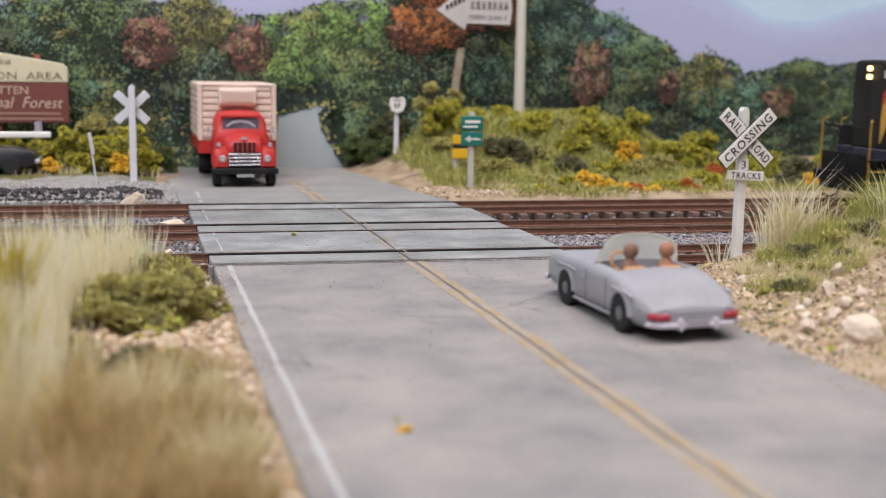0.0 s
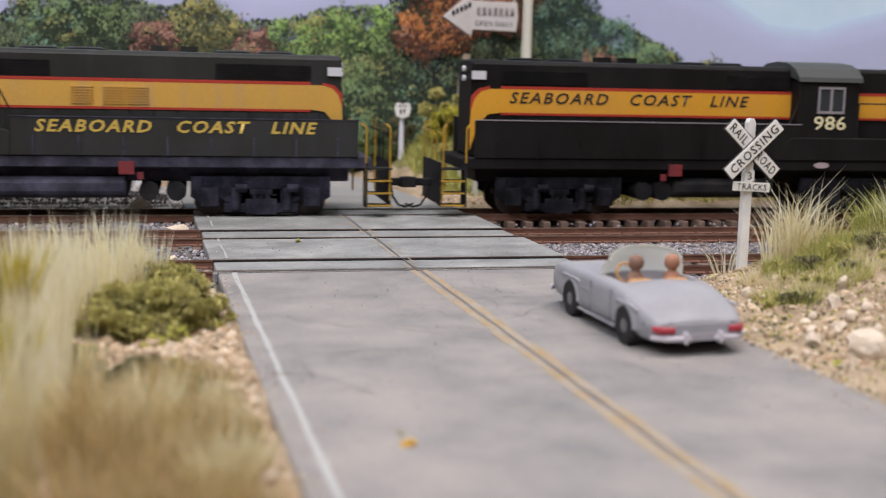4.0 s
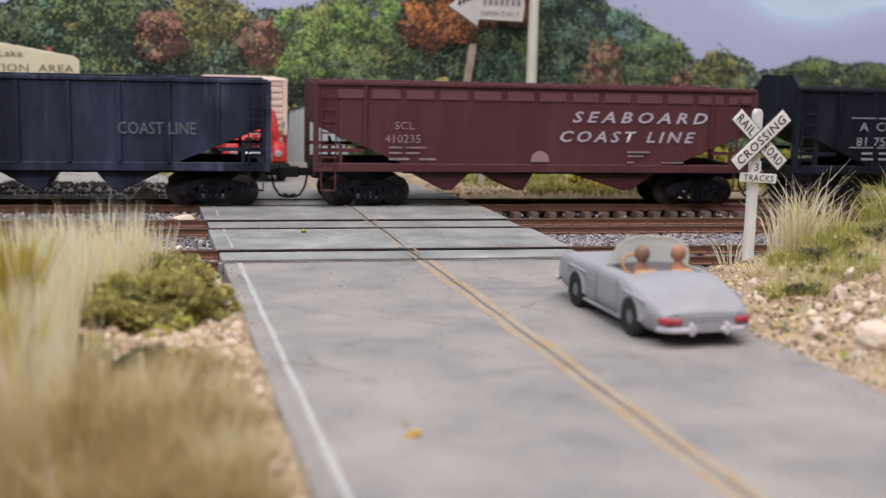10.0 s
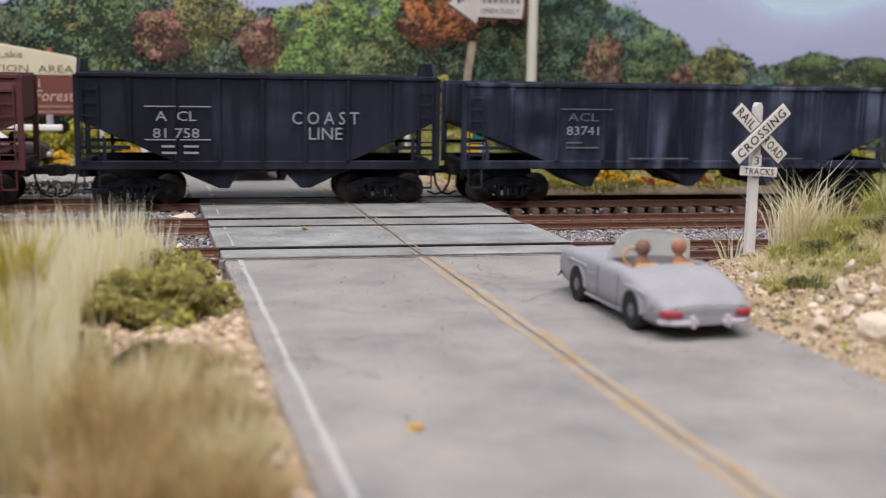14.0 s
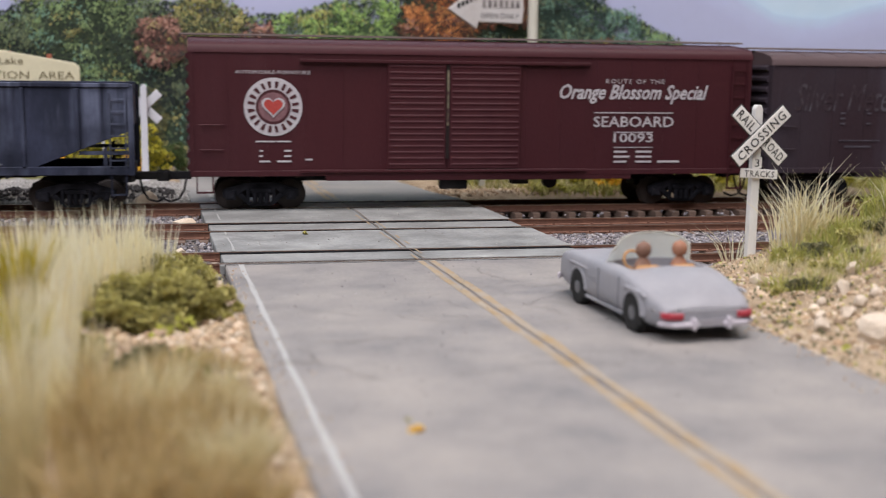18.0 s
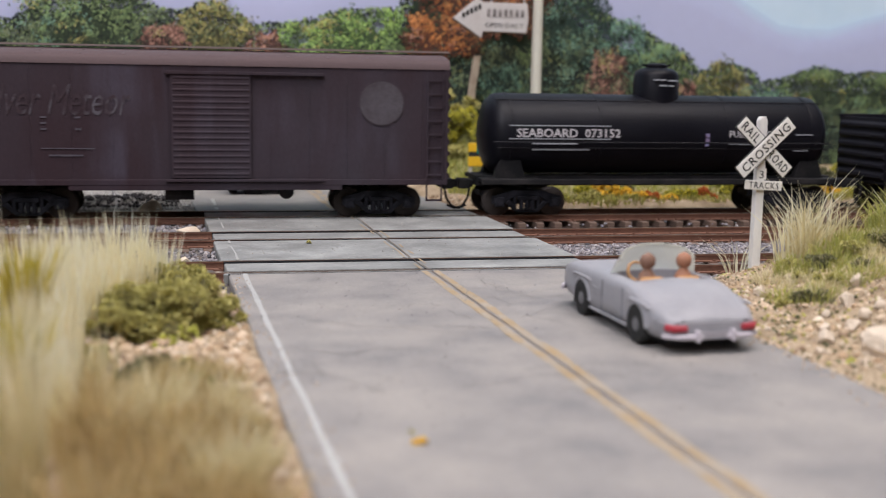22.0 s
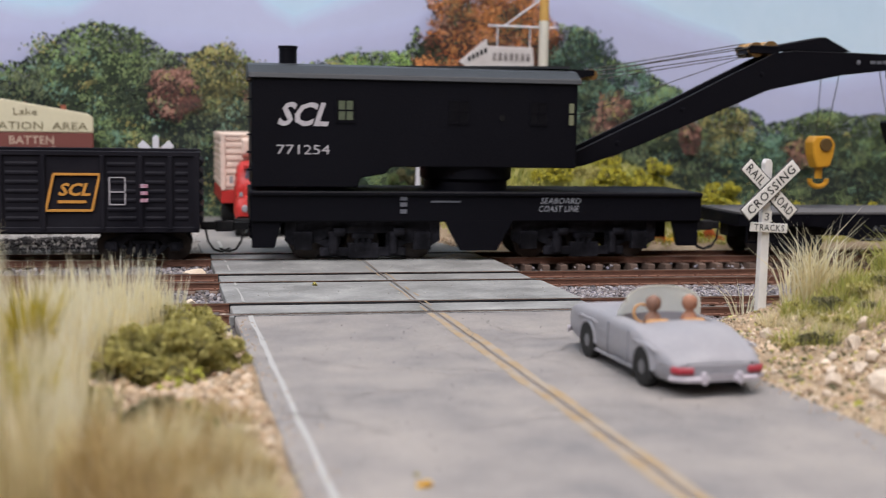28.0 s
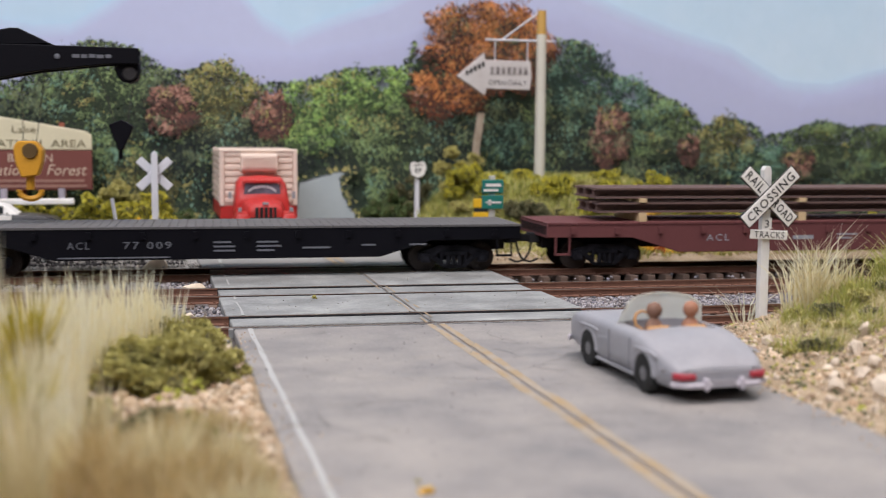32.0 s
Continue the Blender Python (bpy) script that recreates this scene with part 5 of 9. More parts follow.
    for y0 in (-1.51, 1.41):
        part("side_skirt", Kit().prism([(q0, 1.75), (q0, 2.36), (q0 + 0.12, 2.46), (q1 - 0.12, 2.46), (q1, 2.36), (q1, 1.75)], y0, y0 + 0.1), body, L, "side skirt below the cab", bevel=0.02)
    rail = Kit()
    z = 3.55
    a, b = seg(hood_a + 0.2, cab_a)
    rail.tube((a, -1.42, z), (b, -1.42, z), 0.025, 6)
    n = 3
    for i in range(n):
        rail.tube((a + (b - a) * i / (n - 1), -1.42, 2.4), (a + (b - a) * i / (n - 1), -1.42, z), 0.022, 6)
    part("side_handrail", rail, UNDER, L, "dark handrail")
    rail = Kit()
    if lead_cab:
        rail.tube((X(cab_b), -1.42, z), (X(cab_b + 0.95), -1.42, z), 0.025, 6)
        rail.tube((X(cab_b + 0.95), -1.42, z), (X(cab_b + 1.3), -1.44, 2.8), 0.025, 6)
        rail.tube((X(cab_b + 0.95), -1.42, 2.4), (X(cab_b + 0.95), -1.42, z), 0.022, 6)
    else:
        rail.tube((X(cab_b), -1.42, z), (X(cab_b + 0.3), -1.44, 2.86), 0.025, 6)
    part("side_handrail", rail, UNDER, L, "dark handrail")
    x = cab_b + 0.4
    while x < hood_b - 0.5:
        s0, s1 = seg(x, x + 0.62)
        part("hood_door", Kit().box(s0 + 0.03, s1 - 0.03, -0.91, -0.885, 2.0, 2.98), body, L, "flat hood door")
        x += 0.66
    for a, b in ((cab_b + 0.2, cab_b + 2.2), (hood_b - 3.6, hood_b - 0.9)):
        s0, s1 = seg(a, b)
        gr = Kit()
        for i in range(7):
            gr.box(s0, s1, -0.93, -0.86, 3.95 + i * 0.06, 3.975 + i * 0.06)
        part("radiator_grille", gr, UNDER, L, "dark louvred grille")
    fans = Kit()
    for d in (0.18, 0.30, 0.70, 0.82):
        fans.join(Kit().lathe([(0.1, 4.60), (0.52, 4.60), (0.52, 4.68), (0.45, 4.72), (0.1, 4.72)], 18).moved(X(cab_b + d * (hood_b - cab_b)), 0, 0))
    for d in (0.5, 0.58):
        c = X(cab_b + d * (hood_b - cab_b))
        fans.box(c - 0.25, c + 0.25, -0.2, 0.2, 4.55, 4.80)
    part("roof_fan", fans, body, L, "roof fans and exhaust stacks", smooth=True)
    if lead_cab:
        lv = Kit()
        for a in (9.7, 10.55, 11.2):
            s0, s1 = seg(a - 1.5, a - 1.5 + 0.6)
            for i in range(7):
                lv.box(s0, s1, -0.945, -0.90, 3.16 + i * 0.075, 3.19 + i * 0.075)
        part("louvre", lv, gold, L, "gold louvred door")
    # tanks
    tk = Kit().prism([(-1.2, 0.55), (-1.35, 0.7), (-1.35, 1.02), (-1.2, 1.15), (1.2, 1.15), (1.35, 1.02), (1.35, 0.7), (1.2, 0.55)], *seg(total / 2 - (2.5 if lead_cab else 2.19), total / 2 + (1.1 if lead_cab else 1.18)), "x")
    part("fuel_tank", tk, LOCO_SILL if lead_cab else UNDER, L, "fuel tank", bevel=0.05)
    air = Kit()
    for i in range(2):
        c = total / 2 + (1.7 + i * 0.75 if lead_cab else 1.5 + i * 0.62)
        air.tube((X(c), -1.3, 0.75), (X(c), 1.3, 0.75), 0.28, 14)
    part("air_tank", air, UNDER, L)
    red = total / 2 + (0.9 if lead_cab else 1.0)
    part("filler_cap", Kit().box(*seg(red, red + 0.42), -1.53, -1.42, 1.24, 1.60).box(*seg(red + 0.5, red + 0.66), -1.5, -1.42, 1.1, 1.3), FILLER_RED, L, "red fuel filler")
    oval = Kit().lathe([(0.02, 0), (0.12, 0), (0.12, 0.03), (0.02, 0.03)], 16, "y")
    oval.v = [(a * (1.7 if lead_cab else 2.2) + wx + 0.2 * f, b - 1.475, c * (0.6 if lead_cab else 0.8) + 1.60) for a, b, c in oval.v]
    part("builder_plate", oval, mat("pale_plate", (0.20, 0.12, 0.14) if lead_cab else (0.42, 0.33, 0.34), 0.5), L, "small oval plate")
    for c in (3.35, total - 3.75):
        truck(L, X(c), 2.75, FRAME_DUSTY if lead_cab else FRAME_BIG, WHEELSET_BIG, 0.48)
    lettering(number, wx, -1.445, 2.93, 1.16 if lead_cab else 1.12, 0.44, num_mat, L, bold=0.012)
    return L, X, total


L1, X1, T1 = engine(21.3, 38.45, "dark green diesel locomotive with gold band and lit headlights", True, "1045", True, GOLD_TEXT)
lettering("SEABOARD   COAST   LINE", X1(11.13), -1.515, 2.57, 7.68, 0.35, GOLD_TEXT, L1, shear=0.25, space=1.2, bold=0.028)
L2, X2, T2 = engine(40.05, 57.15, "black diesel locomotive with gold band and black lettering", False, "986", False, CREAM_TEXT)
lettering("SEABOARD   COAST   LINE", X2(11.05), -0.93, 3.53, 7.77, 0.34, BLACK_PAINT, L2, shear=0.25, space=1.2, bold=0.012)


def hopper(u0, u1, top, material, label, bays, peaked=False, ribs=9, group="hopper cars", shift=0.0):
    """An open hopper: sloping end sheets, posts, outside ribs and pointed discharge chutes."""
    C = rail_car("hopper_car", u0, u1, label, "freight car", group, shift)
    h = (u1 - u0) / 2
    cut = 2.55
    for s in (-1, 1):
        y0, y1 = (s * 1.50, s * 1.42) if s > 0 else (-1.50, -1.42)
        part("side_sheet", Kit().prism([(-h + 0.05, top), (h - 0.05, top), (h - 0.05, top - 1.25), (h - cut, 1.28), (-h + cut, 1.28), (-h + 0.05, top - 1.25)], min(y0, y1), max(y0, y1)), material, C, "steel side sheet", bevel=0.01)
        part("top_chord", Kit().box(-h, h, s * 1.46 - 0.10, s * 1.46 + 0.10, top - 0.06, top + 0.06), material, C, bevel=0.02)
        part("side_sill", Kit().box(-h, h, s * 1.45 - 0.07, s * 1.45 + 0.07, 1.05, 1.30), material, C, bevel=0.02)
        for e in (-1, 1):
            part("corner_post", Kit().box(e * h - 0.08, e * h + 0.08, s * 1.45 - 0.08, s * 1.45 + 0.08, 1.05, top), material, C)
            k = Kit()
            k.prism([(e * (h - 0.75), 1.25), (e * (h - 0.65), 1.25), (e * (h - 0.65), top - 1.65), (e * (h - 0.75), top - 1.75)], s * 1.45 - 0.05, s * 1.45 + 0.05)
            k.box(min(e * h, e * (h - 1.4)), max(e * h, e * (h - 1.4)), s * 1.45 - 0.04, s * 1.45 + 0.04, 1.62, 1.72)
            part("end_brace", k, material, C)
    for i in range(ribs):
        x = -h + cut * 0.55 + (2 * h - cut * 1.1) * i / (ribs - 1)
        z0 = 1.3 if abs(x) < h - cut else 1.3 + (top - 1.25 - 1.28) * (abs(x) - h + cut) / cut
        part("side_rib", Kit().prism([(x - 0.05, z0), (x - 0.05, top - 0.08), (x + 0.05, top - 0.08), (x + 0.05, z0)], -1.575, -1.50), material, C, bevel=0.012)
    for e in (-1, 1):
        sl = Kit().prism([(e * (h - 0.05), top - 1.1), (e * (h - 0.05), top - 1.2), (e * (h - cut - 0.8), 0.95), (e * (h - cut - 0.8), 1.05)], -1.42, 1.42)
        sl.box(min(e * h, e * (h - 0.08)), max(e * h, e * (h - 0.08)), -1.42, 1.42, top - 1.15, top)
        part("slope_sheet", sl, material, C)
        part("end_sill", Kit().box(min(e * h, e * (h - 0.25)), max(e * h, e * (h - 0.25)), -1.4, 1.4, 0.85, 1.25).box(min(e * h, e * (h - 2.4)), max(e * h, e * (h - 2.4)), -0.3, 0.3, 0.75, 1.15), UNDER, C)
        if peaked:
            pk = Kit().prism([(-1.45, top), (-1.0, top + 0.42), (1.0, top + 0.42), (1.45, top)], min(e * h, e * (h - 0.1)), max(e * h, e * (h - 0.1)), "x")
            part("peaked_end", pk, material, C, "raised end plate")
        grab_ladder(C, e * (h - 0.35), 1.3, top - 0.2, 6, material, -1.52)
        coupler(C, e * h, e)
        part("step", Kit().box(e * (h - 0.35) - 0.22, e * (h - 0.35) - 0.18, -1.5, -1.45, 0.5, 1.05).box(e * (h - 0.35) + 0.18, e * (h - 0.35) + 0.22, -1.5, -1.45, 0.5, 1.05).box(e * (h - 0.35) - 0.22, e * (h - 0.35) + 0.22, -1.5, -1.42, 0.48, 0.53), material, C)
        truck(C, e * (h - 1.55))
    part("floor_plate", Kit().box(-h + cut, h - cut, -1.4, 1.4, 1.0, 1.1), UNDER, C)
    for a, apex, b in bays:
        k = Kit().prism([(a - u0 - h, 1.15), (b - u0 - h, 1.15), (apex - u0 - h + 0.14, 0.50), (apex - u0 - h - 0.14, 0.50)], -1.30, -0.15)
        k.prism([(a - u0 - h, 1.15), (b - u0 - h, 1.15), (apex - u0 - h + 0.14, 0.50), (apex - u0 - h - 0.14, 0.50)], 0.15, 1.30)
        part("hopper_chute", k, material, C, "pointed discharge chute", bevel=0.02)
    return C, -u0 - h


T = 3.58
H1, o = hopper(58.6, 72.05, T, HOPPER_BLUE, "weathered black open hopper car with faded lettering", ((61.5, 62.7, 63.2), (64.5, 65.8, 66.3), (67.2, 67.9, 69.4)))
lettering("A C L", 62.05 + o, -1.585, 2.62, 0.95, 0.24, DIM_TEXT, H1, space=1.2)
lettering("83753", 62.05 + o, -1.585, 2.18, 0.95, 0.26, DIM_TEXT, H1)
bars(62.05 + o, -1.585, 1.4, ((-0.5, 0.5, 0.98, 0.02), (-0.45, 0.0, 0.12, 0.05), (0.1, 0.5, 0.12, 0.05), (-0.45, 0.2, 0.27, 0.05), (-0.45, 0.5, 0.42, 0.05)), DIM_TEXT, H1)
lettering("COAST LINE", 69.0 + o, -1.585, 2.25, 2.1, 0.34, DIM_TEXT, H1)
H2, o = hopper(73.4, 86.87, T, HOPPER_RED, "oxide red open hopper car with white lettering", ((75.9, 77.3, 78.1), (78.2, 79.5, 80.0), (80.6, 82.9, 84.0)), ribs=2)
lettering("SEABOARD", 83.17 + o, -1.53, 2.72, 4.3, 0.34, HOPPER_TEXT, H2, shear=0.25, space=1.5, bold=0.02)
lettering("COAST LINE", 82.8 + o, -1.53, 2.14, 4.3, 0.34, HOPPER_TEXT, H2, shear=0.25, space=1.4, bold=0.02)
lettering("SCL", 75.95 + o, -1.53, 2.40, 0.58, 0.22, HOPPER_DIM, H2)
lettering("410235", 75.9 + o, -1.53, 2.02, 1.05, 0.24, HOPPER_DIM, H2)
bars(76.0 + o, -1.53, 1.4, ((-0.5, 0.1, 0.0, 0.06), (0.4, 0.9, 0.0, 0.06), (-0.5, -0.1, 0.18, 0.05), (0.0, 0.4, 0.18, 0.05), (-0.5, -0.1, 0.34, 0.05), (0.0, 0.6, 0.34, 0.05)), HOPPER_DIM, H2)
bars(83.0 + o, -1.53, 1.3, ((-0.2, 0.5, 0.36, 0.05), (-0.2, 0.3, 0.24, 0.05), (-0.2, 0.0, 0.05, 0.05), (0.9, 1.6, 0.05, 0.04)), HOPPER_DIM, H2)
PATCH = mat("lighter_red_panel", (0.13, 0.055, 0.06), 0.65)
for i in range(13):
    part("paint_patch", Kit().box(74.0 + o + i * 1.0, 74.0 + o + i * 1.0 + 0.8, -1.527, -1.50, 3.16, 3.42), PATCH, H2, "lighter red paint patch")
emb = Kit().lathe([(0.02, 0), (0.28, 0), (0.28, 0.02), (0.02, 0.02)], 20, "y")
emb.v = [(a + 80.05 + o, b - 1.535, max(c, -0.05) + 1.42) for a, b, c in emb.v]
part("emblem", emb, mat("dim_white_mark", (0.30, 0.20, 0.20), 0.7), H2, "small half-round emblem")
H3, o = hopper(88.46, 98.5, T + 0.08, HOPPER_BLACK, "black open hopper car with raised peaked ends", ((90.8, 92.4, 92.9), (93.9, 94.7, 96.2)), peaked=True, ribs=7, shift=-0.12)
lettering("A  CL", 91.1 + o, -1.585, 2.55, 1.1, 0.27, GREY_TEXT, H3)
lettering("81 758", 91.1 + o, -1.585, 2.08, 1.25, 0.27, GREY_TEXT, H3)
bars(91.1 + o, -1.585, 1.3, ((-0.85, 0.0, 1.5, 0.03), (0.1, 0.95, 1.5, 0.03), (-0.85, 0.0, 0.58, 0.03), (0.1, 0.95, 0.58, 0.03), (-0.4, -0.05, 0.38, 0.06), (0.2, 0.6, 0.38, 0.06), (-0.4, 0.0, 0.2, 0.06), (0.2, 0.6, 0.2, 0.06)), GREY_TEXT, H3)
lettering("COAST", 95.25 + o, -1.585, 2.52, 1.9, 0.36, GREY_TEXT, H3, space=1.5)
lettering("LINE", 95.25 + o, -1.585, 2.08, 0.95, 0.34, GREY_TEXT, H3)
H4, o = hopper(99.3, 113.5, T - 0.06, HOPPER_DUSTY, "weathered blue-black open hopper car with dim lettering", ((101.9, 103.2, 103.7), (105.5, 106.5, 107.3), (108.3, 109.0, 110.4)), shift=-0.1)
lettering("ACL", 102.9 + o, -1.585, 2.6, 0.95, 0.24, DIM_TEXT, H4)
lettering("83741", 102.9 + o, -1.585, 2.2, 1.0, 0.26, GREY_TEXT, H4)
bars(102.9 + o, -1.585, 1.4, ((-0.7, 0.9, 1.42, 0.03), (-0.5, 0.0, 0.42, 0.05), (-0.5, 0.5, 0.27, 0.05), (1.5, 3.4, -0.05, 0.04), (5.5, 7.2, -0.05, 0.04)), DIM_TEXT, H4)


RUN_BOARD = mat("weathered_running_board", (0.20, 0.155, 0.145), 0.8, var=0.2, scale=4)


def boxcar(u0, u1, top, material, roof_mat, label, doors, rails, ladder_ends, shift=0.0):
    """A steel boxcar: smooth side sheets with rivet seams, corrugated doors, ribbed ends, roof with running board."""
    C = rail_car("boxcar", u0, u1, label, "freight car", "boxcars", shift)
    h = (u1 - u0) / 2
    o = -u0 - h
    part("body", Kit().box(-h, h, -1.5, 1.5, 1.02, top - 0.35), material, C, "steel box body", bevel=0.03)
    ro = [(-1.53, top - 0.40), (-1.51, top - 0.25), (-1.40, top - 0.13), (-0.9, top - 0.03), (0, top + 0.05), (0.9, top - 0.03), (1.40, top - 0.13), (1.51, top - 0.25), (1.53, top - 0.40)]
    part("roof", Kit().prism(ro, -h - 0.03, h + 0.03, "x"), roof_mat, C, "rounded steel roof", smooth=True)
    ribs = Kit()
    for i in range(int(2 * h / 1.1) + 1):
        x = -h + 0.1 + i * (2 * h - 0.2) / int(2 * h / 1.1)
        ribs.prism([(y, z + 0.012) for y, z in ro[2:7]] + [(y, z - 0.02) for y, z in reversed(ro[2:7])], x - 0.03, x + 0.03, "x")
    part("roof_rib", ribs, roof_mat, C)
    rb = Kit()
    for y in (-0.32, -0.1, 0.12):
        rb.box(-h - 0.25, h + 0.25, y, y + 0.2, top + 0.10, top + 0.15)
    part("running_board", rb, RUN_BOARD, C, "roof running board")
    seams = Kit()
    x = -h + 1.05
    while x < h - 0.5:
        if not any(a + o - 0.1 < x < b + o + 0.1 for a, b in doors):
            seams.box(x - 0.012, x + 0.012, -1.512, -1.5, 1.1, top - 0.4)
        x += 1.08
    part("panel_seam", seams, material, C, "riveted panel seams")
    part("side_sill", Kit().box(-h, h, -1.53, -1.45, 1.0, 1.16).box(-h * 0.55, h * 0.55, -1.52, -1.45, 0.86, 1.02), material, C, bevel=0.01)
    for e in (-1, 1):
        wall = part("end_wall", Kit().box(min(e * h, e * (h + 0.02)), max(e * h, e * (h + 0.02)), -1.42, 1.42, 1.08, top - 0.4), material, C, "corrugated end wall")
        for i in range(10):
            z = 1.25 + i * (top - 1.75) / 9
            part("end_rib", Kit().prism([(e * h, z - 0.13), (e * (h + 0.10), z - 0.04), (e * (h + 0.10), z + 0.04), (e * h, z + 0.13)], -1.35, 1.35), material, wall)
        coupler(C, e * h, e)
        truck(C, e * (h - 1.95))
        if e in ladder_ends:
            grab_ladder(C, e * (h - 0.38), 1.1, top - 0.5, 8, material, -1.5, 0.46)
        else:
            for z in (1.75, 2.45):
                part("grab_iron", Kit().tube((e * (h - 0.9), -1.56, z), (e * (h - 0.25), -1.56, z), 0.02, 6), material, C)
        part("step", Kit().box(e * (h - 0.38) - 0.24, e * (h - 0.38) - 0.20, -1.5, -1.45, 0.55, 1.05).box(e * (h - 0.38) + 0.20, e * (h - 0.38) + 0.24, -1.5, -1.45, 0.55, 1.05).box(e * (h - 0.38) - 0.24, e * (h - 0.38) + 0.24, -1.5, -1.42, 0.52, 0.57), material, C)
        part("end_rib_edge", Kit().box(min(e * h, e * (h - 0.09)), max(e * h, e * (h - 0.09)), -1.535, -1.5, 1.05, top - 0.4), material, C)
    for a, b in doors:
        d = part("door", Kit().box(a + o, b + o, -1.585, -1.5, 1.2, top - 0.62), material, C, "sliding steel door", bevel=0.015)
        cr = Kit()
        n = 17
        for i in range(n):
            z = 1.32 + (top - 2.05) * i / (n - 1)
            cr.prism([(-1.585, z - 0.045), (-1.600, z - 0.015), (-1.600, z + 0.015), (-1.585, z + 0.045)], a + o + 0.07, b + o - 0.07, "x")
        part("door_corrugation", cr, material, d)
    for a, b in rails:
        part("door_track", Kit().box(a + o, b + o, -1.63, -1.5, top - 0.64, top - 0.55).box(a + o, b + o, -1.60, -1.5, 1.10, 1.18), material, C, "door track", bevel=0.01)
    ub = Kit().tube((-1.2, -1.1, 0.75), (-0.4, -1.1, 0.75), 0.2, 12)
    ub.box(-h + 2.5, h - 2.5, -0.25, 0.25, 0.75, 1.05).box(1.0, 1.5, -1.2, -0.8, 0.7, 1.0).tube((2.2, -1.15, 0.78), (2.2, -0.9, 0.78), 0.22, 12)
    part("brake_gear", ub, UNDER, C)
    return C, o


B1, o = boxcar(114.6, 131.4, 4.86, BOX_RED, BOX_RED, "oxide red double-door boxcar with white script and emblem", ((120.15, 121.86), (121.98, 124.1)), ((117.65, 121.9), (121.9, 126.2)), (1,), 0.4)
part("door_gap", Kit().box(121.87 + o, 121.97 + o, -1.59, -1.5, 1.5, 4.2), mat("dark_door_gap", (0.012, 0.006, 0.006), 0.8), B1, "dark gap between the doors")
part("door_edge", Kit().box(121.89 + o, 121.945 + o, -1.605, -1.59, 2.45, 4.05), mat("pale_door_edge", (0.36, 0.34, 0.22), 0.6, var=0.5, scale=9, other=(0.05, 0.02, 0.02), mix=0.9), B1, "pale chipped door edge")


def disc(parent, name, x, y, z, r, material, label="", r_in=0.0):
    k = Kit().lathe([(max(0.01, r_in), 0), (r, 0), (r, 0.015), (max(0.01, r_in), 0.015)], 40, "y")
    part(name, k.moved(x, y, z), material, parent, label)


ex = 116.9 + o
disc(B1, "round_emblem", ex, -1.52, 2.96, 0.82, WHITE_TEXT, "white round railway emblem")
MAROON = mat("emblem_maroon", (0.060, 0.014, 0.018), 0.6, var=0.2, scale=10)
for i in range(20):
    a = i * math.pi / 10 + 0.16
    ca, sa = math.cos(a), math.sin(a)
    quad = [(-0.035, 0.53), (0.035, 0.53), (0.055, 0.72), (-0.055, 0.72)] if i % 3 else [(-0.055, 0.53), (0.02, 0.53), (0.03, 0.72), (-0.055, 0.72)]
    part("emblem_mark", Kit().prism([(ex + ca * r - sa * w, 2.96 + sa * r + ca * w) for w, r in quad], -1.530, -1.524), MAROON, B1)
disc(B1, "emblem_ring", ex, -1.526, 2.96, 0.49, MAROON, "dark inner ring", 0.45)
disc(B1, "emblem_centre", ex, -1.528, 2.96, 0.41, mat("centre_print", (0.20, 0.10, 0.11), 0.6, var=0.3, scale=14), "dull red centre")
heart = [(0.33 * math.sin(t) ** 3, 0.020 * (13 * math.cos(t) - 5 * math.cos(2 * t) - 2 * math.cos(3 * t) - math.cos(4 * t))) for t in (2 * math.pi * i / 28 for i in range(28))]
part("emblem_heart_edge", Kit().prism([(ex + a, 2.98 + b) for a, b in heart], -1.55, -1.545), WHITE_TEXT, B1, "white edge of the heart shape")
part("emblem_heart", Kit().prism([(ex + a * 0.80, 2.98 + b * 0.80) for a, b in heart], -1.556, -1.55), EMBLEM_RED, B1, "red heart shape")
bars(ex, -1.52, 1.35, ((-0.5, 0.05, 0.62, 0.04), (0.1, 0.5, 0.62, 0.04), (-0.4, -0.3, 0.35, 0.05), (0.3, 0.5, 0.35, 0.05), (-0.4, -0.3, 0.2, 0.05), (0.3, 0.5, 0.2, 0.05), (-0.4, -0.1, 0.05, 0.05), (0.1, 0.5, 0.05, 0.05), (0.9, 1.1, 0.1, 0.05)), WHITE_TEXT, B1)
lettering("AUTOMOBILE-FURNITURE", 116.9 + o, -1.52, 3.93, 2.1, 0.10, WHITE_TEXT, B1)
lettering("ROUTE OF THE", 127.66 + o, -1.52, 3.78, 1.85, 0.13, WHITE_TEXT, B1, space=1.3)
lettering("Orange Blossom Special", 127.66 + o, -1.52, 3.40, 4.7, 0.58, WHITE_TEXT, B1, shear=0.35, bold=0.022)
lettering("SEABOARD", 127.66 + o, -1.52, 2.58, 2.55, 0.32, WHITE_TEXT, B1, bold=0.01)
lettering("10093", 127.66 + o, -1.52, 2.10, 1.25, 0.28, WHITE_TEXT, B1, bold=0.01)
bars(127.66 + o, -1.52, 1.35, ((-1.25, 1.25, 1.48, 0.03), (-0.62, 0.62, 0.90, 0.025), (-0.6, -0.2, 0.3, 0.06), (0.1, 0.6, 0.3, 0.06), (-0.6, -0.1, 0.15, 0.06), (0.1, 0.6, 0.15, 0.06), (-0.6, -0.2, 0.0, 0.06), (0.1, 0.6, 0.0, 0.06), (0.8, 1.5, 0.0, 0.06), (-0.62, 0.62, 0.45, 0.02)), WHITE_TEXT, B1)
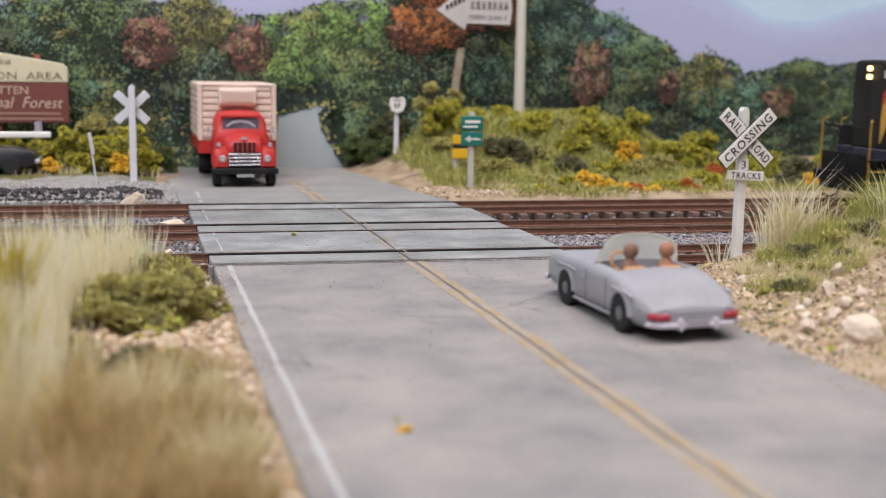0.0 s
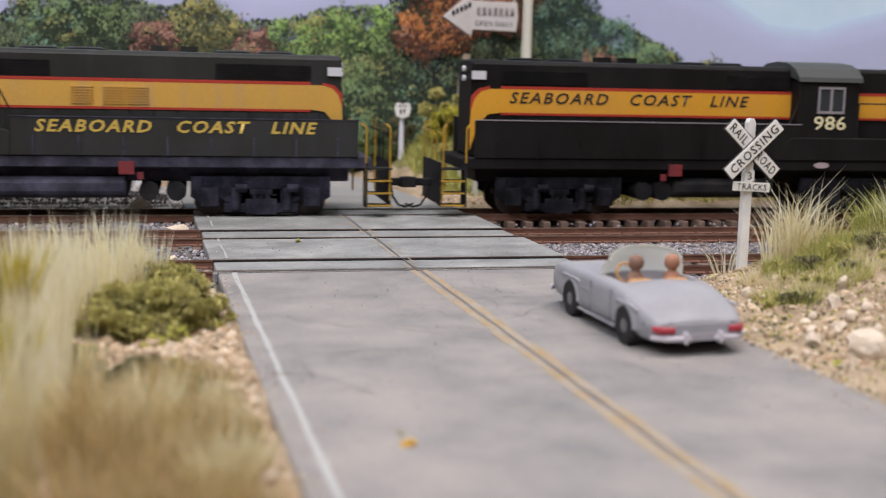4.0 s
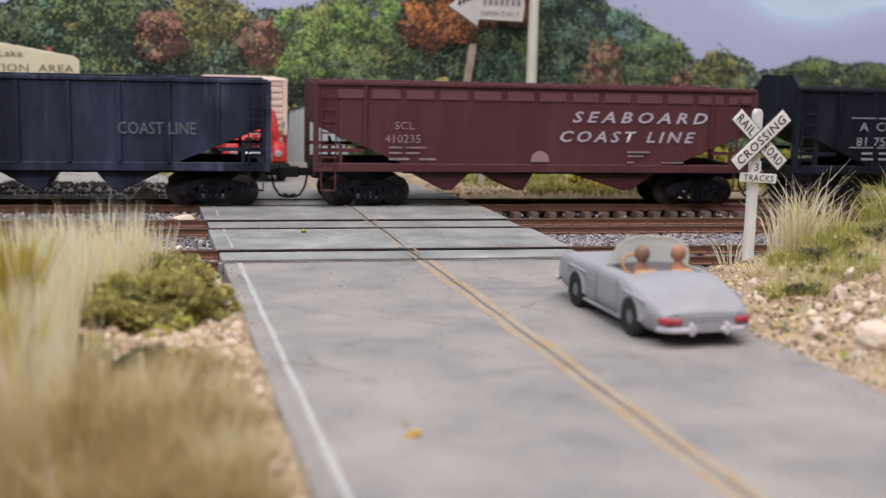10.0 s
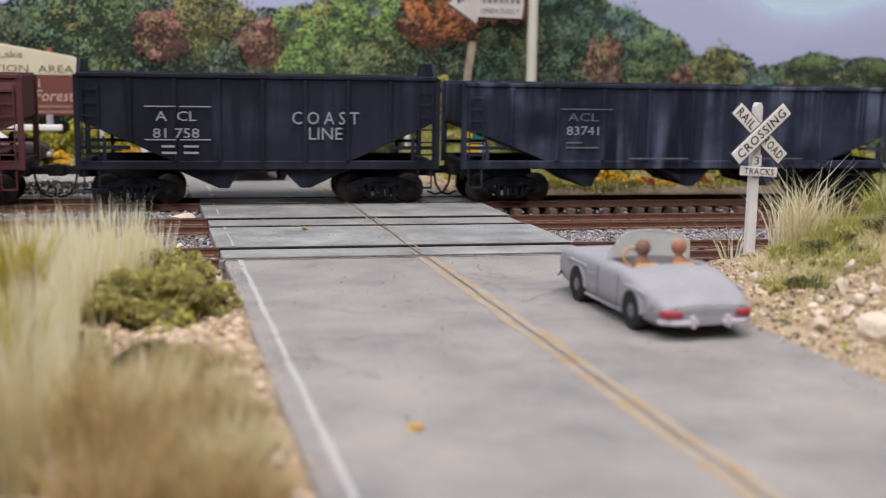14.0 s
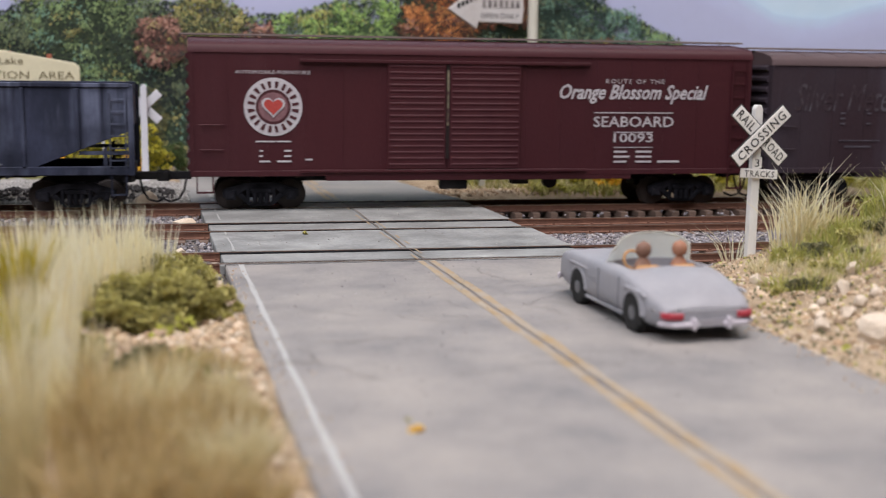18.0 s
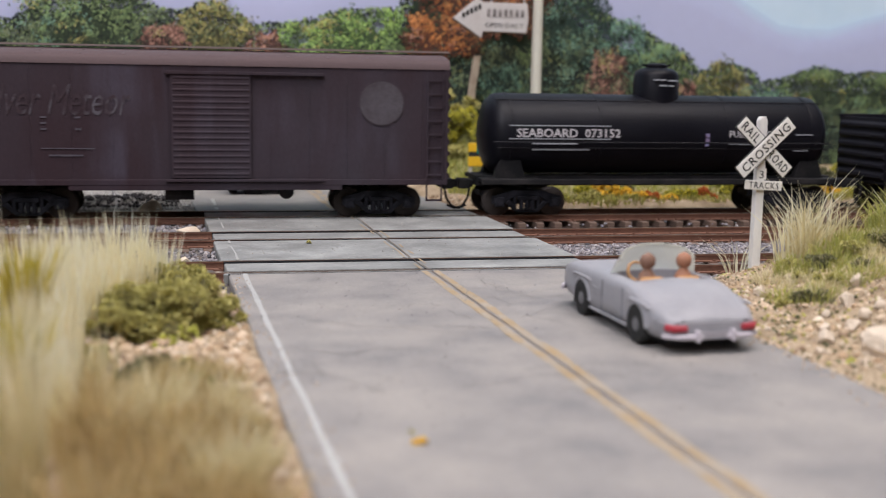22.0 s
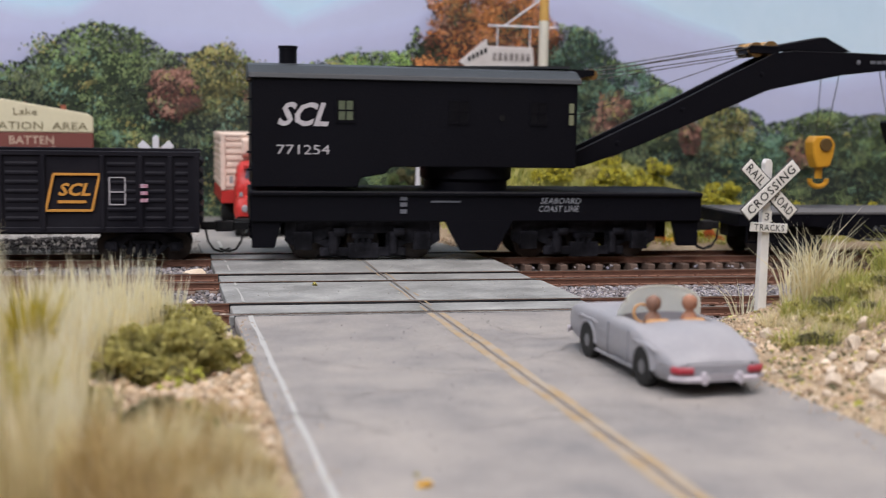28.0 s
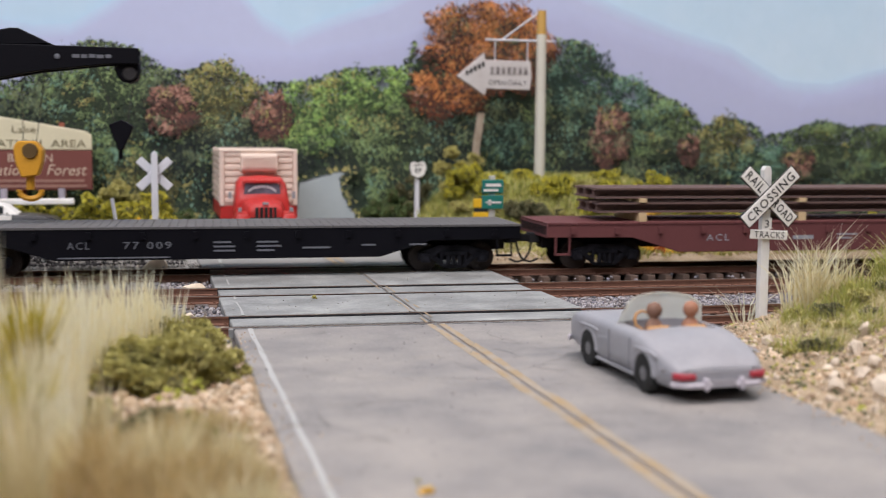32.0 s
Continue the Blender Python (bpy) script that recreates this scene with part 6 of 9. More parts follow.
B2, o = boxcar(132.5, 146.2, 4.72, BOX_GREY, BOX_ROOF, "sooty brown single-door boxcar with ghostly faded lettering", ((138.35, 140.55),), ((138.2, 142.6),), (1,))
lettering("Silver Meteor", 135.3 + o, -1.52, 3.35, 4.0, 0.85, mat("ghost_script", (0.125, 0.118, 0.142), 0.8, var=0.4, scale=4, other=(0.036, 0.022, 0.028), mix=0.9), B2, shear=0.35)
disc(B2, "round_emblem", 144.25 + o, -1.52, 3.35, 0.66, mat("ghost_disc", (0.036, 0.026, 0.033), 0.8, var=0.25, scale=4, other=(0.05, 0.04, 0.048), mix=0.5), "faded round emblem")
disc(B2, "emblem_ring", 144.25 + o, -1.53, 3.35, 0.62, mat("ghost_ring", (0.085, 0.075, 0.088), 0.8, var=0.4, scale=5, other=(0.04, 0.032, 0.038), mix=0.6), "", 0.57)
bars(135.6 + o, -1.52, 1.9, ((-0.70, -0.55, 0.62, 0.05), (-0.70, -0.55, 0.78, 0.05), (-0.70, -0.55, 0.94, 0.05), (0.2, 0.36, 0.62, 0.05), (0.2, 0.34, 0.94, 0.05), (-0.7, 0.7, 0.1, 0.03), (-0.5, 0.4, -0.1, 0.05)), mat("ghost_print", (0.075, 0.066, 0.082), 0.8, var=0.4, scale=8), B2)

# tank car
TK = rail_car("tank_car", 147.6, 159.3, "glossy black riveted tank car with white lettering", "freight car", "", -0.3)
o = -153.45
hx = 5.35
part("tank", Kit().lathe([(0.05, -hx - 0.26), (0.65, -hx - 0.20), (1.02, -hx - 0.06), (1.18, -hx + 0.1), (1.22, -hx + 0.25), (1.22, hx - 0.25), (1.18, hx - 0.1), (1.02, hx + 0.06), (0.65, hx + 0.20), (0.05, hx + 0.26)], 48, "x").moved(-0.05, 0, 2.45), TANK_BLACK, TK, "long cylindrical tank", smooth=True)
part("dome", Kit().lathe([(0.72, 3.4), (0.70, 4.28), (0.64, 4.40), (0.50, 4.48), (0.3, 4.52), (0.02, 4.54)], 32).moved(0.0, 0, 0), TANK_BLACK, TK, "riveted dome", smooth=True)
part("dome_hatch", Kit().lathe([(0.34, 4.48), (0.34, 4.60), (0.28, 4.64), (0.02, 4.66)], 20).box(-0.45, 0.45, -0.06, 0.06, 4.56, 4.62), TANK_BLACK, TK, "domed hatch")
for x in (-4.9, -2.1, 2.0, 4.8):
    bands_k = Kit().join(Kit().lathe([(1.22, x - 0.05), (1.235, x - 0.05), (1.235, x + 0.05), (1.22, x + 0.05)], 48, "x").moved(0, 0, 2.45))
    part("tank_band", bands_k, TANK_BLACK, TK, "riveted tank band")
seam_k = Kit()
for a in (-0.32, 1.0):
    seam_k.tube((-hx, -1.225 * math.cos(a), 2.45 + 1.225 * math.sin(a)), (hx, -1.225 * math.cos(a), 2.45 + 1.225 * math.sin(a)), 0.018, 6)
part("tank_seam", seam_k, TANK_BLACK, TK)
rail_k = Kit().tube((-5.5, -1.36, 2.25), (5.4, -1.36, 2.25), 0.022, 6)
for x in (-5.5, -2.8, 0, 2.7, 5.4):
    rail_k.tube((x, -1.36, 2.25), (x, -1.2, 2.25), 0.018, 6)
part("side_handrail", rail_k, TANK_BLACK, TK, "thin black handrail")
fr = Kit().box(-5.85, 5.85, -0.55, 0.55, 0.88, 1.18)
fr.box(-5.8, -4.0, -1.3, 1.3, 1.02, 1.14).box(4.0, 5.8, -1.3, 1.3, 1.02, 1.14).box(-5.85, 5.85, -1.36, -1.20, 0.98, 1.14)
for e in (-1, 1):
    for yy in (-0.8, 0.8):
        fr.prism([(e * 4.9 - 0.5, 1.1), (e * 4.9 + 0.5, 1.1), (e * 4.9 + 0.3, 1.75), (e * 4.9 - 0.3, 1.75)], yy - 0.15, yy + 0.15)
    coupler(TK, e * 5.85, e)
    truck(TK, e * 4.4)
part("underframe", fr, UNDER, TK, "steel underframe", bevel=0.015)
def tank_words(text, x, z, w, hgt, material, **kw):
    ob = lettering(text, x, 0, z, w, hgt, material, TK, **kw)
    for v in ob.data.vertices:
        dz = v.co.z / S - 2.45
        v.co.y = -math.sqrt(max(0.01, 1.24 ** 2 - dz * dz)) * S
    return ob


tank_words("SEABOARD  073152", 150.28 + o, 2.52, 3.25, 0.26, WHITE_TEXT, bold=0.015)
tank_words("FUEL OIL CAR", 156.35 + o, 2.52, 1.8, 0.20, WHITE_TEXT, bold=0.01)
k = Kit()
for a, b, z, t in ((-5.02, -1.85, 2.72, 0.03), (-5.02, -1.85, 2.33, 0.03), (-4.3, -2.9, 2.18, 0.05), (-4.3, -2.5, 2.0, 0.05), (2.0, 3.0, 2.2, 0.04), (4.2, 4.8, 2.5, 0.03), (4.2, 4.7, 2.0, 0.03)):
    y = -math.sqrt(1.245 ** 2 - (z - 2.45) ** 2)
    k.box(a, b, y, y + 0.03, z, z + t)
part("small_print", k, GREY_TEXT, TK)
k = Kit()
for z in (2.14, 2.28, 2.42):
    y = -math.sqrt(1.25 ** 2 - (z - 2.45) ** 2)
    k.box(1.22, 1.34, y, y + 0.03, z, z + 0.11)
part("label_strip", k, mat("tank_label", (0.24, 0.14, 0.20), 0.6, var=0.4, scale=20, other=(0.16, 0.18, 0.34), mix=0.6), TK, "small coloured label strip")
k = Kit()
for a, b, z in ((-0.35, 0.05, 4.12), (0.12, 0.42, 4.10), (-0.15, 0.1, 3.95), (0.15, 0.3, 3.94)):
    k.box(a, b, -0.725, -0.68, z, z + 0.045)
part("dome_print", k, GREY_TEXT, TK, "small print on the dome")

# gondola
G = rail_car("gondola_car", 160.8, 175.2, "black louvre-sided gondola car with an orange emblem", "freight car", "", -0.35)
o, h = -168.0, 7.2
GON = mat("gondola_black", (0.0058, 0.0056, 0.0092), 0.6, var=0.2, scale=1.0, other=(0.020, 0.019, 0.024), mix=0.3, streak=0.5, spec=0.1)
for s in (-1, 1):
    part("side_wall", Kit().box(-h, h, s * 1.44 - 0.06, s * 1.44 + 0.06, 0.95, 3.05), GON, G, "steel side wall", bevel=0.01)
    part("top_chord", Kit().box(-h - 0.02, h + 0.02, s * 1.45 - 0.10, s * 1.45 + 0.10, 2.98, 3.12), GON, G, bevel=0.02)
    part("side_sill", Kit().box(-h, h, s * 1.45 - 0.09, s * 1.45 + 0.09, 0.86, 1.02), GON, G, bevel=0.02)
part("floor_plate", Kit().box(-h, h, -1.4, 1.4, 1.0, 1.1).box(-h + 0.3, h - 0.3, -0.3, 0.3, 0.7, 1.0), UNDER, G)
POSTS = (-7.08, -6.1, -5.15, -3.85, -2.70, -1.55, -0.40, 0.75, 1.90, 3.02, 4.58, 5.60, 6.40, 7.02)
for x0, x1 in zip(POSTS, POSTS[1:]):
    part("side_post", Kit().box(x0 - 0.06, x0 + 0.06, -1.58, -1.5, 0.95, 3.0), GON, G, bevel=0.01)
    if x0 in (-5.15, 3.02):
        continue
    lv = Kit()
    for j in range(7):
        z = 1.25 + j * 0.25
        lv.prism([(-1.50, z - 0.07), (-1.528, z - 0.02), (-1.528, z + 0.02), (-1.50, z + 0.07)], x0 + 0.14, x1 - 0.14, "x")
    part("louvre_panel", lv, GON, G, "pressed side ribs")
part("side_post", Kit().box(h - 0.16, h, -1.60, -1.5, 0.95, 3.0), GON, G)
for e in (-1, 1):
    ew = part("end_wall", Kit().box(min(e * h, e * (h - 0.1)), max(e * h, e * (h - 0.1)), -1.4, 1.4, 0.95, 3.05), GON, G, "corrugated end wall")
    for i in range(6):
        z = 1.2 + i * 0.32
        part("end_rib", Kit().prism([(e * h, z - 0.13), (e * (h + 0.1), z - 0.04), (e * (h + 0.1), z + 0.04), (e * h, z + 0.13)], -1.35, 1.35), GON, ew)
    coupler(G, e * h, e)
    truck(G, e * (h - 1.55))
lettering("SCL", 163.5 + o, -1.53, 2.34, 0.72, 0.24, ORANGE_MARK, G, bold=0.01)
lettering("748803", 163.5 + o, -1.53, 2.05, 0.95, 0.20, ORANGE_MARK, G)
bars(163.5 + o, -1.53, 1.4, ((-0.6, -0.1, 0.30, 0.06), (0.1, 0.7, 0.30, 0.06), (-0.6, -0.1, 0.12, 0.06), (0.1, 0.6, 0.12, 0.06)), mat("dim_orange_print", (0.30, 0.16, 0.06), 0.6), G)
lx, lz = 171.8 + o, 1.98
k = Kit()
outer = [(-0.72, -0.5), (0.50, -0.5), (0.72, 0.5), (-0.50, 0.5)]
for p, q in zip(outer, outer[1:] + outer[:1]):
    k.tube((lx + p[0], -1.53, lz + p[1]), (lx + q[0], -1.53, lz + q[1]), 0.045, 4)
k.box(lx - 0.4, lx + 0.35, -1.54, -1.52, lz - 0.3, lz - 0.22)
part("slanted_emblem", k, ORANGE_MARK, G, "slanted orange emblem frame")
lettering("SCL", lx + 0.04, -1.535, lz + 0.08, 0.85, 0.36, ORANGE_MARK, G, shear=0.3, bold=0.03)
k = Kit()
for a, b, z0, z1 in ((-0.25, 0.2, 0.4, 0.43), (-0.25, 0.2, 0.0, 0.03), (-0.25, 0.2, -0.35, -0.32), (-0.25, -0.22, -0.35, 0.43), (0.17, 0.2, -0.35, 0.43)):
    k.box(173.0 + o + a, 173.0 + o + b, -1.535, -1.52, 1.98 + z0, 1.98 + z1)
part("data_box", k, WHITE_TEXT, G, "white outlined data box")
k = Kit()
for i in range(3):
    k.box(173.6 + o, 173.8 + o, -1.615, -1.6, 1.72 + i * 0.2, 1.82 + i * 0.2)
part("label_strip", k, mat("red_blue_label", (0.45, 0.15, 0.2), 0.6, var=0.4, scale=20, other=(0.5, 0.5, 0.6), mix=0.5), G, "small coloured label strip")

# wrecking crane
CR = rail_car("wrecking_crane", 176.7, 190.35, "black railway wrecking crane with a long bent boom", "crane car", "", -0.45)
o, h = -183.525, 6.825
part("chassis", Kit().box(-h, h, -1.5, 1.5, 1.15, 2.0).box(-h, h, -1.58, 1.58, 1.9, 2.04), CRANE_BLACK, CR, "heavy flat chassis", bevel=0.04)
for e in (-1, 1):
    for y0 in (-1.4, 1.2):
        part("outrigger_box", Kit().prism([(e * (h - 0.05), 1.2), (e * (h - 0.9), 1.2), (e * (h - 0.7), 0.4), (e * (h - 0.05), 0.4)], y0, y0 + 0.2), CRANE_BLACK, CR, bevel=0.02)
part("outrigger_box", Kit().prism([(-1.2, 1.2), (0.9, 1.2), (0.4, 0.3), (-0.7, 0.3)], -1.5, -1.3), CRANE_BLACK, CR, bevel=0.02)
for c in (-3.55, 3.2):
    truck(CR, c, 3.2, FRAME_LONG, WHEELSET_BIG, 0.48, middle=True)
for e in (-1, 1):
    coupler(CR, e * h, e)
cab = [(176.75 + o, 2.15), (179.75 + o, 2.15), (179.85 + o, 2.42), (180.55 + o, 2.55), (180.75 + o, 2.75), (186.3 + o, 2.75), (186.3 + o, 5.30), (176.75 + o, 5.30)]
part("machinery_house", Kit().prism(cab, -1.48, 1.48), CRANE_BLACK, CR, "black machinery house", bevel=0.03)
ro = [(-1.56, 5.22), (-1.50, 5.36), (-1.0, 5.60), (-0.4, 5.68), (0.4, 5.68), (1.0, 5.60), (1.50, 5.36), (1.56, 5.22)]
part("house_roof", Kit().prism(ro, 176.65 + o, 186.4 + o, "x"), CRANE_ROOF, CR, "rounded grey-black roof", bevel=0.02)
part("roof_vent", Kit().prism([(181.3 + o, 5.62), (186.3 + o, 5.72), (186.3 + o, 5.80), (181.0 + o, 5.68)], -0.6, 0.6), CRANE_ROOF, CR)
part("chimney", Kit().lathe([(0.26, 5.5), (0.26, 6.12), (0.29, 6.12), (0.29, 6.2), (0.2, 6.2), (0.18, 5.9)], 24).moved(177.85 + o, 0, 0), CRANE_BLACK, CR, "short black chimney", smooth=True)
part("turntable", Kit().lathe([(1.28, 1.95), (1.28, 2.3), (1.4, 2.4), (1.4, 2.8)], 32).moved(183.25 + o, 0, 0), CRANE_BLACK, CR, "round turntable", smooth=True)
HOUSE_GLASS = mat("black_house_glass", (0.004, 0.004, 0.006), 0.35, spec=0.2)
for x, w in ((179.4, 0.50), (182.7, 0.56), (185.1, 0.46)):
    wn = part("window", Kit().box(x + o - w / 2, x + o + w / 2, -1.495, -1.47, 4.05, 4.65), HOUSE_GLASS, CR, "dark paned window")
    k = Kit()
    for a, b, z0, z1 in ((-w / 2 - 0.04, -w / 2, 4.0, 4.7), (w / 2, w / 2 + 0.04, 4.0, 4.7), (-w / 2, w / 2, 4.65, 4.7), (-w / 2, w / 2, 4.0, 4.05), (-w / 2, w / 2, 4.33, 4.37), (-0.02, 0.02, 4.05, 4.65)):
        k.box(x + o + a, x + o + b, -1.51, -1.48, z0, z1)
    part("window_frame", k, CRANE_BLACK, wn)
# light through the house is put into the colour of these panes
part("lit_slit", Kit().box(186.04 + o, 186.18 + o, -1.50, -1.47, 4.02, 4.32).box(186.04 + o, 186.18 + o, -1.50, -1.47, 4.38, 4.66), mat("lit_slit_paint", (0.20, 0.21, 0.13), 0.5, var=0.3, scale=5), CR, "panes beside the boom, coloured pale as if lit")
part("lit_pane", Kit().box(179.20 + o, 179.60 + o, -1.503, -1.49, 4.08, 4.62), mat("daylight_pane", (0.10, 0.12, 0.075), 0.4, var=0.4, scale=5), CR, "pane coloured pale for light seen through the house")
part("port_hole", Kit().lathe([(0.01, 0), (0.09, 0), (0.09, 0.03), (0.01, 0.03)], 14, "y").moved(184.0 + o, -1.5, 4.2), mat("hole_black", (0.004, 0.004, 0.004), 0.9), CR)
k = Kit()
for z in (2.6, 3.1, 3.6, 4.1, 4.6, 5.1):
    k.box(176.62 + o, 176.75 + o, -1.3, -1.0, z, z + 0.05)
part("grab_iron", k, CRANE_BLACK, CR)
lettering("SCL", 178.2 + o, -1.5, 4.22, 1.45, 0.68, WHITE_TEXT, CR, shear=0.35, bold=0.03)
lettering("771254", 178.2 + o, -1.5, 3.22, 1.5, 0.27, WHITE_TEXT, CR)
lettering("SEABOARD", 185.85 + o, -1.52, 1.78, 1.25, 0.18, GREY_TEXT, CR, shear=0.2)
lettering("COAST LINE", 185.8 + o, -1.52, 1.54, 1.25, 0.18, GREY_TEXT, CR, shear=0.2)
bars(181.1 + o, -1.52, 1.4, ((-0.1, 0.1, 0.0, 0.12), (-0.1, 0.1, 0.2, 0.12), (-0.1, 0.1, 0.38, 0.1), (0.8, 1.7, 0.32, 0.05), (-3.3, -3.1, 0.5, 0.05)), DIM_TEXT, CR)
prof = [(186.2, 2.70), (186.8, 2.78), (188.0, 3.18), (190.45, 4.20), (192.25, 4.97), (192.8, 5.20), (193.2, 5.30), (195.35, 5.74), (197.4, 5.98), (198.1, 5.98), (198.1, 6.42), (195.5, 6.46), (193.7, 6.47), (193.0, 6.38), (191.3, 5.54), (189.55, 4.65), (187.8, 3.81), (186.4, 3.14)]
k = Kit()
for a, z in ((187.2, 3.2), (189.0, 4.0), (191.0, 4.9), (193.5, 5.9), (196.0, 6.15)):
    k.box(a + o - 0.12, a + o + 0.12, -0.45, 0.45, z - 0.10, z + 0.10)
k.prism([(a + o, b + 0.05) for a, b in prof[0:9]] + [(a + o, b + 0.15) for a, b in reversed(prof[0:9])], -0.42, 0.42)
boom = part("boom", k, CRANE_BLACK, CR, "long bent black boom")
for s in (-0.56, 0.41):
    part("boom_plate", Kit().prism([(a + o, b) for a, b in prof], s, s + 0.15), CRANE_BLACK, boom, "tapered side plate", bevel=0.02)
for x, z in ((187.9, 3.5), (190.0, 4.55), (192.6, 5.7), (195.9, 6.15)):
    part("boom_rivet", Kit().lathe([(0.01, -0.03), (0.07, -0.02), (0.08, 0.0), (0.01, 0.0)], 10, "y").moved(x + o, -0.56, z), DIM_TEXT if x > 195 else CRANE_BLACK, boom)
bars(196.2 + o, -0.565, 6.12, ((0.1, 0.3, 0.0, 0.1), (0.34, 0.5, 0.0, 0.1), (0.55, 0.72, 0.01, 0.1), (0.76, 0.95, 0.0, 0.1), (1.0, 1.15, 0.01, 0.1)), DIM_TEXT, CR)
part("boom_strut", Kit().prism([(192.1 + o, 6.30), (192.2 + o, 6.52), (193.1 + o, 6.62), (194.65 + o, 6.93), (194.85 + o, 6.93), (195.75 + o, 6.50), (194.8 + o, 6.46), (193.6 + o, 6.48), (193.1 + o, 6.40)], -0.35, 0.35), CRANE_BLACK, boom, "peaked strut on the boom", bevel=0.03)
part("boom_tip", Kit().prism([(197.42 + o, 6.3), (198.1 + o, 6.3), (198.12 + o, 5.75), (198.05 + o, 5.55), (197.85 + o, 5.46), (197.65 + o, 5.48), (197.5 + o, 5.6), (197.42 + o, 5.8)], -0.38, 0.38), CRANE_BLACK, boom, "rounded boom tip", bevel=0.05)
part("tip_sheave", Kit().lathe([(0.02, -0.42), (0.17, -0.42), (0.20, -0.38), (0.02, -0.38)], 16, "y").moved(197.83 + o, 0, 5.72), mat("sheave_iron", (0.03, 0.028, 0.03), 0.4), boom, "iron tip sheave")
BRASS = mat("brass_sheave", (0.24, 0.14, 0.05), 0.4, 0.5)
for x, z, r in ((192.4, 6.47, 0.23), (192.9, 6.52, 0.23), (187.05, 5.56, 0.16), (186.7, 5.55, 0.15)):
    part("sheave", Kit().lathe([(0.05, -0.5), (r, -0.5), (r, -0.3), (r * 0.7, -0.25), (r * 0.7, -0.1), (r, -0.05), (r, 0.05), (r * 0.7, 0.1), (r * 0.7, 0.25), (r, 0.3), (r, 0.5), (0.05, 0.5)], 16, "y").moved(x + o, 0, z), BRASS, CR, "brassy cable sheave", smooth=True)
part("sheave_cover", Kit().box(192.15 + o, 193.15 + o, -0.56, 0.56, 6.46, 6.56).box(192.15 + o, 193.15 + o, -0.56, -0.5, 6.35, 6.6), CRANE_BLACK, CR, bevel=0.02)
part("sheave_bracket", Kit().prism([(186.2 + o, 5.35), (187.1 + o, 5.55), (187.1 + o, 5.7), (186.2 + o, 5.70)], -0.55, 0.55), CRANE_BLACK, CR)
for yy, za, zb in ((-0.45, 5.62, 6.55), (-0.2, 5.50, 6.38), (0.1, 5.6, 6.62), (0.4, 5.35, 6.3), (0.3, 5.7, 6.7)):
    part("boom_cable", Kit().tube((186.9 + o, yy, za), (192.4 + o, yy, zb), 0.016, 5), CABLE, CR, "thin boom cable")
part("boom_cable", Kit().tube((186.3 + o, -0.3, 4.2), (192.2 + o, -0.3, 6.3), 0.014, 5), CABLE, CR, "thin boom cable")
for a, b, z0, z1 in ((194.88, 194.85, 5.65, 3.7), (195.50, 195.2, 5.75, 3.7), (196.93, 197.4, 5.9, 4.25), (197.95, 197.7, 5.6, 4.25)):
    part("hook_cable", Kit().tube((a + o, -0.1, z0), (b + o, 0, z1), 0.014, 5), CABLE, CR, "thin hoist cable")
hx = 195.02
k = Kit().prism([(hx - 0.41 + o, 3.62), (hx - 0.28 + o, 3.80), (hx + 0.2 + o, 3.80), (hx + 0.40 + o, 3.55), (hx + 0.36 + o, 3.2), (hx + 0.24 + o, 2.82), (hx - 0.2 + o, 2.76), (hx - 0.36 + o, 3.2)], -0.28, 0.28)
hb = part("hook_block", k, HOOK_GOLD, CR, "yellow main hook block", bevel=0.04)
part("sheave_wheel", Kit().lathe([(0.10, -0.34), (0.20, -0.34), (0.22, -0.28), (0.10, -0.28)], 18, "y").moved(hx + 0.05 + o, 0, 3.52), mat("dark_sheave", (0.10, 0.06, 0.02), 0.5), hb, "dark sheave ring")
k = Kit().tube((hx + o, 0, 2.8), (hx + o, 0, 2.42), 0.12, 10)
pts = [(hx + o + 0.30 * math.cos(t), 0, 2.36 + 0.20 * math.sin(t)) for t in (math.radians(a) for a in range(165, 376, 21))]
for a, b in zip(pts, pts[1:]):
    k.tube(a, b, 0.085, 8)
part("hook", k, HOOK_GOLD, CR, "yellow double hook")
ax = 197.55
k = Kit().prism([(ax - 0.34 + o, 4.28), (ax + 0.02 + o, 4.42), (ax + 0.34 + o, 4.24), (ax + 0.26 + o, 4.0), (ax + 0.05 + o, 3.55), (ax - 0.09 + o, 3.55), (ax - 0.28 + o, 4.05)], -0.2, 0.2)
k.tube((ax - 0.02 + o, 0, 3.6), (ax - 0.04 + o, 0, 3.28), 0.07, 8)
part("auxiliary_hook", k, CRANE_BLACK, CR, "small black auxiliary hook block", bevel=0.03)


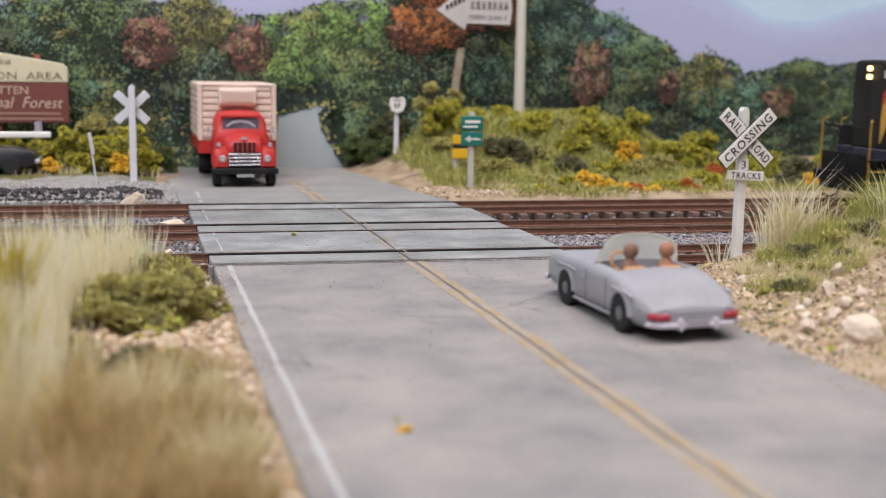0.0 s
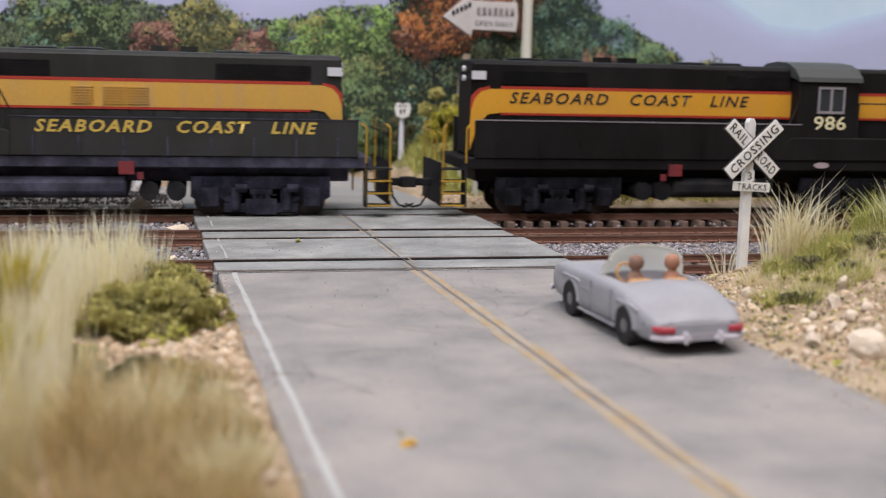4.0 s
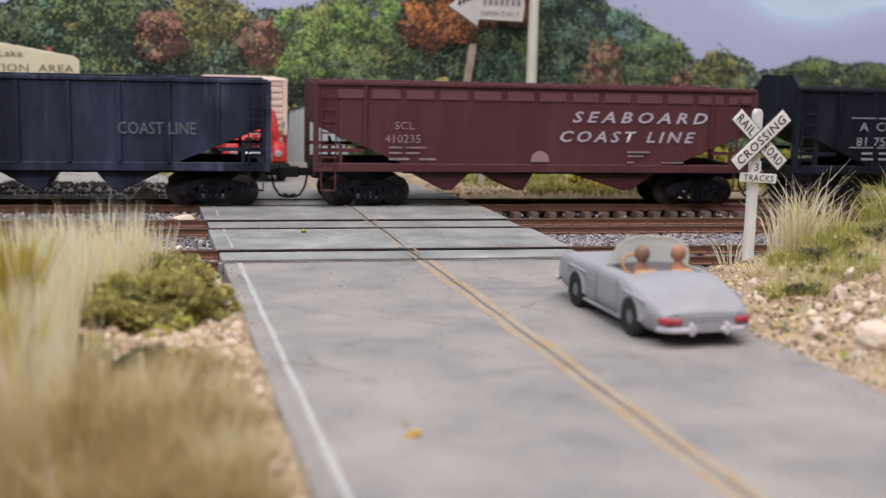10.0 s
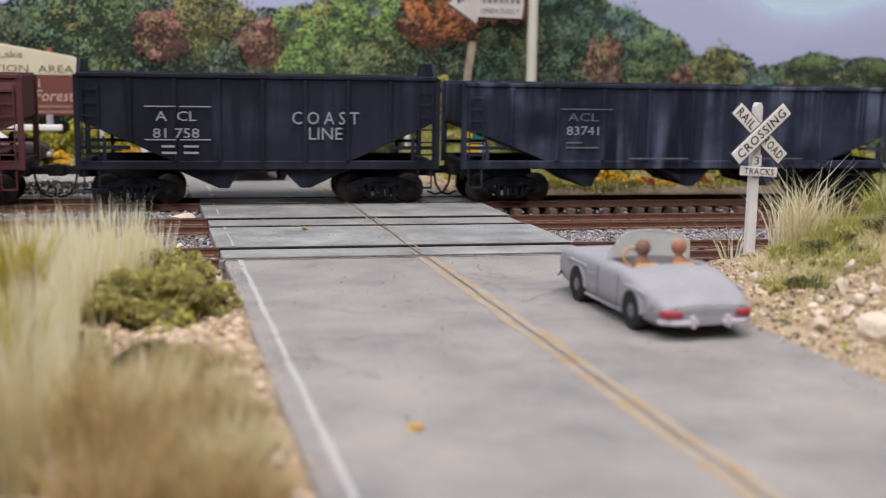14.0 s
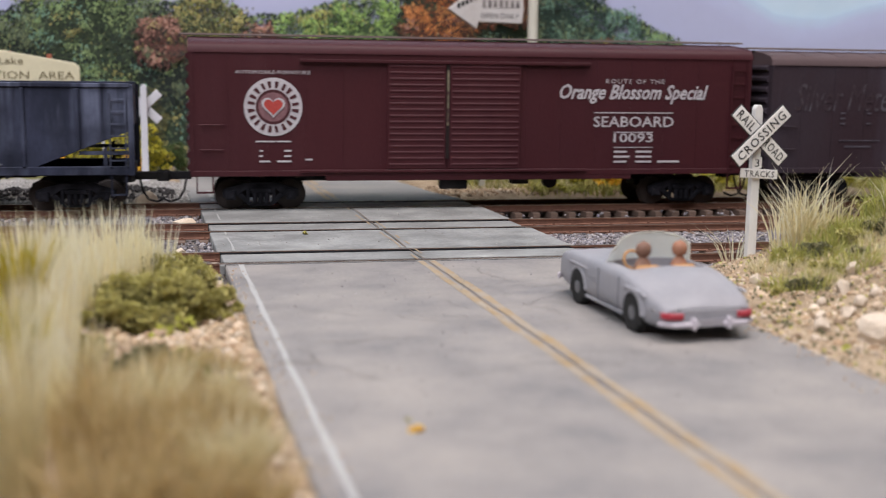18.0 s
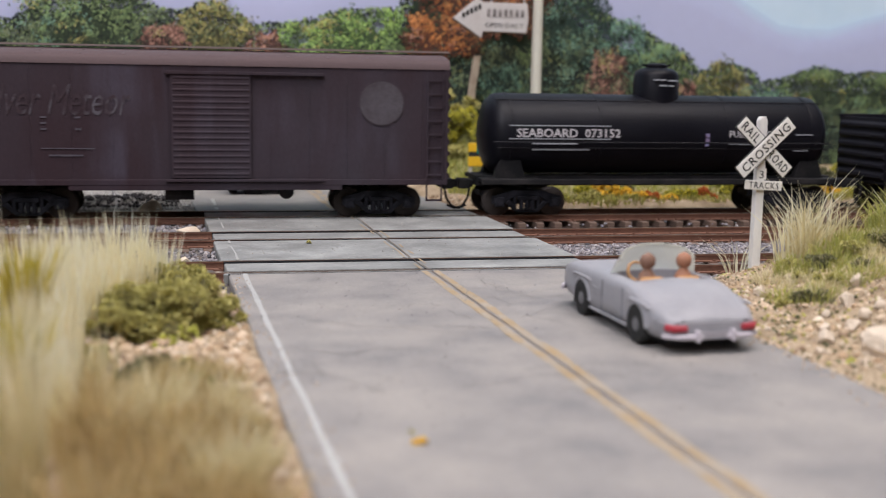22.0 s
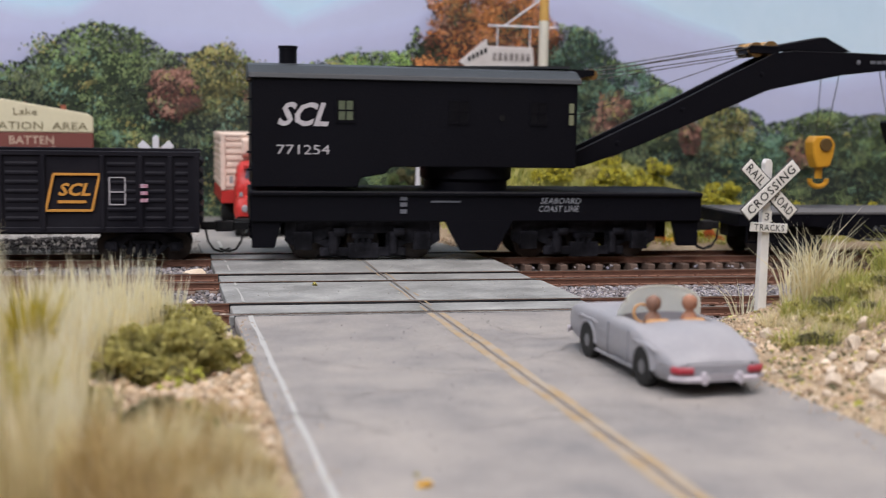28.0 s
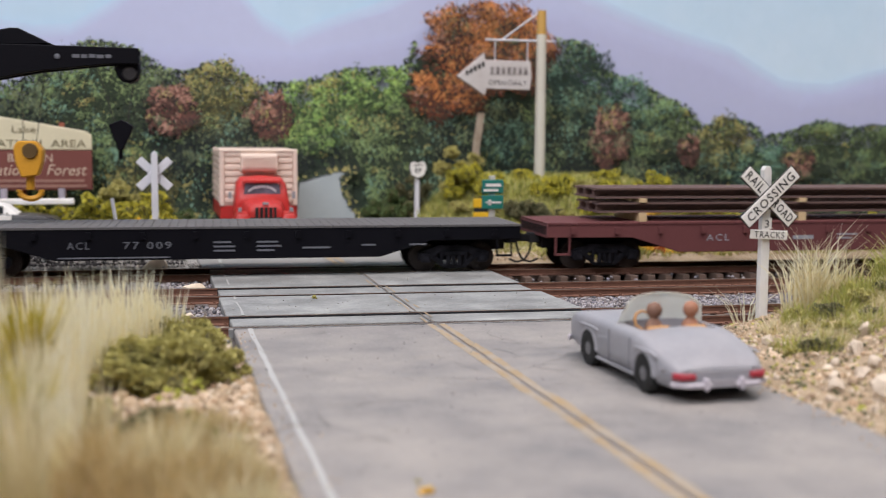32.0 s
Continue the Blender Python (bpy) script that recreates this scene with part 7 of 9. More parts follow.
def flatcar(u0, u1, top, material, deck, label):
    C = rail_car("flatcar", u0, u1, label, "freight car", "flat cars", -0.55)
    h = (u1 - u0) / 2
    for s in (-1, 1):
        part("side_sill", Kit().prism([(-h, top - 0.38), (-h + 2.7, top - 0.40), (-h + 4.2, top - 0.86), (h - 4.2, top - 0.86), (h - 2.7, top - 0.40), (h, top - 0.38), (h, top), (-h, top)], s * 1.45 - 0.05, s * 1.45 + 0.05), material, C, "fish-bellied side sill", bevel=0.015)
        for i in range(12):
            x = -h + 0.8 + i * (2 * h - 1.6) / 11
            part("stake_pocket", Kit().box(x - 0.07, x + 0.07, s * 1.52 - 0.06, s * 1.52 + 0.06, top - 0.28, top - 0.08), material, C)
    part("frame", Kit().box(-h, h, -1.4, 1.4, top - 0.3, top - 0.04).box(-h + 0.2, h - 0.2, -0.3, 0.3, top - 0.8, top - 0.3), UNDER, C)
    n = int(2 * h / 0.24)
    pm = mesh_of("deck_plank", Kit().box(-h / n + 0.008, h / n - 0.008, -1.52, 1.52, top, top + 0.06), deck)
    for i in range(n):
        q = part("deck_plank", pm, None, C)
        q.location = ((-h + (i + 0.5) * 2 * h / n) * S, 0, 0)
    for e in (-1, 1):
        part("end_sill", Kit().box(min(e * h, e * (h - 0.12)), max(e * h, e * (h - 0.12)), -1.45, 1.45, top - 0.4, top - 0.02), material, C, bevel=0.02)
        coupler(C, e * h, e)
        truck(C, e * (h - 1.95))
        part("step", Kit().box(e * (h - 0.5) - 0.24, e * (h - 0.5) - 0.19, -1.5, -1.44, 0.5, top - 0.35).box(e * (h - 0.5) + 0.19, e * (h - 0.5) + 0.24, -1.5, -1.44, 0.5, top - 0.35).box(e * (h - 0.5) - 0.24, e * (h - 0.5) + 0.24, -1.5, -1.40, 0.48, 0.54), material, C)
    return C, -u0 - h


F1, o = flatcar(191.7, 209.15, 1.38, CRANE_BLACK, DECK, "empty black flatcar with a grey plank deck")
lettering("ACL", 196.55 + o, -1.515, 0.93, 0.6, 0.2, DIM_TEXT, F1, space=1.3)
lettering("77 009", 198.4 + o, -1.515, 0.93, 1.3, 0.2, DIM_TEXT, F1, space=1.2)
bars(199.0 + o, -1.515, 0.55, ((1.2, 1.8, 0.3, 0.05), (1.2, 1.7, 0.42, 0.05), (1.2, 1.8, 0.18, 0.05), (2.4, 3.0, 0.42, 0.05), (2.4, 3.1, 0.3, 0.05), (2.4, 2.9, 0.18, 0.05), (3.7, 4.5, 0.24, 0.05), (5.4, 5.8, 0.3, 0.05), (6.8, 7.3, 0.3, 0.05), (-3.0, 0.0, 0.02, 0.04)), DIM_TEXT, F1)
F2, o = flatcar(209.95, 226.8, 1.40, FLAT_RED, FLAT_RED, "oxide red flatcar loaded with steel beams")
lettering("ACL", 215.4 + o, -1.515, 0.98, 0.75, 0.2, GREY_TEXT, F2, space=1.3)
bars(218.2 + o, -1.515, 0.6, ((-0.3, 0.4, 0.3, 0.12), (1.2, 1.9, 0.42, 0.05), (1.2, 1.7, 0.3, 0.05)), GREY_TEXT, F2)
# its load: beams on blocks, riding with the car
for yy in (-0.75, 0.1, 0.8):
    for z, x0 in ((1.72, 211.7), (2.16, 211.6)):
        k = Kit()
        a, b = x0 + o, 225.5 + o
        k.box(a, b, yy - 0.3, yy + 0.3, z, z + 0.06).box(a, b, yy - 0.3, yy + 0.3, z + 0.26, z + 0.32).box(a, b, yy - 0.04, yy + 0.04, z + 0.06, z + 0.26)
        part("steel_beam", k, BEAM_RUST, F2, "long rusty steel beam lashed on the deck")
for x in (213.1, 218.4, 223.5):
    for z in (1.46, 2.04):
        part("timber_block", Kit().box(x + o - 0.12, x + o + 0.12, -1.15, 1.15, z, z + (0.26 if z < 2 else 0.12)), TIMBER, F2, "pale timber spacer")

# ---- vegetation ----
def blades(k, x, y, n, height, spread, rnd, lean=0.25, width=0.03, up=0.55, z0=None, wild=0.9):
    """Tapered bent grass blades growing out of the ground round x, y."""
    for _ in range(n):
        a, r = rnd.uniform(0, 6.283), spread * math.sqrt(rnd.random())
        bx, by = x + r * math.cos(a), y + r * math.sin(a)
        bz = (ground_z(bx, by) if z0 is None else z0) - 0.05
        h = height * rnd.uniform(up, 1.0)
        d = a + rnd.uniform(-wild, wild)
        l1 = lean * rnd.uniform(0.1, 1.3) * h
        w = width * rnd.uniform(0.6, 1.3)
        b = rnd.uniform(0, 3.14)
        wx, wy = w * math.cos(b), w * math.sin(b)
        cx, cy = math.cos(d), math.sin(d)
        mx, my, mz = bx + cx * l1 * 0.35, by + cy * l1 * 0.35, bz + h * 0.55
        tx, ty, tz = bx + cx * l1, by + cy * l1, bz + h * (1 - 0.15 * lean)
        k.add([(bx - wx, by - wy, bz), (bx + wx, by + wy, bz), (mx + wx * 0.7, my + wy * 0.7, mz), (mx - wx * 0.7, my - wy * 0.7, mz), (tx, ty, tz)], [(0, 1, 2, 3), (3, 2, 4)])


def tuft(x, y, n, height, spread, material, label, seed, lean=0.25, width=0.022, up=0.55, wild=0.9):
    k = Kit()
    blades(k, x, y, n, height, spread, random.Random(seed), lean, width, up, None, wild)
    k.v = [(a - x, b - y, c) for a, b, c in k.v]
    return solid("grass_tuft", k, material, at(x, y, 0), label, "grass", "grass tufts")


# dark colour for bush cores: stands for the shade between the crumbs
CORE_SHADE = mat("core_shade", (0.10, 0.09, 0.04), 0.95, var=0.3, scale=8, bump=0.3)


def foam_bush(x, y, r, h, material, label, seed, n=900, leaf=0.075, lumps=9, base=None, name="bush", core_mat=None):
    """A low bush of ground foam: crumbs gathered in uneven lumps, over a core coloured dark for the shade inside."""
    rnd = random.Random(seed)
    z0 = (ground_z(x, y) if base is None else base) - 0.05
    ls = []
    for i in range(lumps):
        a, q = rnd.uniform(0, 6.28), math.sqrt(rnd.random()) * r * 0.72
        ls.append((q * math.cos(a) * 1.1, q * math.sin(a), h * rnd.uniform(0.15, 0.76) * (1.1 - 0.55 * (q / r) ** 2), r * rnd.uniform(0.14, 0.36)))
    k = Kit()
    for i in range(n):
        lx, ly, lz, lr = ls[i % lumps]
        d = Vector((rnd.gauss(0, 1), rnd.gauss(0, 1), rnd.gauss(0, 1))).normalized()
        q = lr * (0.55 + 0.42 * rnd.random() + 0.25 * rnd.random() ** 3) * (1 + 0.3 * noise.noise(Vector((d.x * 2.2 + lx * 9, d.y * 2.2 + ly * 9, d.z * 2.2))))
        c = Vector((lx + d.x * q, ly + d.y * q, max(0.02, lz + d.z * q * 0.8)))
        s = leaf * rnd.uniform(0.5, 1.3)
        u = Vector((rnd.gauss(0, 1), rnd.gauss(0, 1), rnd.gauss(0, 1))).normalized()
        v = (u.cross(d) if abs(u.dot(d)) < 0.95 else u.orthogonal()).normalized()
        w = (d * 0.8 + u * 0.4).normalized()
        pts = [c + v * s, c + w * s * 0.9, c - v * s * 0.8, c - d * s * 0.7 + u * s * 0.5]
        k.add([tuple(p) for p in pts], [(0, 1, 2), (0, 3, 1), (1, 3, 2), (0, 2, 3)])
    ob = thing(name, at(x, y, z0), label, "bush", "bushes")
    part("foliage", k, material, ob)
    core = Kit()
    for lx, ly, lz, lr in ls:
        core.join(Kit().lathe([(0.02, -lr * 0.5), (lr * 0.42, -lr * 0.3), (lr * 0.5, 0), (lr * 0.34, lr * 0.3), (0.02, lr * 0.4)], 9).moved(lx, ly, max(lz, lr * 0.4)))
    part("core", core, core_mat or CORE_SHADE, ob, "dark core for the shade inside the bush")
    return ob


# straw on the near verge, from the crossing towards the camera
for i, (x, y, n, h, sp, m) in enumerate(((0.15, 21.4, 330, 1.5, 0.30, STRAW_PALE), (-0.45, 21.5, 520, 1.85, 0.42, STRAW_PALE), (-1.35, 21.4, 380, 1.5, 0.45, STRAW_PALE), (-0.75, 20.2, 520, 1.6, 0.45, STRAW_PALE), (-1.5, 20.0, 480, 1.75, 0.5, STRAW_PALE), (-2.1, 21.5, 420, 1.6, 0.6, STRAW), (-1.25, 18.4, 520, 1.75, 0.45, STRAW_PALE), (-1.9, 18.6, 420, 1.8, 0.5, STRAW_PALE), (-1.0, 21.3, 420, 1.8, 0.40, STRAW_PALE), (-1.7, 19.3, 420, 1.9, 0.45, STRAW_PALE), (-0.2, 20.9, 260, 1.55, 0.30, STRAW_PALE))):
    tuft(x, y, int(n * 0.62), h, sp * 1.05, m, "tall pale straw grass tuft on the verge", 300 + i, 0.16, 0.02, 0.3)
for i, (x, y, n, h, sp, m) in enumerate(((-1.35, 16.3, 480, 1.75, 0.4, STRAW_PALE), (-1.45, 14.4, 480, 1.7, 0.36, STRAW_PALE), (-1.2, 12.9, 420, 1.7, 0.34, STRAW_PALE), (-1.3, 11.2, 380, 1.75, 0.3, STRAW), (-0.85, 15.2, 320, 1.0, 0.4, STRAW))):
    tuft(x, y, int(n * 0.62), h, sp * 1.05, m, "tall pale straw grass tuft beside the road", 320 + i, 0.14, 0.018, 0.3)
for i, (x, y, n, h, sp) in enumerate(((0.0, 13.4, 420, 0.95, 0.42), (0.55, 12.6, 420, 0.85, 0.38), (0.1, 11.7, 460, 1.0, 0.42), (0.72, 11.3, 420, 0.85, 0.34), (-0.55, 12.2, 420, 1.1, 0.4), (0.3, 10.3, 380, 0.95, 0.36), (0.95, 13.6, 220, 0.45, 0.3), (-0.4, 10.2, 380, 1.1, 0.4), (-0.6, 13.9, 300, 0.8, 0.35), (0.85, 14.6, 200, 0.55, 0.32), (0.45, 15.1, 220, 0.6, 0.36), (0.2, 14.3, 300, 0.8, 0.35), (1.05, 12.0, 200, 0.55, 0.24), (1.1, 13.0, 180, 0.45, 0.22), (1.0, 10.6, 220, 0.6, 0.26), (0.75, 13.3, 240, 0.7, 0.3), (1.0, 15.6, 120, 0.35, 0.25))):
    tuft(x, y, n, h, sp, STRAW_BROWN if i % 3 else STRAW, "dry brown grass tuft beside the road", 340 + i, 0.45, 0.018, 0.35)
WEED = leafy(blend_mat("mustard_weed", ((0.56, 0.45, 0.05), (0.66, 0.54, 0.08), (0.36, 0.31, 0.05), (0.48, 0.40, 0.06))), 0.45)
tuft(-1.80, 16.8, 230, 2.0, 0.26, WEED, "mustard yellow weed among the straw", 417, 0.3, 0.045, 0.35)
tuft(-1.48, 13.4, 160, 1.7, 0.2, WEED, "mustard yellow weed among the straw", 418, 0.3, 0.035, 0.35)
tuft(-1.52, 11.0, 34, 3.3, 0.10, STRAW_PALE, "tall pale stalks close to the road", 361, 0.04, 0.05, 0.9)
tuft(-1.15, 12.2, 7, 2.7, 0.15, STRAW_PALE, "long thin bent grass stalks", 362, 0.55, 0.012, 0.8)
# tufts on the far side of the road
for i, (x, y, n, h, sp, m) in enumerate(((12.78, 20.95, 74, 1.60, 0.34, STRAW_PALE), (13.30, 21.05, 66, 1.50, 0.38, STRAW_PALE), (13.05, 20.75, 90, 1.15, 0.40, STRAW), (13.80, 21.0, 50, 1.35, 0.34, STRAW))):
    tuft(x, y, n, h, sp, m, "tall pale straw grass tuft behind the crossing sign", 370 + i, 0.62, 0.018, 0.3, 2.2)
tuft(13.0, 20.9, 110, 1.45, 0.36, STRAW, "upright straw grass behind the crossing sign", 721, 0.22, 0.017, 0.45, 3.0)
tuft(13.1, 20.95, 20, 2.0, 0.40, STRAW_PALE, "long bent grass stalks behind the crossing sign", 374, 0.6, 0.015, 0.75, 2.4)
tuft(12.05, 21.75, 26, 1.15, 0.20, STRAW_PALE, "thin straw grass beside the crossing post", 373, 0.60, 0.015, 0.5)
for i, (x, y, n, h, sp, m) in enumerate(((15.0, 20.9, 420, 1.05, 0.42, GRASS_GREEN), (15.6, 21.0, 420, 1.35, 0.50, GRASS_GREEN), (15.3, 20.6, 60, 1.5, 0.45, STRAW_PALE), (16.4, 21.2, 420, 1.4, 0.6, GRASS_GREEN), (17.4, 21.2, 420, 1.3, 0.7, GRASS_GREEN), (16.0, 20.2, 320, 0.7, 0.6, STRAW), (16.8, 20.3, 420, 0.9, 0.7, GRASS_GREEN), (18.3, 20.8, 420, 1.1, 0.7, STRAW))):
    tuft(x, y, n, h, sp, m, "green and straw grass clump on the rocky bank", 380 + i, 0.65, 0.016, 0.3)
for i, (x, y, r, h, m) in enumerate(((15.2, 21.05, 0.45, 0.62, MOSS_DARK), (15.9, 21.1, 0.5, 0.75, MOSS), (16.7, 21.2, 0.5, 0.8, MOSS_DARK))):
    foam_bush(x, y, r, h, m, "dark leafy base of a grass clump on the rocky bank", 670 + i, 2600, 0.034, 12)
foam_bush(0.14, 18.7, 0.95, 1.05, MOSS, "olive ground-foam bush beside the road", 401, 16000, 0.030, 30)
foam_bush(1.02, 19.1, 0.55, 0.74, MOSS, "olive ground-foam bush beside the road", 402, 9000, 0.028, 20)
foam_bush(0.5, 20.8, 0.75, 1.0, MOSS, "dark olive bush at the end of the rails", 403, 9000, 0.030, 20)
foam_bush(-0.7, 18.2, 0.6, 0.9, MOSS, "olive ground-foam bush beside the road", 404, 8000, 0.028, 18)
for i in range(6):
    foam_bush(0.02 + i * 0.13, 17.55 + i * 0.10, 0.12, 0.26 + 0.05 * i, LIME, "thin lime-green sprig at the bush's foot", 700 + i, 160, 0.026, 3)
for i, (x, y, r, h) in enumerate(((0.05, 15.6, 0.40, 0.55), (0.62, 15.9, 0.34, 0.36), (-0.3, 14.9, 0.36, 0.6), (0.5, 14.8, 0.3, 0.4))):
    foam_bush(x, y, r, h, MOSS_DARK if i % 2 == 0 else MOSS, "dull clump among the dry grass", 715 + i, 2000, 0.03, 9)
foam_bush(-0.9, 16.6, 0.4, 0.55, MOSS, "low olive clump in the straw", 416, 3000, 0.03, 9)
# flat dark foam added in place of shadows in the grass
foam_bush(11.62, 18.35, 0.42, 0.30, MOSS_DARK, "dark green foam for the shadows in the grass among the rubble", 405, 1500, 0.03, 14)
tuft(11.7, 18.5, 260, 0.36, 0.45, GRASS_GREEN, "short green grass over the dark shadow foam", 719, 0.8, 0.013, 0.3)
foam_bush(11.05, 18.35, 0.16, 0.20, MOSS, "small olive clump among the rubble", 406, 500, 0.028, 5)
foam_bush(12.4, 18.9, 0.40, 0.22, MOSS, "low olive clump among the rubble", 407, 1200, 0.03, 12)
tuft(12.4, 18.9, 220, 0.32, 0.45, STRAW, "short dry grass among the rubble", 720, 0.8, 0.013, 0.3)
foam_bush(10.25, 15.05, 0.12, 0.20, LIME, "small bright green weed in the rubble", 408, 240, 0.03, 4)
foam_bush(9.62, 16.35, 0.12, 0.10, MOSS_DARK, "small dark moss patch at the road's edge", 409, 160, 0.028, 3)
foam_bush(10.55, 17.45, 0.13, 0.12, MOSS_DARK, "small dark moss patch in the rubble", 417, 200, 0.028, 3)
foam_bush(9.95, 15.75, 0.09, 0.10, MOSS, "small olive weed at the road's edge", 418, 140, 0.026, 3)
for i, (x, y, r, h, m) in enumerate(((12.2, 19.7, 0.35, 0.28, MOSS), (12.9, 20.0, 0.42, 0.30, MOSS_DARK), (13.6, 19.9, 0.5, 0.36, MOSS), (14.3, 20.1, 0.5, 0.40, MOSS_DARK), (13.2, 19.0, 0.32, 0.22, MOSS_DARK), (14.0, 18.9, 0.36, 0.26, MOSS), (14.9, 19.6, 0.5, 0.4, MOSS), (12.5, 20.6, 0.3, 0.22, MOSS), (15.6, 19.8, 0.5, 0.4, MOSS_DARK))):
    foam_bush(x, y, r, h, m, "low mossy clump on the rocky bank", 600 + i, int(500 + 6000 * r * r), 0.03, 10)
for i, (x, y, n, h, sp, m) in enumerate(((12.1, 19.6, 220, 0.34, 0.35, STRAW), (11.5, 19.0, 200, 0.34, 0.4, GRASS_GREEN), (12.0, 18.6, 220, 0.34, 0.4, STRAW), (12.8, 18.6, 260, 0.4, 0.42, GRASS_GREEN), (11.9, 20.3, 160, 0.4, 0.3, STRAW), (12.5, 20.3, 360, 0.46, 0.40, GRASS_GREEN), (12.9, 19.7, 320, 0.40, 0.42, GRASS_GREEN), (13.4, 20.2, 460, 0.52, 0.45, GRASS_GREEN), (13.9, 19.6, 360, 0.42, 0.45, STRAW), (14.1, 20.5, 520, 0.62, 0.5, GRASS_GREEN), (14.6, 20.0, 420, 0.55, 0.5, STRAW), (14.7, 19.2, 360, 0.5, 0.5, GRASS_GREEN), (13.3, 18.8, 220, 0.34, 0.4, STRAW), (15.3, 19.5, 420, 0.6, 0.55, GRASS_GREEN), (14.3, 18.4, 240, 0.4, 0.45, GRASS_GREEN))):
    tuft(x, y, n, h, sp, m, "short green and straw grass above the rubble", 620 + i, 0.75, 0.013, 0.3)
foam_bush(16.5, 21.6, 0.42, 1.75, LEAF_YELLOW, "yellow-green weed on the rocky bank", 410, 1400, 0.045, 9)
foam_bush(15.72, 20.55, 0.20, 0.85, LEAF_RED, "orange-red weed on the rocky bank", 411, 420, 0.05, 4)
foam_bush(2.93, 12.45, 0.10, 0.16, LEAF_GOLD, "small yellow crumb lying on the road", 412, 160, 0.035, 3, 0.03)
foam_bush(2.95, 12.9, 0.07, 0.07, MOSS, "small olive crumb lying on the road", 413, 60, 0.025, 3, 0.03)
foam_bush(3.84, 28.2, 0.09, 0.10, MOSS, "small olive crumb lying on the crossing", 414, 90, 0.03, 3, 0.03)

# the bank behind the tracks
k = Kit()
rnd = random.Random(77)
for _ in range(1700):
    x, y = rnd.uniform(10.5, 23), rnd.uniform(39.2, 47.3)
    if ease(9.2, 13.5, x) * (1 - ease(18.5, 24, x)) > 0.12:
        blades(k, x, y, 9, 0.5, 0.35, rnd, 0.5, 0.04, 0.3)
solid("bank_grass", k, GRASS_GREEN, at(0, 0, 0), "short yellow-green grass on the bank behind the tracks", "grass", kind="stuff")
k = Kit()
for _ in range(700):
    x, y = rnd.uniform(11, 24), rnd.uniform(37.6, 43)
    blades(k, x, y, 8, 0.3, 0.3, rnd, 0.6, 0.035, 0.3)
solid("low_moss", k, MOSS, at(0, 0, 0), "low olive weeds at the foot of the bank", "grass", kind="stuff")
k = Kit()
for _ in range(420):
    x, y = rnd.uniform(11, 24), rnd.uniform(38, 40)
    blades(k, x, y, 8, 0.3, 0.35, rnd, 0.6, 0.035, 0.3)
for _ in range(120):
    x, y = rnd.uniform(-9, 0.8), rnd.uniform(43.0, 46.5)
    blades(k, x, y, 8, 0.45, 0.4, rnd, 0.6, 0.035, 0.3)
solid("dry_grass", k, STRAW, at(0, 0, 0), "patches of short dry grass behind the tracks", "grass", kind="stuff")
k, k2 = Kit(), Kit()
for _ in range(900):
    x, y = rnd.uniform(12.6, 30), rnd.uniform(36.5, 38.4)
    blades(k if rnd.random() < 0.6 else k2, x, y, 8, 0.34, 0.3, rnd, 0.6, 0.03, 0.3)
solid("foot_grass", k, GRASS_GREEN, at(0, 0, 0), "yellow-green weeds beside the far track", "grass", kind="stuff")
solid("foot_weeds", k2, MOSS, at(0, 0, 0), "olive weeds beside the far track", "grass", kind="stuff")
BANK_5 = tuple((13.6 + i * 0.95 + 0.3 * (i % 3), 37.3 + 0.25 * (i % 4), 0.36 + 0.05 * (i % 3), 0.36 + 0.10 * (i % 4), (0, 3, 0, 2, 5, 0, 3)[i % 7]) for i in range(17))
BANK_1 = ((12.1, 44.4, 1.0, 1.7, 0), (12.0, 45.6, 1.1, 2.3, 3), (12.9, 43.6, 0.8, 1.0, 0), (13.4, 41.6, 0.95, 0.95, 2), (14.3, 41.3, 0.9, 0.85, 2), (13.2, 40.6, 0.6, 0.6, 3), (15.2, 43.2, 0.9, 0.8, 0), (16.5, 42.0, 0.9, 0.9, 0), (17.6, 42.6, 0.9, 1.2, 0), (18.6, 42.0, 0.95, 1.3, 0), (19.4, 42.9, 0.8, 1.5, 4), (17.4, 40.2, 0.7, 0.7, 0))
BANK_2 = ((15.6, 38.0, 0.5, 0.85, 5), (16.2, 37.7, 0.5, 0.6, 5), (16.7, 37.4, 0.4, 0.4, 5), (17.1, 37.3, 0.35, 0.42, 6), (15.2, 38.6, 0.5, 0.6, 0), (19.3, 37.6, 0.45, 0.6, 6), (18.3, 37.8, 0.5, 0.4, 0), (20.3, 41.6, 0.8, 1.0, 4), (21.3, 41.4, 0.85, 1.5, 0), (22.3, 42.4, 0.9, 1.9, 0), (21.8, 40.3, 0.5, 0.6, 6), (23.2, 41.2, 0.8, 1.2, 0), (24.6, 41.8, 0.9, 1.3, 4), (26.0, 41.2, 0.8, 1.0, 2), (28.0, 41.5, 1.0, 1.3, 0), (14.9, 45.6, 0.7, 0.6, 0), (18.2, 44.8, 0.7, 0.8, 0))
BANK_4 = ((12.4, 40.9, 0.6, 0.5, 3), (15.0, 41.6, 0.7, 0.6, 3), (15.9, 40.6, 0.7, 0.6, 2), (18.6, 40.4, 0.7, 0.6, 3), (19.7, 40.7, 0.7, 0.7, 3), (14.4, 39.6, 0.5, 0.35, 3), (12.9, 42.2, 0.6, 0.6, 3), (17.0, 43.6, 0.8, 0.6, 3), (20.8, 39.9, 0.6, 0.5, 0), (22.8, 40.4, 0.6, 0.6, 3), (11.6, 43.0, 0.5, 0.7, 3), (16.0, 44.3, 0.7, 0.5, 0))
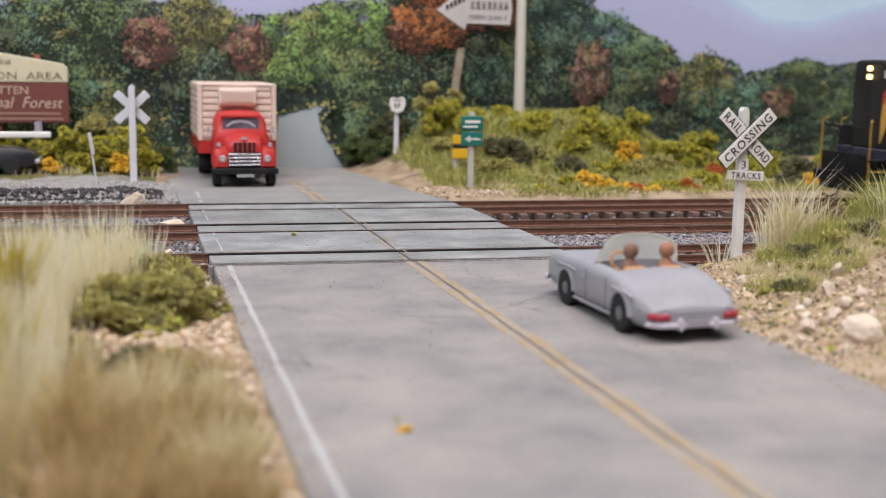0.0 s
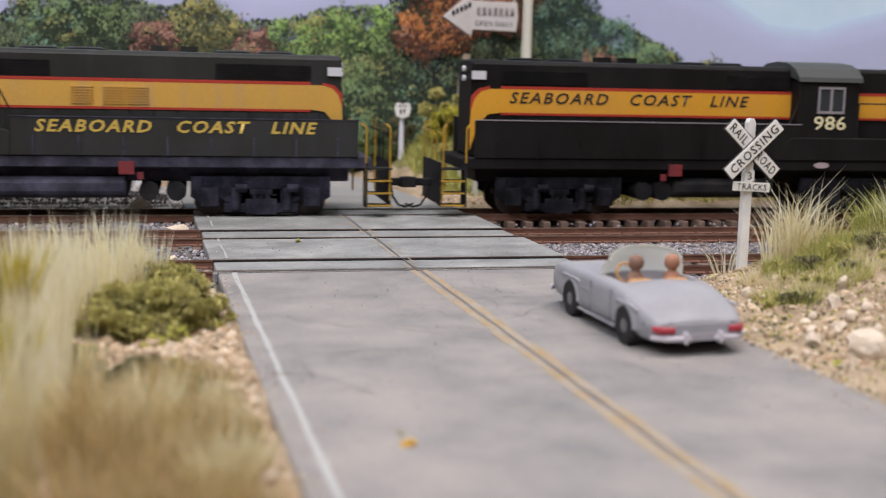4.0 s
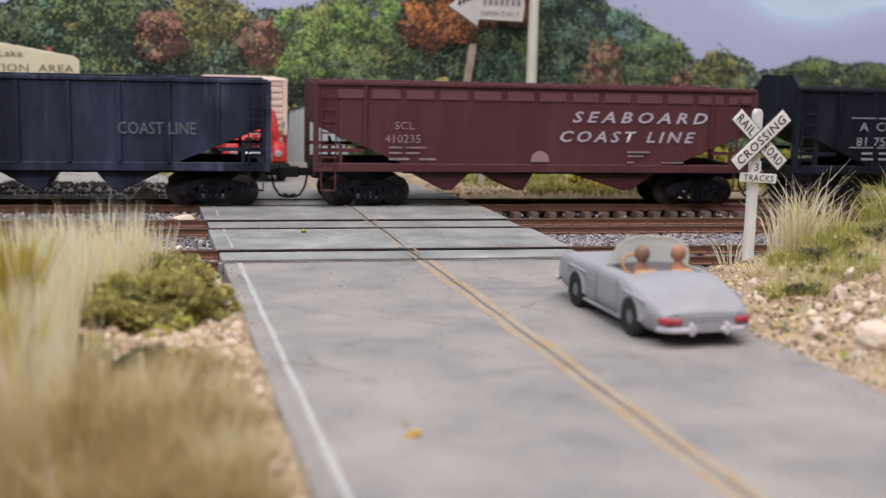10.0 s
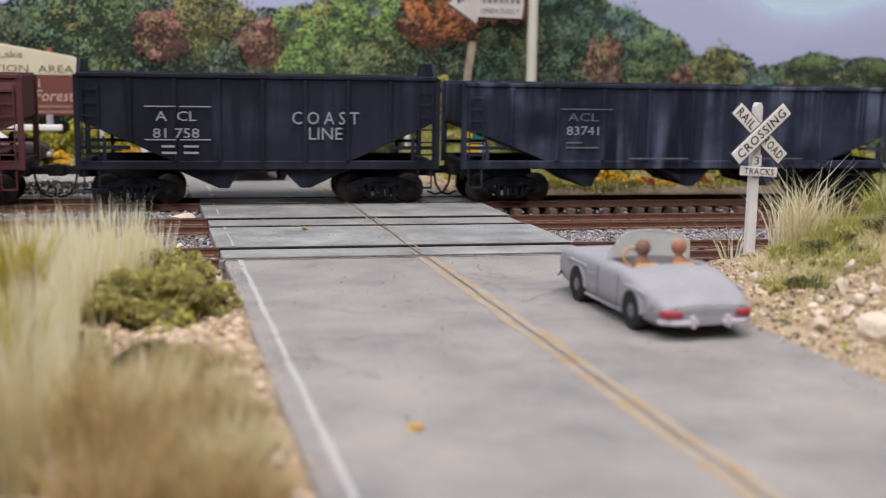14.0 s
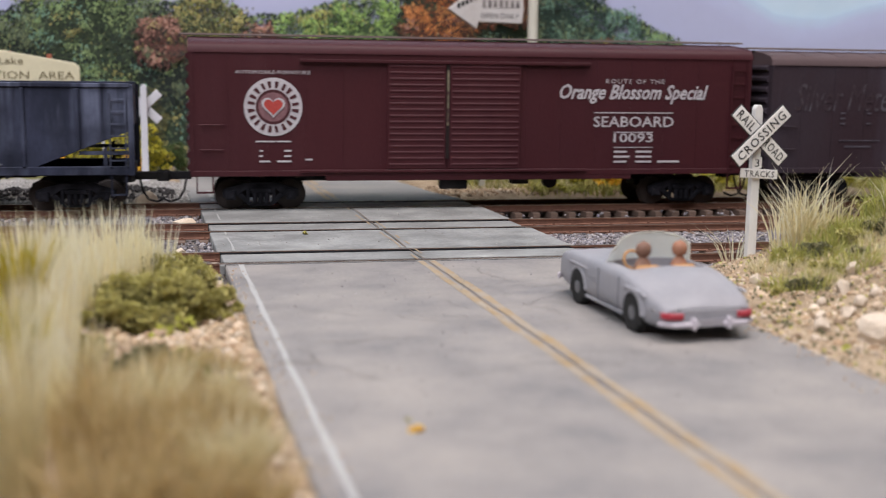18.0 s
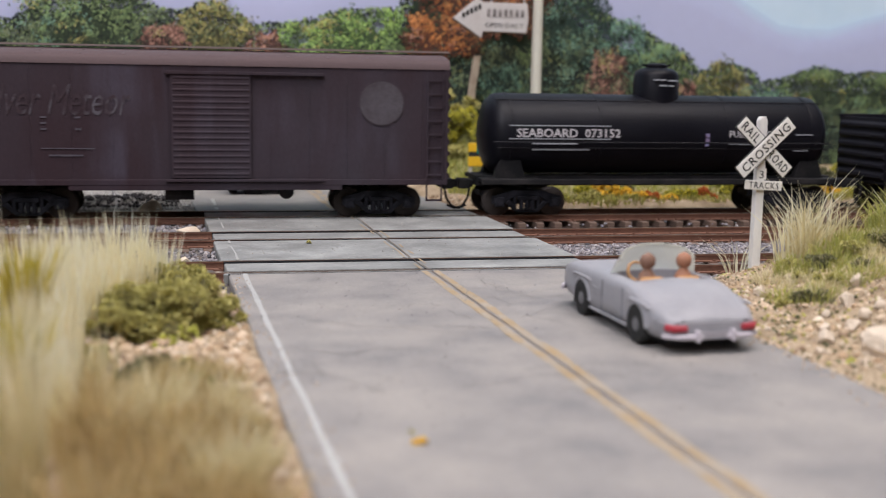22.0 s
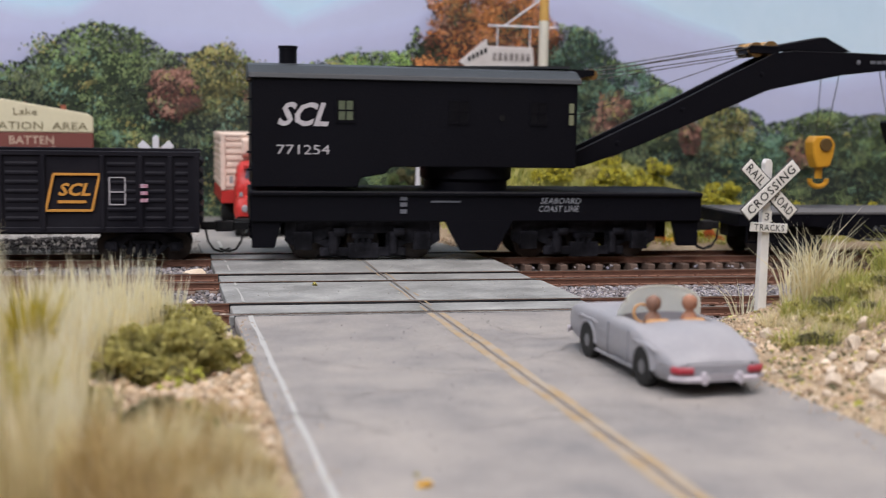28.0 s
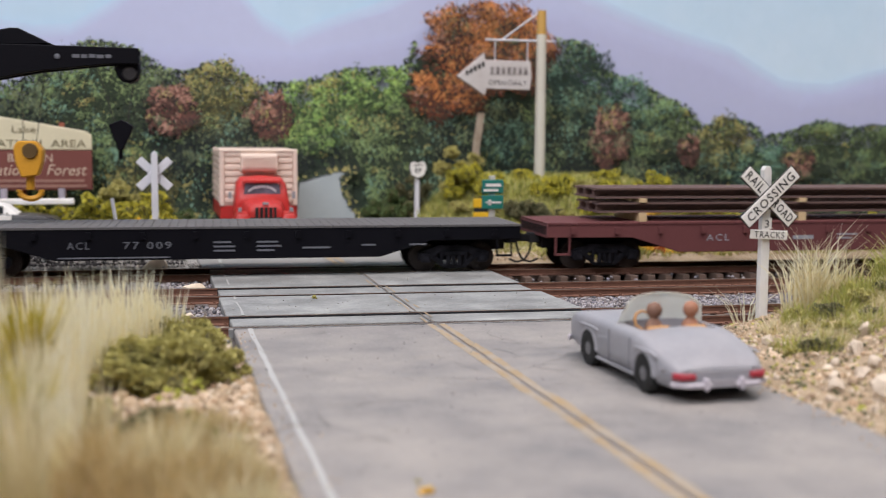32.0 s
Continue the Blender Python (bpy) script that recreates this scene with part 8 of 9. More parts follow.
BANK_3 = ((18.55, 41.3, 0.55, 1.15, 5), (-1.3, 45.6, 1.0, 2.5, 3), (0.0, 45.3, 0.9, 2.2, 0), (-0.9, 44.0, 0.9, 1.7, 0), (-2.2, 44.6, 0.9, 2.0, 4), (-3.4, 45.3, 0.9, 1.6, 0), (0.3, 43.8, 0.7, 1.3, 0), (-0.4, 43.2, 0.45, 0.9, 5), (-1.6, 43.6, 0.6, 1.0, 0), (-2.9, 43.7, 0.4, 0.7, 5), (0.9, 45.4, 0.8, 1.3, 1), (-5.0, 45.8, 1.0, 1.5, 0), (9.6, 46.6, 0.8, 1.9, 1), (8.9, 47.2, 0.7, 1.6, 1), (10.4, 46.9, 0.8, 2.0, 2), (30.5, 42.0, 1.0, 1.2, 2), (33.0, 42.0, 1.1, 1.4, 0))
DENSE = blend_mat("deep_green_foam", ((0.07, 0.12, 0.04), (0.11, 0.17, 0.05), (0.045, 0.075, 0.03), (0.17, 0.20, 0.07)))
KINDS = ((LEAF_YELLOW, "yellow-green bush on the grassy bank"), (DENSE, "deep green bush in front of the backdrop"), (MOSS_DARK, "dark olive bush on the grassy bank"), (MOSS, "olive bush on the grassy bank"), (LEAF_YELLOW, "yellow bush at the foot of the backdrop"), (LEAF_GOLD, "golden yellow low bush behind the tracks"), (LEAF_RED, "orange-red low bush behind the tracks"))
for i, (x, y, r, h, c) in enumerate(BANK_1 + BANK_2 + BANK_3 + BANK_4 + BANK_5):
    foam_bush(x, y, r, h, KINDS[c][0], KINDS[c][1], 430 + i, int(1800 + 4200 * r * r), 0.048, 22)

# ---- signs ----
def board(cx, cz, length, width, angle, y, t):
    """A flat plank seen from -y, turned in its own plane."""
    k = Kit().box(-length / 2, length / 2, y, y + t, -width / 2, width / 2)
    c, s = math.cos(math.radians(angle)), math.sin(math.radians(angle))
    k.v = [(cx + a * c - b * s, q, cz + a * s + b * c) for a, q, b in k.v]
    return k


def tilted_words(text, cx, cz, width, height, angle, y, parent, shift=0.0, **kw):
    ob = lettering(text, shift, y, 0, width, height, BLACK_PAINT, parent, **kw)
    c, s = math.cos(math.radians(angle)), math.sin(math.radians(angle))
    for v in ob.data.vertices:
        a, b = v.co.x, v.co.z
        v.co.x, v.co.z = cx * S + a * c - b * s, cz * S + a * s + b * c
    return ob


WOOD_POST = mat("painted_wood_post", (0.76, 0.75, 0.73), 0.7, var=0.08, scale=4, other=(0.50, 0.45, 0.40), mix=0.3, streak=0.7)
SIGN_EDGE = mat("sign_edge", (0.04, 0.04, 0.04), 0.6)
xb = thing("crossing_sign", at(12.2, 21.44, 0), "white wooden railroad crossbuck on a weathered post", "sign", "railroad crossbucks")
part("post", Kit().prism([(-0.10, 0.0), (0.10, 0.0), (0.088, 3.38), (0.045, 3.46), (-0.045, 3.46), (-0.088, 3.38)], -0.08, 0.08), WOOD_POST, xb, "weathered white square post", bevel=0.012)
for ang, y, words in ((-43, -0.17, (("RAIL", -0.45, 0.48), ("ROAD", 0.43, 0.54))), (43, -0.22, (("CROSSING", 0.0, 1.33),))):
    part("blade_edge", board(0, 2.84, 1.545, 0.325, ang, y + 0.012, 0.03), SIGN_EDGE, xb, "dark edge of the blade")
    part("blade", board(0, 2.84, 1.51, 0.29, ang, y, 0.04), PAINT_WHITE, xb, "white crossbuck blade", bevel=0.008)
    for w, dx, ln in words:
        tilted_words(w, 0, 2.84, ln, 0.185, ang, y - 0.006, xb, dx, bold=0.01, space=1.15)
part("track_plate", board(0.03, 2.06, 0.84, 0.19, -3, -0.16, 0.04), PAINT_WHITE, xb, "small white plate", bevel=0.008)
tilted_words("TRACKS", 0.03, 2.06, 0.68, 0.13, -3, -0.166, xb, bold=0.008, space=1.15)
lettering("3", 0.0, -0.105, 2.28, 0.10, 0.16, BLACK_PAINT, xb)
part("number_plate", Kit().box(-0.11, 0.11, -0.102, -0.09, 2.17, 2.40), PAINT_WHITE, xb)

xb2 = thing("crossing_sign", at(0.02, 41.5, 0.05), "back of a pale grey crossbuck beside the truck", "sign", "railroad crossbucks")
part("post", Kit().prism([(-0.12, 0.0), (0.12, 0.0), (0.11, 3.28), (0.0, 3.38), (-0.11, 3.28)], -0.1, 0.1), SILVER_POST, xb2, bevel=0.02)
for ang, y in ((43, 0.10), (-43, 0.15)):
    part("blade", board(0, 2.58, 1.46, 0.29, ang, y, 0.05), SILVER_POST, xb2, "plain pale back of a blade", bevel=0.02)

sh = thing("route_sign", at(10.42, 46.0, ground_z(10.42, 46.0)), "white route shield on a grey post by the road", "sign")
part("post", Kit().tube((0, 0, -0.1), (0, 0, 2.1), 0.12, 10, 0.10), SILVER_POST, sh, "grey post", smooth=True)
shp = [(-0.30, 0.62), (-0.16, 0.66), (0, 0.60), (0.16, 0.66), (0.30, 0.62), (0.34, 0.40), (0.26, 0.12), (0.0, 0.0), (-0.26, 0.12), (-0.34, 0.40)]
zt = 2.30 - ground_z(10.42, 46.0)
part("shield", Kit().prism([(a, b + zt) for a, b in shp], -0.19, -0.13), PAINT_WHITE, sh, "white shield plate", bevel=0.01)
part("shield_rim", Kit().prism([(a * 1.1, (b - 0.33) * 1.1 + 0.33 + zt) for a, b in shp], -0.13, -0.10), SIGN_EDGE, sh, "dark rim")
bars(0, -0.20, zt + 0.22, ((-0.12, -0.05, 0.0, 0.2), (0.02, 0.07, 0.0, 0.2), (0.07, 0.13, 0.12, 0.05), (-0.2, 0.2, 0.29, 0.04)), BLACK_PAINT, sh)

GREEN_SIGN = mat("green_sign_paint", (0.015, 0.16, 0.13), 0.5, var=0.1, scale=3)
YELLOW_SIGN = mat("yellow_sign_paint", (0.70, 0.42, 0.02), 0.5, var=0.1, scale=3)
gs = thing("direction_sign", at(11.4, 38.6, 0), "green direction sign with white marks on a grey post", "sign")
part("post", Kit().box(-0.08, 0.12, -0.08, 0.08, -0.2, 2.66), mat("grey_wood_post", (0.48, 0.47, 0.42), 0.8, var=0.15), gs, "grey wooden post", bevel=0.02)
for z0, z1 in ((2.04, 2.52), (1.50, 1.98)):
    part("sign_panel", Kit().box(-0.38, 0.40, -0.15, -0.09, z0, z1), GREEN_SIGN, gs, "green sign panel", bevel=0.02)
bars(0, -0.165, 1.5, ((-0.25, 0.3, 0.78, 0.10), (-0.32, 0.2, 0.62, 0.07), (-0.24, 0.3, 0.2, 0.06), (-0.15, -0.05, 0.14, 0.18)), PAINT_WHITE, gs)
ys = thing("warning_sign", at(11.75, 41.0, ground_z(11.75, 41.0)), "small yellow and black warning sign on a post", "sign")
part("post", Kit().box(-0.3, -0.18, -0.06, 0.06, -0.1, 1.2), mat("pale_post", (0.55, 0.52, 0.45), 0.8), ys)
part("sign_panel", Kit().box(-0.36, 0.36, -0.12, -0.06, 0.55, 0.92), YELLOW_SIGN, ys, "yellow panel", bevel=0.02)
part("sign_panel", Kit().box(-0.36, 0.36, -0.12, -0.06, 1.08, 1.42), YELLOW_SIGN, ys, "yellow panel", bevel=0.02)
part("black_band", Kit().box(-0.33, 0.33, -0.11, -0.05, 0.92, 1.08), BLACK_PAINT, ys)

POLE = mat("cream_pole", (0.62, 0.60, 0.52), 0.7, var=0.1, scale=2, other=(0.50, 0.46, 0.38), mix=0.4, streak=0.8)
POLE_TOP = mat("ochre_pole_top", (0.55, 0.33, 0.09), 0.7, var=0.15, scale=3)
pz = ground_z(15.67, 46.0)
ps = thing("pole_sign", at(15.67, 46.0, pz), "tall cream pole with a hanging arrow sign", "sign")
part("pole", Kit().tube((0, 0, -0.2), (0, 0, 6.0), 0.23, 16, 0.20), POLE, ps, "tall cream pole", smooth=True)
part("pole_top", Kit().tube((0, 0, 6.0), (0, 0, 9.2 - pz), 0.20, 16, 0.18), POLE_TOP, ps, "ochre stained top of the pole", smooth=True)
br = Kit().tube((-2.4, 0, 7.95 - pz), (0.5, 0, 7.95 - pz), 0.045, 8).tube((-0.2, 0, 9.05 - pz), (-1.7, 0, 7.97 - pz), 0.035, 8)
br.tube((-2.0, 0, 7.95 - pz), (-2.0, 0, 7.0 - pz), 0.025, 6).tube((-0.6, 0, 7.95 - pz), (-0.6, 0, 7.0 - pz), 0.025, 6)
part("bracket", br, SILVER_POST, ps, "thin truss bracket")
SIGN_GREY = mat("faded_sign_board", (0.58, 0.55, 0.54), 0.75, var=0.12, scale=2.0, other=(0.42, 0.38, 0.36), mix=0.35)
arrow = [(-3.62, 6.45), (-2.45, 7.42), (-2.42, 7.12), (-0.48, 7.10), (-0.42, 6.50), (-0.50, 5.93), (-2.35, 5.96), (-2.42, 5.68)]
part("arrow_board", Kit().prism([(a, z - pz) for a, z in arrow], -0.06, 0.06), SIGN_GREY, ps, "faded grey arrow board", bevel=0.02)
part("arrow_edge", Kit().prism([(a * 1.0 + (-0.05 if a < -2 else 0.05), (z - 6.5) * 1.07 + 6.5 - pz) for a, z in arrow], 0.0, 0.08), mat("rusty_sign_edge", (0.22, 0.13, 0.10), 0.8), ps)
lettering("OPEN DAILY", -1.45, -0.075, 6.22 - pz, 1.65, 0.20, mat("dark_sign_letters", (0.10, 0.09, 0.09), 0.7), ps)
k = Kit()
for i in range(7):
    k.box(-2.2 + i * 0.24, -2.2 + i * 0.24 + 0.15, -0.08, -0.06, 6.55 - pz, 6.86 - pz)
part("worn_letters", k, mat("dark_worn_letters", (0.13, 0.11, 0.11), 0.7, var=0.3, scale=9, other=(0.4, 0.37, 0.36), mix=0.4), ps, "worn unreadable letters")
k = Kit()
for i in range(5):
    x, z = -3.25 + i * 0.17, 6.50 + i * 0.085
    k.box(x, x + 0.11, -0.08, -0.06, z - pz, z + 0.2 - pz)
part("worn_letters", k, BLACK_PAINT, ps, "worn slanting letters")

# the wide park sign
PARK_BROWN = mat("park_sign_brown", (0.17, 0.055, 0.045), 0.65, var=0.1, scale=2)
PARK_CREAM = mat("park_sign_cream", (0.62, 0.57, 0.40), 0.65, var=0.08, scale=2)
TAN_TEXT = mat("tan_lettering", (0.55, 0.42, 0.32), 0.6)
BROWN_TEXT = mat("brown_lettering", (0.16, 0.13, 0.07), 0.6)
pk = thing("park_sign", at(-5.6, 46.5, ground_z(-5.6, 46.5)), "brown and cream wooden park entrance sign on posts", "sign")
gz = ground_z(-5.6, 46.5)
part("cream_panel", Kit().prism([(-3.3, 3.38 - gz), (3.3, 3.38 - gz), (3.3, 3.95 - gz), (3.1, 4.1 - gz), (0, 4.62 - gz), (-3.1, 4.1 - gz), (-3.3, 3.95 - gz)], -0.1, 0.1), PARK_CREAM, pk, "cream peaked top panel", bevel=0.03)
part("brown_panel", Kit().box(-3.3, 3.3, -0.08, 0.08, 1.84 - gz, 3.38 - gz), PARK_BROWN, pk, "brown lower panel", bevel=0.03)
for x in (-2.5, -0.9, 0.75, 2.2):
    part("post", Kit().box(x - 0.1, x + 0.1, 0.08, 0.28, -0.1, 4.55 - gz - abs(x) * 0.06), mat("red_brown_post", (0.30, 0.10, 0.06), 0.7), pk, "red-brown post", bevel=0.02)
lettering("RECREATION  AREA", 0.72, -0.115, 3.62 - gz, 4.75, 0.28, BROWN_TEXT, pk)
lettering("Lake", 0.85, -0.115, 4.15 - gz, 0.85, 0.26, BROWN_TEXT, pk)
lettering("BATTEN", 1.05, -0.095, 3.08 - gz, 1.6, 0.30, TAN_TEXT, pk)
lettering("National  Forest", 1.25, -0.095, 2.62 - gz, 3.7, 0.42, TAN_TEXT, pk, shear=0.3)
bars(0.9, -0.10, 1.9 - gz, ((-1.2, 2.1, 0.26, 0.09), (-1.4, 2.2, 0.06, 0.09)), mat("dim_tan_print", (0.32, 0.18, 0.14), 0.7), pk)
fence = thing("rail_fence", at(-4.6, 45.2, ground_z(-4.6, 45.2)), "low white rail fence in front of the park sign", "fence")
part("rail", Kit().box(-3.4, 1.7, -0.1, 0.1, 1.15, 1.38), PAINT_WHITE, fence, "pale horizontal rail", bevel=0.04)
for x in (-3.0, -0.8, 1.25):
    part("post", Kit().tube((x, 0.1, -0.1), (x, 0.1, 1.75), 0.13, 8), mat("lilac_grey_post", (0.36, 0.33, 0.38), 0.8), fence, "grey post")
ws = thing("marker_stake", at(-1.2, 38.5, 0), "thin leaning grey metal stake behind the track", "stake")
part("rod", Kit().tube((0.1, 0, -0.1), (-0.12, 0, 1.95), 0.035, 6).tube((-0.12, -0.02, 1.95), (-0.02, -0.02, 1.25), 0.06, 6), SILVER_POST, ws)

# ---- vehicles ----
def loft(stations, ring):
    """A skin over cross-sections. stations: tuples for ring(); ring gives a closed loop of points."""
    k = Kit()
    loops = [ring(*s) for s in stations]
    n = len(loops[0])
    for lp in loops:
        k.v += lp
    m = len(loops)
    k.f = [(j * n + i, (j + 1) * n + i, (j + 1) * n + (i + 1) % n, j * n + (i + 1) % n) for j in range(m - 1) for i in range(n)]
    k.f += [tuple(range(n)), tuple(reversed(range((m - 1) * n, m * n)))]
    return k


SILVER = mat("silver_car_plastic", (0.285, 0.284, 0.308), 0.42, 0.0, var=0.10, scale=3, bump=0.05, other=(0.335, 0.325, 0.345), mix=0.45)
BUMPER = mat("pale_plastic_bumper", (0.50, 0.46, 0.50), 0.4, var=0.06, scale=4)
TYRE = mat("tyre_rubber", (0.018, 0.018, 0.018), 0.7, var=0.1)
HUB = mat("silver_hub", (0.16, 0.16, 0.17), 0.45, 0.2)
CHROME = mat("bright_bumper", (0.66, 0.64, 0.68), 0.25, 0.6, var=0.05)
RED_LENS = mat("red_lens", (0.36, 0.035, 0.05), 0.4, var=0.15, scale=9)
FIG = mat("figure_paint", (0.38, 0.18, 0.11), 0.6, var=0.3, scale=8, other=(0.26, 0.12, 0.07), mix=0.4)
FIG_DARK = mat("dark_figure_paint", (0.22, 0.12, 0.085), 0.6, var=0.3, scale=8, other=(0.34, 0.19, 0.12), mix=0.4)
TAN_SEAT = mat("tan_seat", (0.50, 0.27, 0.11), 0.6, var=0.15, scale=6)
CLOUDY = leafy(mat("cloudy_windscreen", (0.72, 0.72, 0.66), 0.3, var=0.05, alpha=0.8), 0.6)

wheel_k = Kit().lathe([(0.16, -0.09), (0.24, -0.105), (0.30, -0.085), (0.315, -0.04), (0.315, 0.04), (0.30, 0.085), (0.24, 0.105), (0.16, 0.09)], 24, "x")
TYRE_ME = mesh_of("tyre", wheel_k, TYRE, smooth=True)
HUB_ME = mesh_of("hub", Kit().lathe([(0.02, -0.10), (0.09, -0.10), (0.15, -0.075), (0.20, -0.085), (0.20, 0.085), (0.15, 0.075), (0.09, 0.10), (0.02, 0.10)], 18, "x"), HUB, smooth=True)


def roadster():
    car = thing("roadster", at(8.34, 17.90, 0, 0, 0, 1.5), "silver-grey open roadster waiting on the road", "car")

    def ring(y, w, zb, top, crown=0.04, dip=0.0):
        pts = [(0.60, zb), (0.90, zb + 0.02), (0.985, zb + 0.10), (1.0, zb + 0.24), (0.995, top - 0.17), (0.965, top - 0.07), (0.89, top - 0.015), (0.76, top), (0.70, top - dip), (0.40, top + crown * 0.7 - dip), (0.0, top + crown - dip)]
        right = [(a * w, y, z) for a, z in pts]
        return right + [(-a, b, c) for a, b, c in reversed(right[:-1])]
    st = [(-2.04, 0.56, 0.29, 0.44, 0.02), (-2.02, 0.68, 0.25, 0.49, 0.03), (-1.94, 0.77, 0.22, 0.56, 0.05), (-1.7, 0.845, 0.20, 0.67, 0.09), (-1.3, 0.88, 0.19, 0.79, 0.11), (-0.95, 0.885, 0.19, 0.87, 0.10), (-0.72, 0.88, 0.19, 0.90, 0.07), (-0.62, 0.88, 0.19, 0.91, 0.03), (-0.60, 0.88, 0.19, 0.91, 0.0, 0.30), (0.22, 0.88, 0.19, 0.91, 0.0, 0.30), (0.24, 0.88, 0.19, 0.91, 0.03), (0.9, 0.885, 0.19, 0.91, 0.05), (1.4, 0.885, 0.20, 0.90, 0.03), (1.8, 0.87, 0.22, 0.87, 0.0), (2.06, 0.83, 0.26, 0.81, -0.03), (2.18, 0.76, 0.30, 0.72, -0.03), (2.23, 0.62, 0.36, 0.60, 0.0)]
    part("body", loft(st, ring), SILVER, car, "smooth matt silver-grey body", smooth=True)
    for y in (-1.14, 1.10):
        for s in (-1, 1):
            # a black plate on the closed body stands for the shaded wheel well
            arch = [(y + 0.335 * math.cos(t), 0.30 + 0.335 * math.sin(t)) for t in (math.pi * i / 14 for i in range(15))] + [(y - 0.335, 0.18), (y + 0.335, 0.18)]
            part("wheel_arch", Kit().prism(arch, s * 0.868 - 0.02, s * 0.868 + 0.02, "x"), TYRE, car, "dark plate for the shade in the wheel arch")
            w = part("wheel", TYRE_ME, None, car, "black tyre")
            w.matrix_basis = at(s * 0.802, y, 0.315)
            part("hub", HUB_ME, None, w, "dull silver hub")
            brow, n = Kit(), 14
            for i in range(n):
                t = math.radians(4 + i * 172 / (n - 1))
                for r, x in ((0.325, 0.80), (0.325, 0.902), (0.35, 0.908), (0.42, 0.87), (0.42, 0.80)):
                    brow.v.append((s * x, y + r * math.cos(t), 0.30 + r * 1.05 * math.sin(t)))
            brow.f = [(i * 5 + q, i * 5 + (q + 1) % 5, i * 5 + 5 + (q + 1) % 5, i * 5 + 5 + q) for i in range(n - 1) for q in range(5)] + [(4, 3, 2, 1, 0), tuple((n - 1) * 5 + q for q in range(5))]
            part("wheel_brow", brow, SILVER, car, "flared wheel brow", smooth=True)
    for s in (-1, 1):
        part("tail_light", Kit().prism([(s * 0.46, -2.105), (s * 0.70, -2.085), (s * 0.79, -1.96), (s * 0.77, -1.88), (s * 0.46, -1.98)], 0.37, 0.47, "z"), RED_LENS, car, "red tail light", bevel=0.02)
        part("rear_bumper", Kit().prism([(s * 0.20, -2.06), (s * 0.58, -2.05), (s * 0.80, -1.90), (s * 0.83, -1.94), (s * 0.60, -2.13), (s * 0.20, -2.15)], 0.25, 0.33, "z"), BUMPER, car, "pale rear bumper", bevel=0.02)
        part("overrider", Kit().box(s * 0.30 - 0.035, s * 0.30 + 0.035, -2.18, -2.05, 0.21, 0.40), BUMPER, car, bevel=0.02)
        part("side_strake", Kit().box(s * 0.88 - 0.012, s * 0.88 + 0.012, 0.30, 0.64, 0.52, 0.545).box(s * 0.88 - 0.012, s * 0.88 + 0.012, 0.30, 0.64, 0.60, 0.625), SILVER, car)
        part("seat", Kit().box(s * 0.33 - 0.22, s * 0.33 + 0.22, -0.58, -0.46, 0.5, 0.95).box(s * 0.33 - 0.22, s * 0.33 + 0.22, -0.55, -0.1, 0.5, 0.66), TAN_SEAT, car, "tan moulded seat", bevel=0.05)
    part("rear_valance", Kit().prism([(-0.64, 0.23), (0.64, 0.23), (0.62, 0.47), (0.5, 0.53), (-0.5, 0.53), (-0.62, 0.47)], -2.055, -1.90), SILVER, car, "pale rear valance", bevel=0.03)
    part("number_plate", Kit().box(-0.24, 0.24, -2.10, -2.065, 0.25, 0.36), mat("blank_plate", (0.33, 0.31, 0.33), 0.5), car, "blank grey plate")
    part("front_bumper", Kit().prism([(-0.60, 2.30), (-0.86, 2.12), (-0.93, 1.95), (-0.89, 1.93), (-0.80, 2.06), (-0.56, 2.22), (0.56, 2.22), (0.80, 2.06), (0.89, 1.93), (0.93, 1.95), (0.86, 2.12), (0.60, 2.30)], 0.30, 0.40, "z"), BUMPER, car, "pale front bumper", bevel=0.02)
    SEAM = mat("car_seam", (0.19, 0.19, 0.205), 0.7)
    for s in (-1, 1):
        part("door_seam", Kit().box(s * 0.884 - 0.006, s * 0.884 + 0.006, -0.60, -0.585, 0.26, 0.80).box(s * 0.884 - 0.006, s * 0.884 + 0.006, 0.215, 0.23, 0.26, 0.80).box(s * 0.884 - 0.006, s * 0.884 + 0.006, -0.60, 0.23, 0.255, 0.27), SEAM, car, "thin dark door seam")
        part("sill_trim", Kit().box(s * 0.875 - 0.02, s * 0.875 + 0.02, -0.78, 0.74, 0.20, 0.25), SILVER, car, "sill below the door", bevel=0.01)
        part("fin_brow", Kit().prism([(-1.62, 0.66), (-1.45, 0.70), (-0.86, 0.71), (-0.78, 0.68), (-0.86, 0.675), (-1.45, 0.665)], s * 0.885 - 0.03, s * 0.885 + 0.03, "x"), SILVER, car, "pressed brow over the rear wheel", bevel=0.01)
        part("fin_brow", Kit().prism([(0.66, 0.70), (0.78, 0.735), (1.40, 0.74), (1.55, 0.70), (1.40, 0.70), (0.78, 0.695)], s * 0.885 - 0.03, s * 0.885 + 0.03, "x"), SILVER, car, "pressed brow over the front wheel", bevel=0.01)
    ws_k = Kit()
    n = 16
    for i in range(n + 1):
        a = math.radians(-82 + 164 * i / n)
        x, y = 0.80 * math.sin(a), 0.10 + 0.22 * math.cos(a)
        top = 0.92 + 0.48 * math.cos(a * 0.9) ** 0.5
        ws_k.v += [(x, y, 0.88), (x * 0.95, y - 0.08, 0.88 + (top - 0.88) * 0.62), (x * 0.86, y - 0.18, top)]
    for i in range(n):
        for j in range(2):
            ws_k.f.append((i * 3 + j, (i + 1) * 3 + j, (i + 1) * 3 + j + 1, i * 3 + j + 1))
    part("windscreen", ws_k, CLOUDY, car, "cloudy clear plastic windscreen", smooth=True)
    rim = Kit()
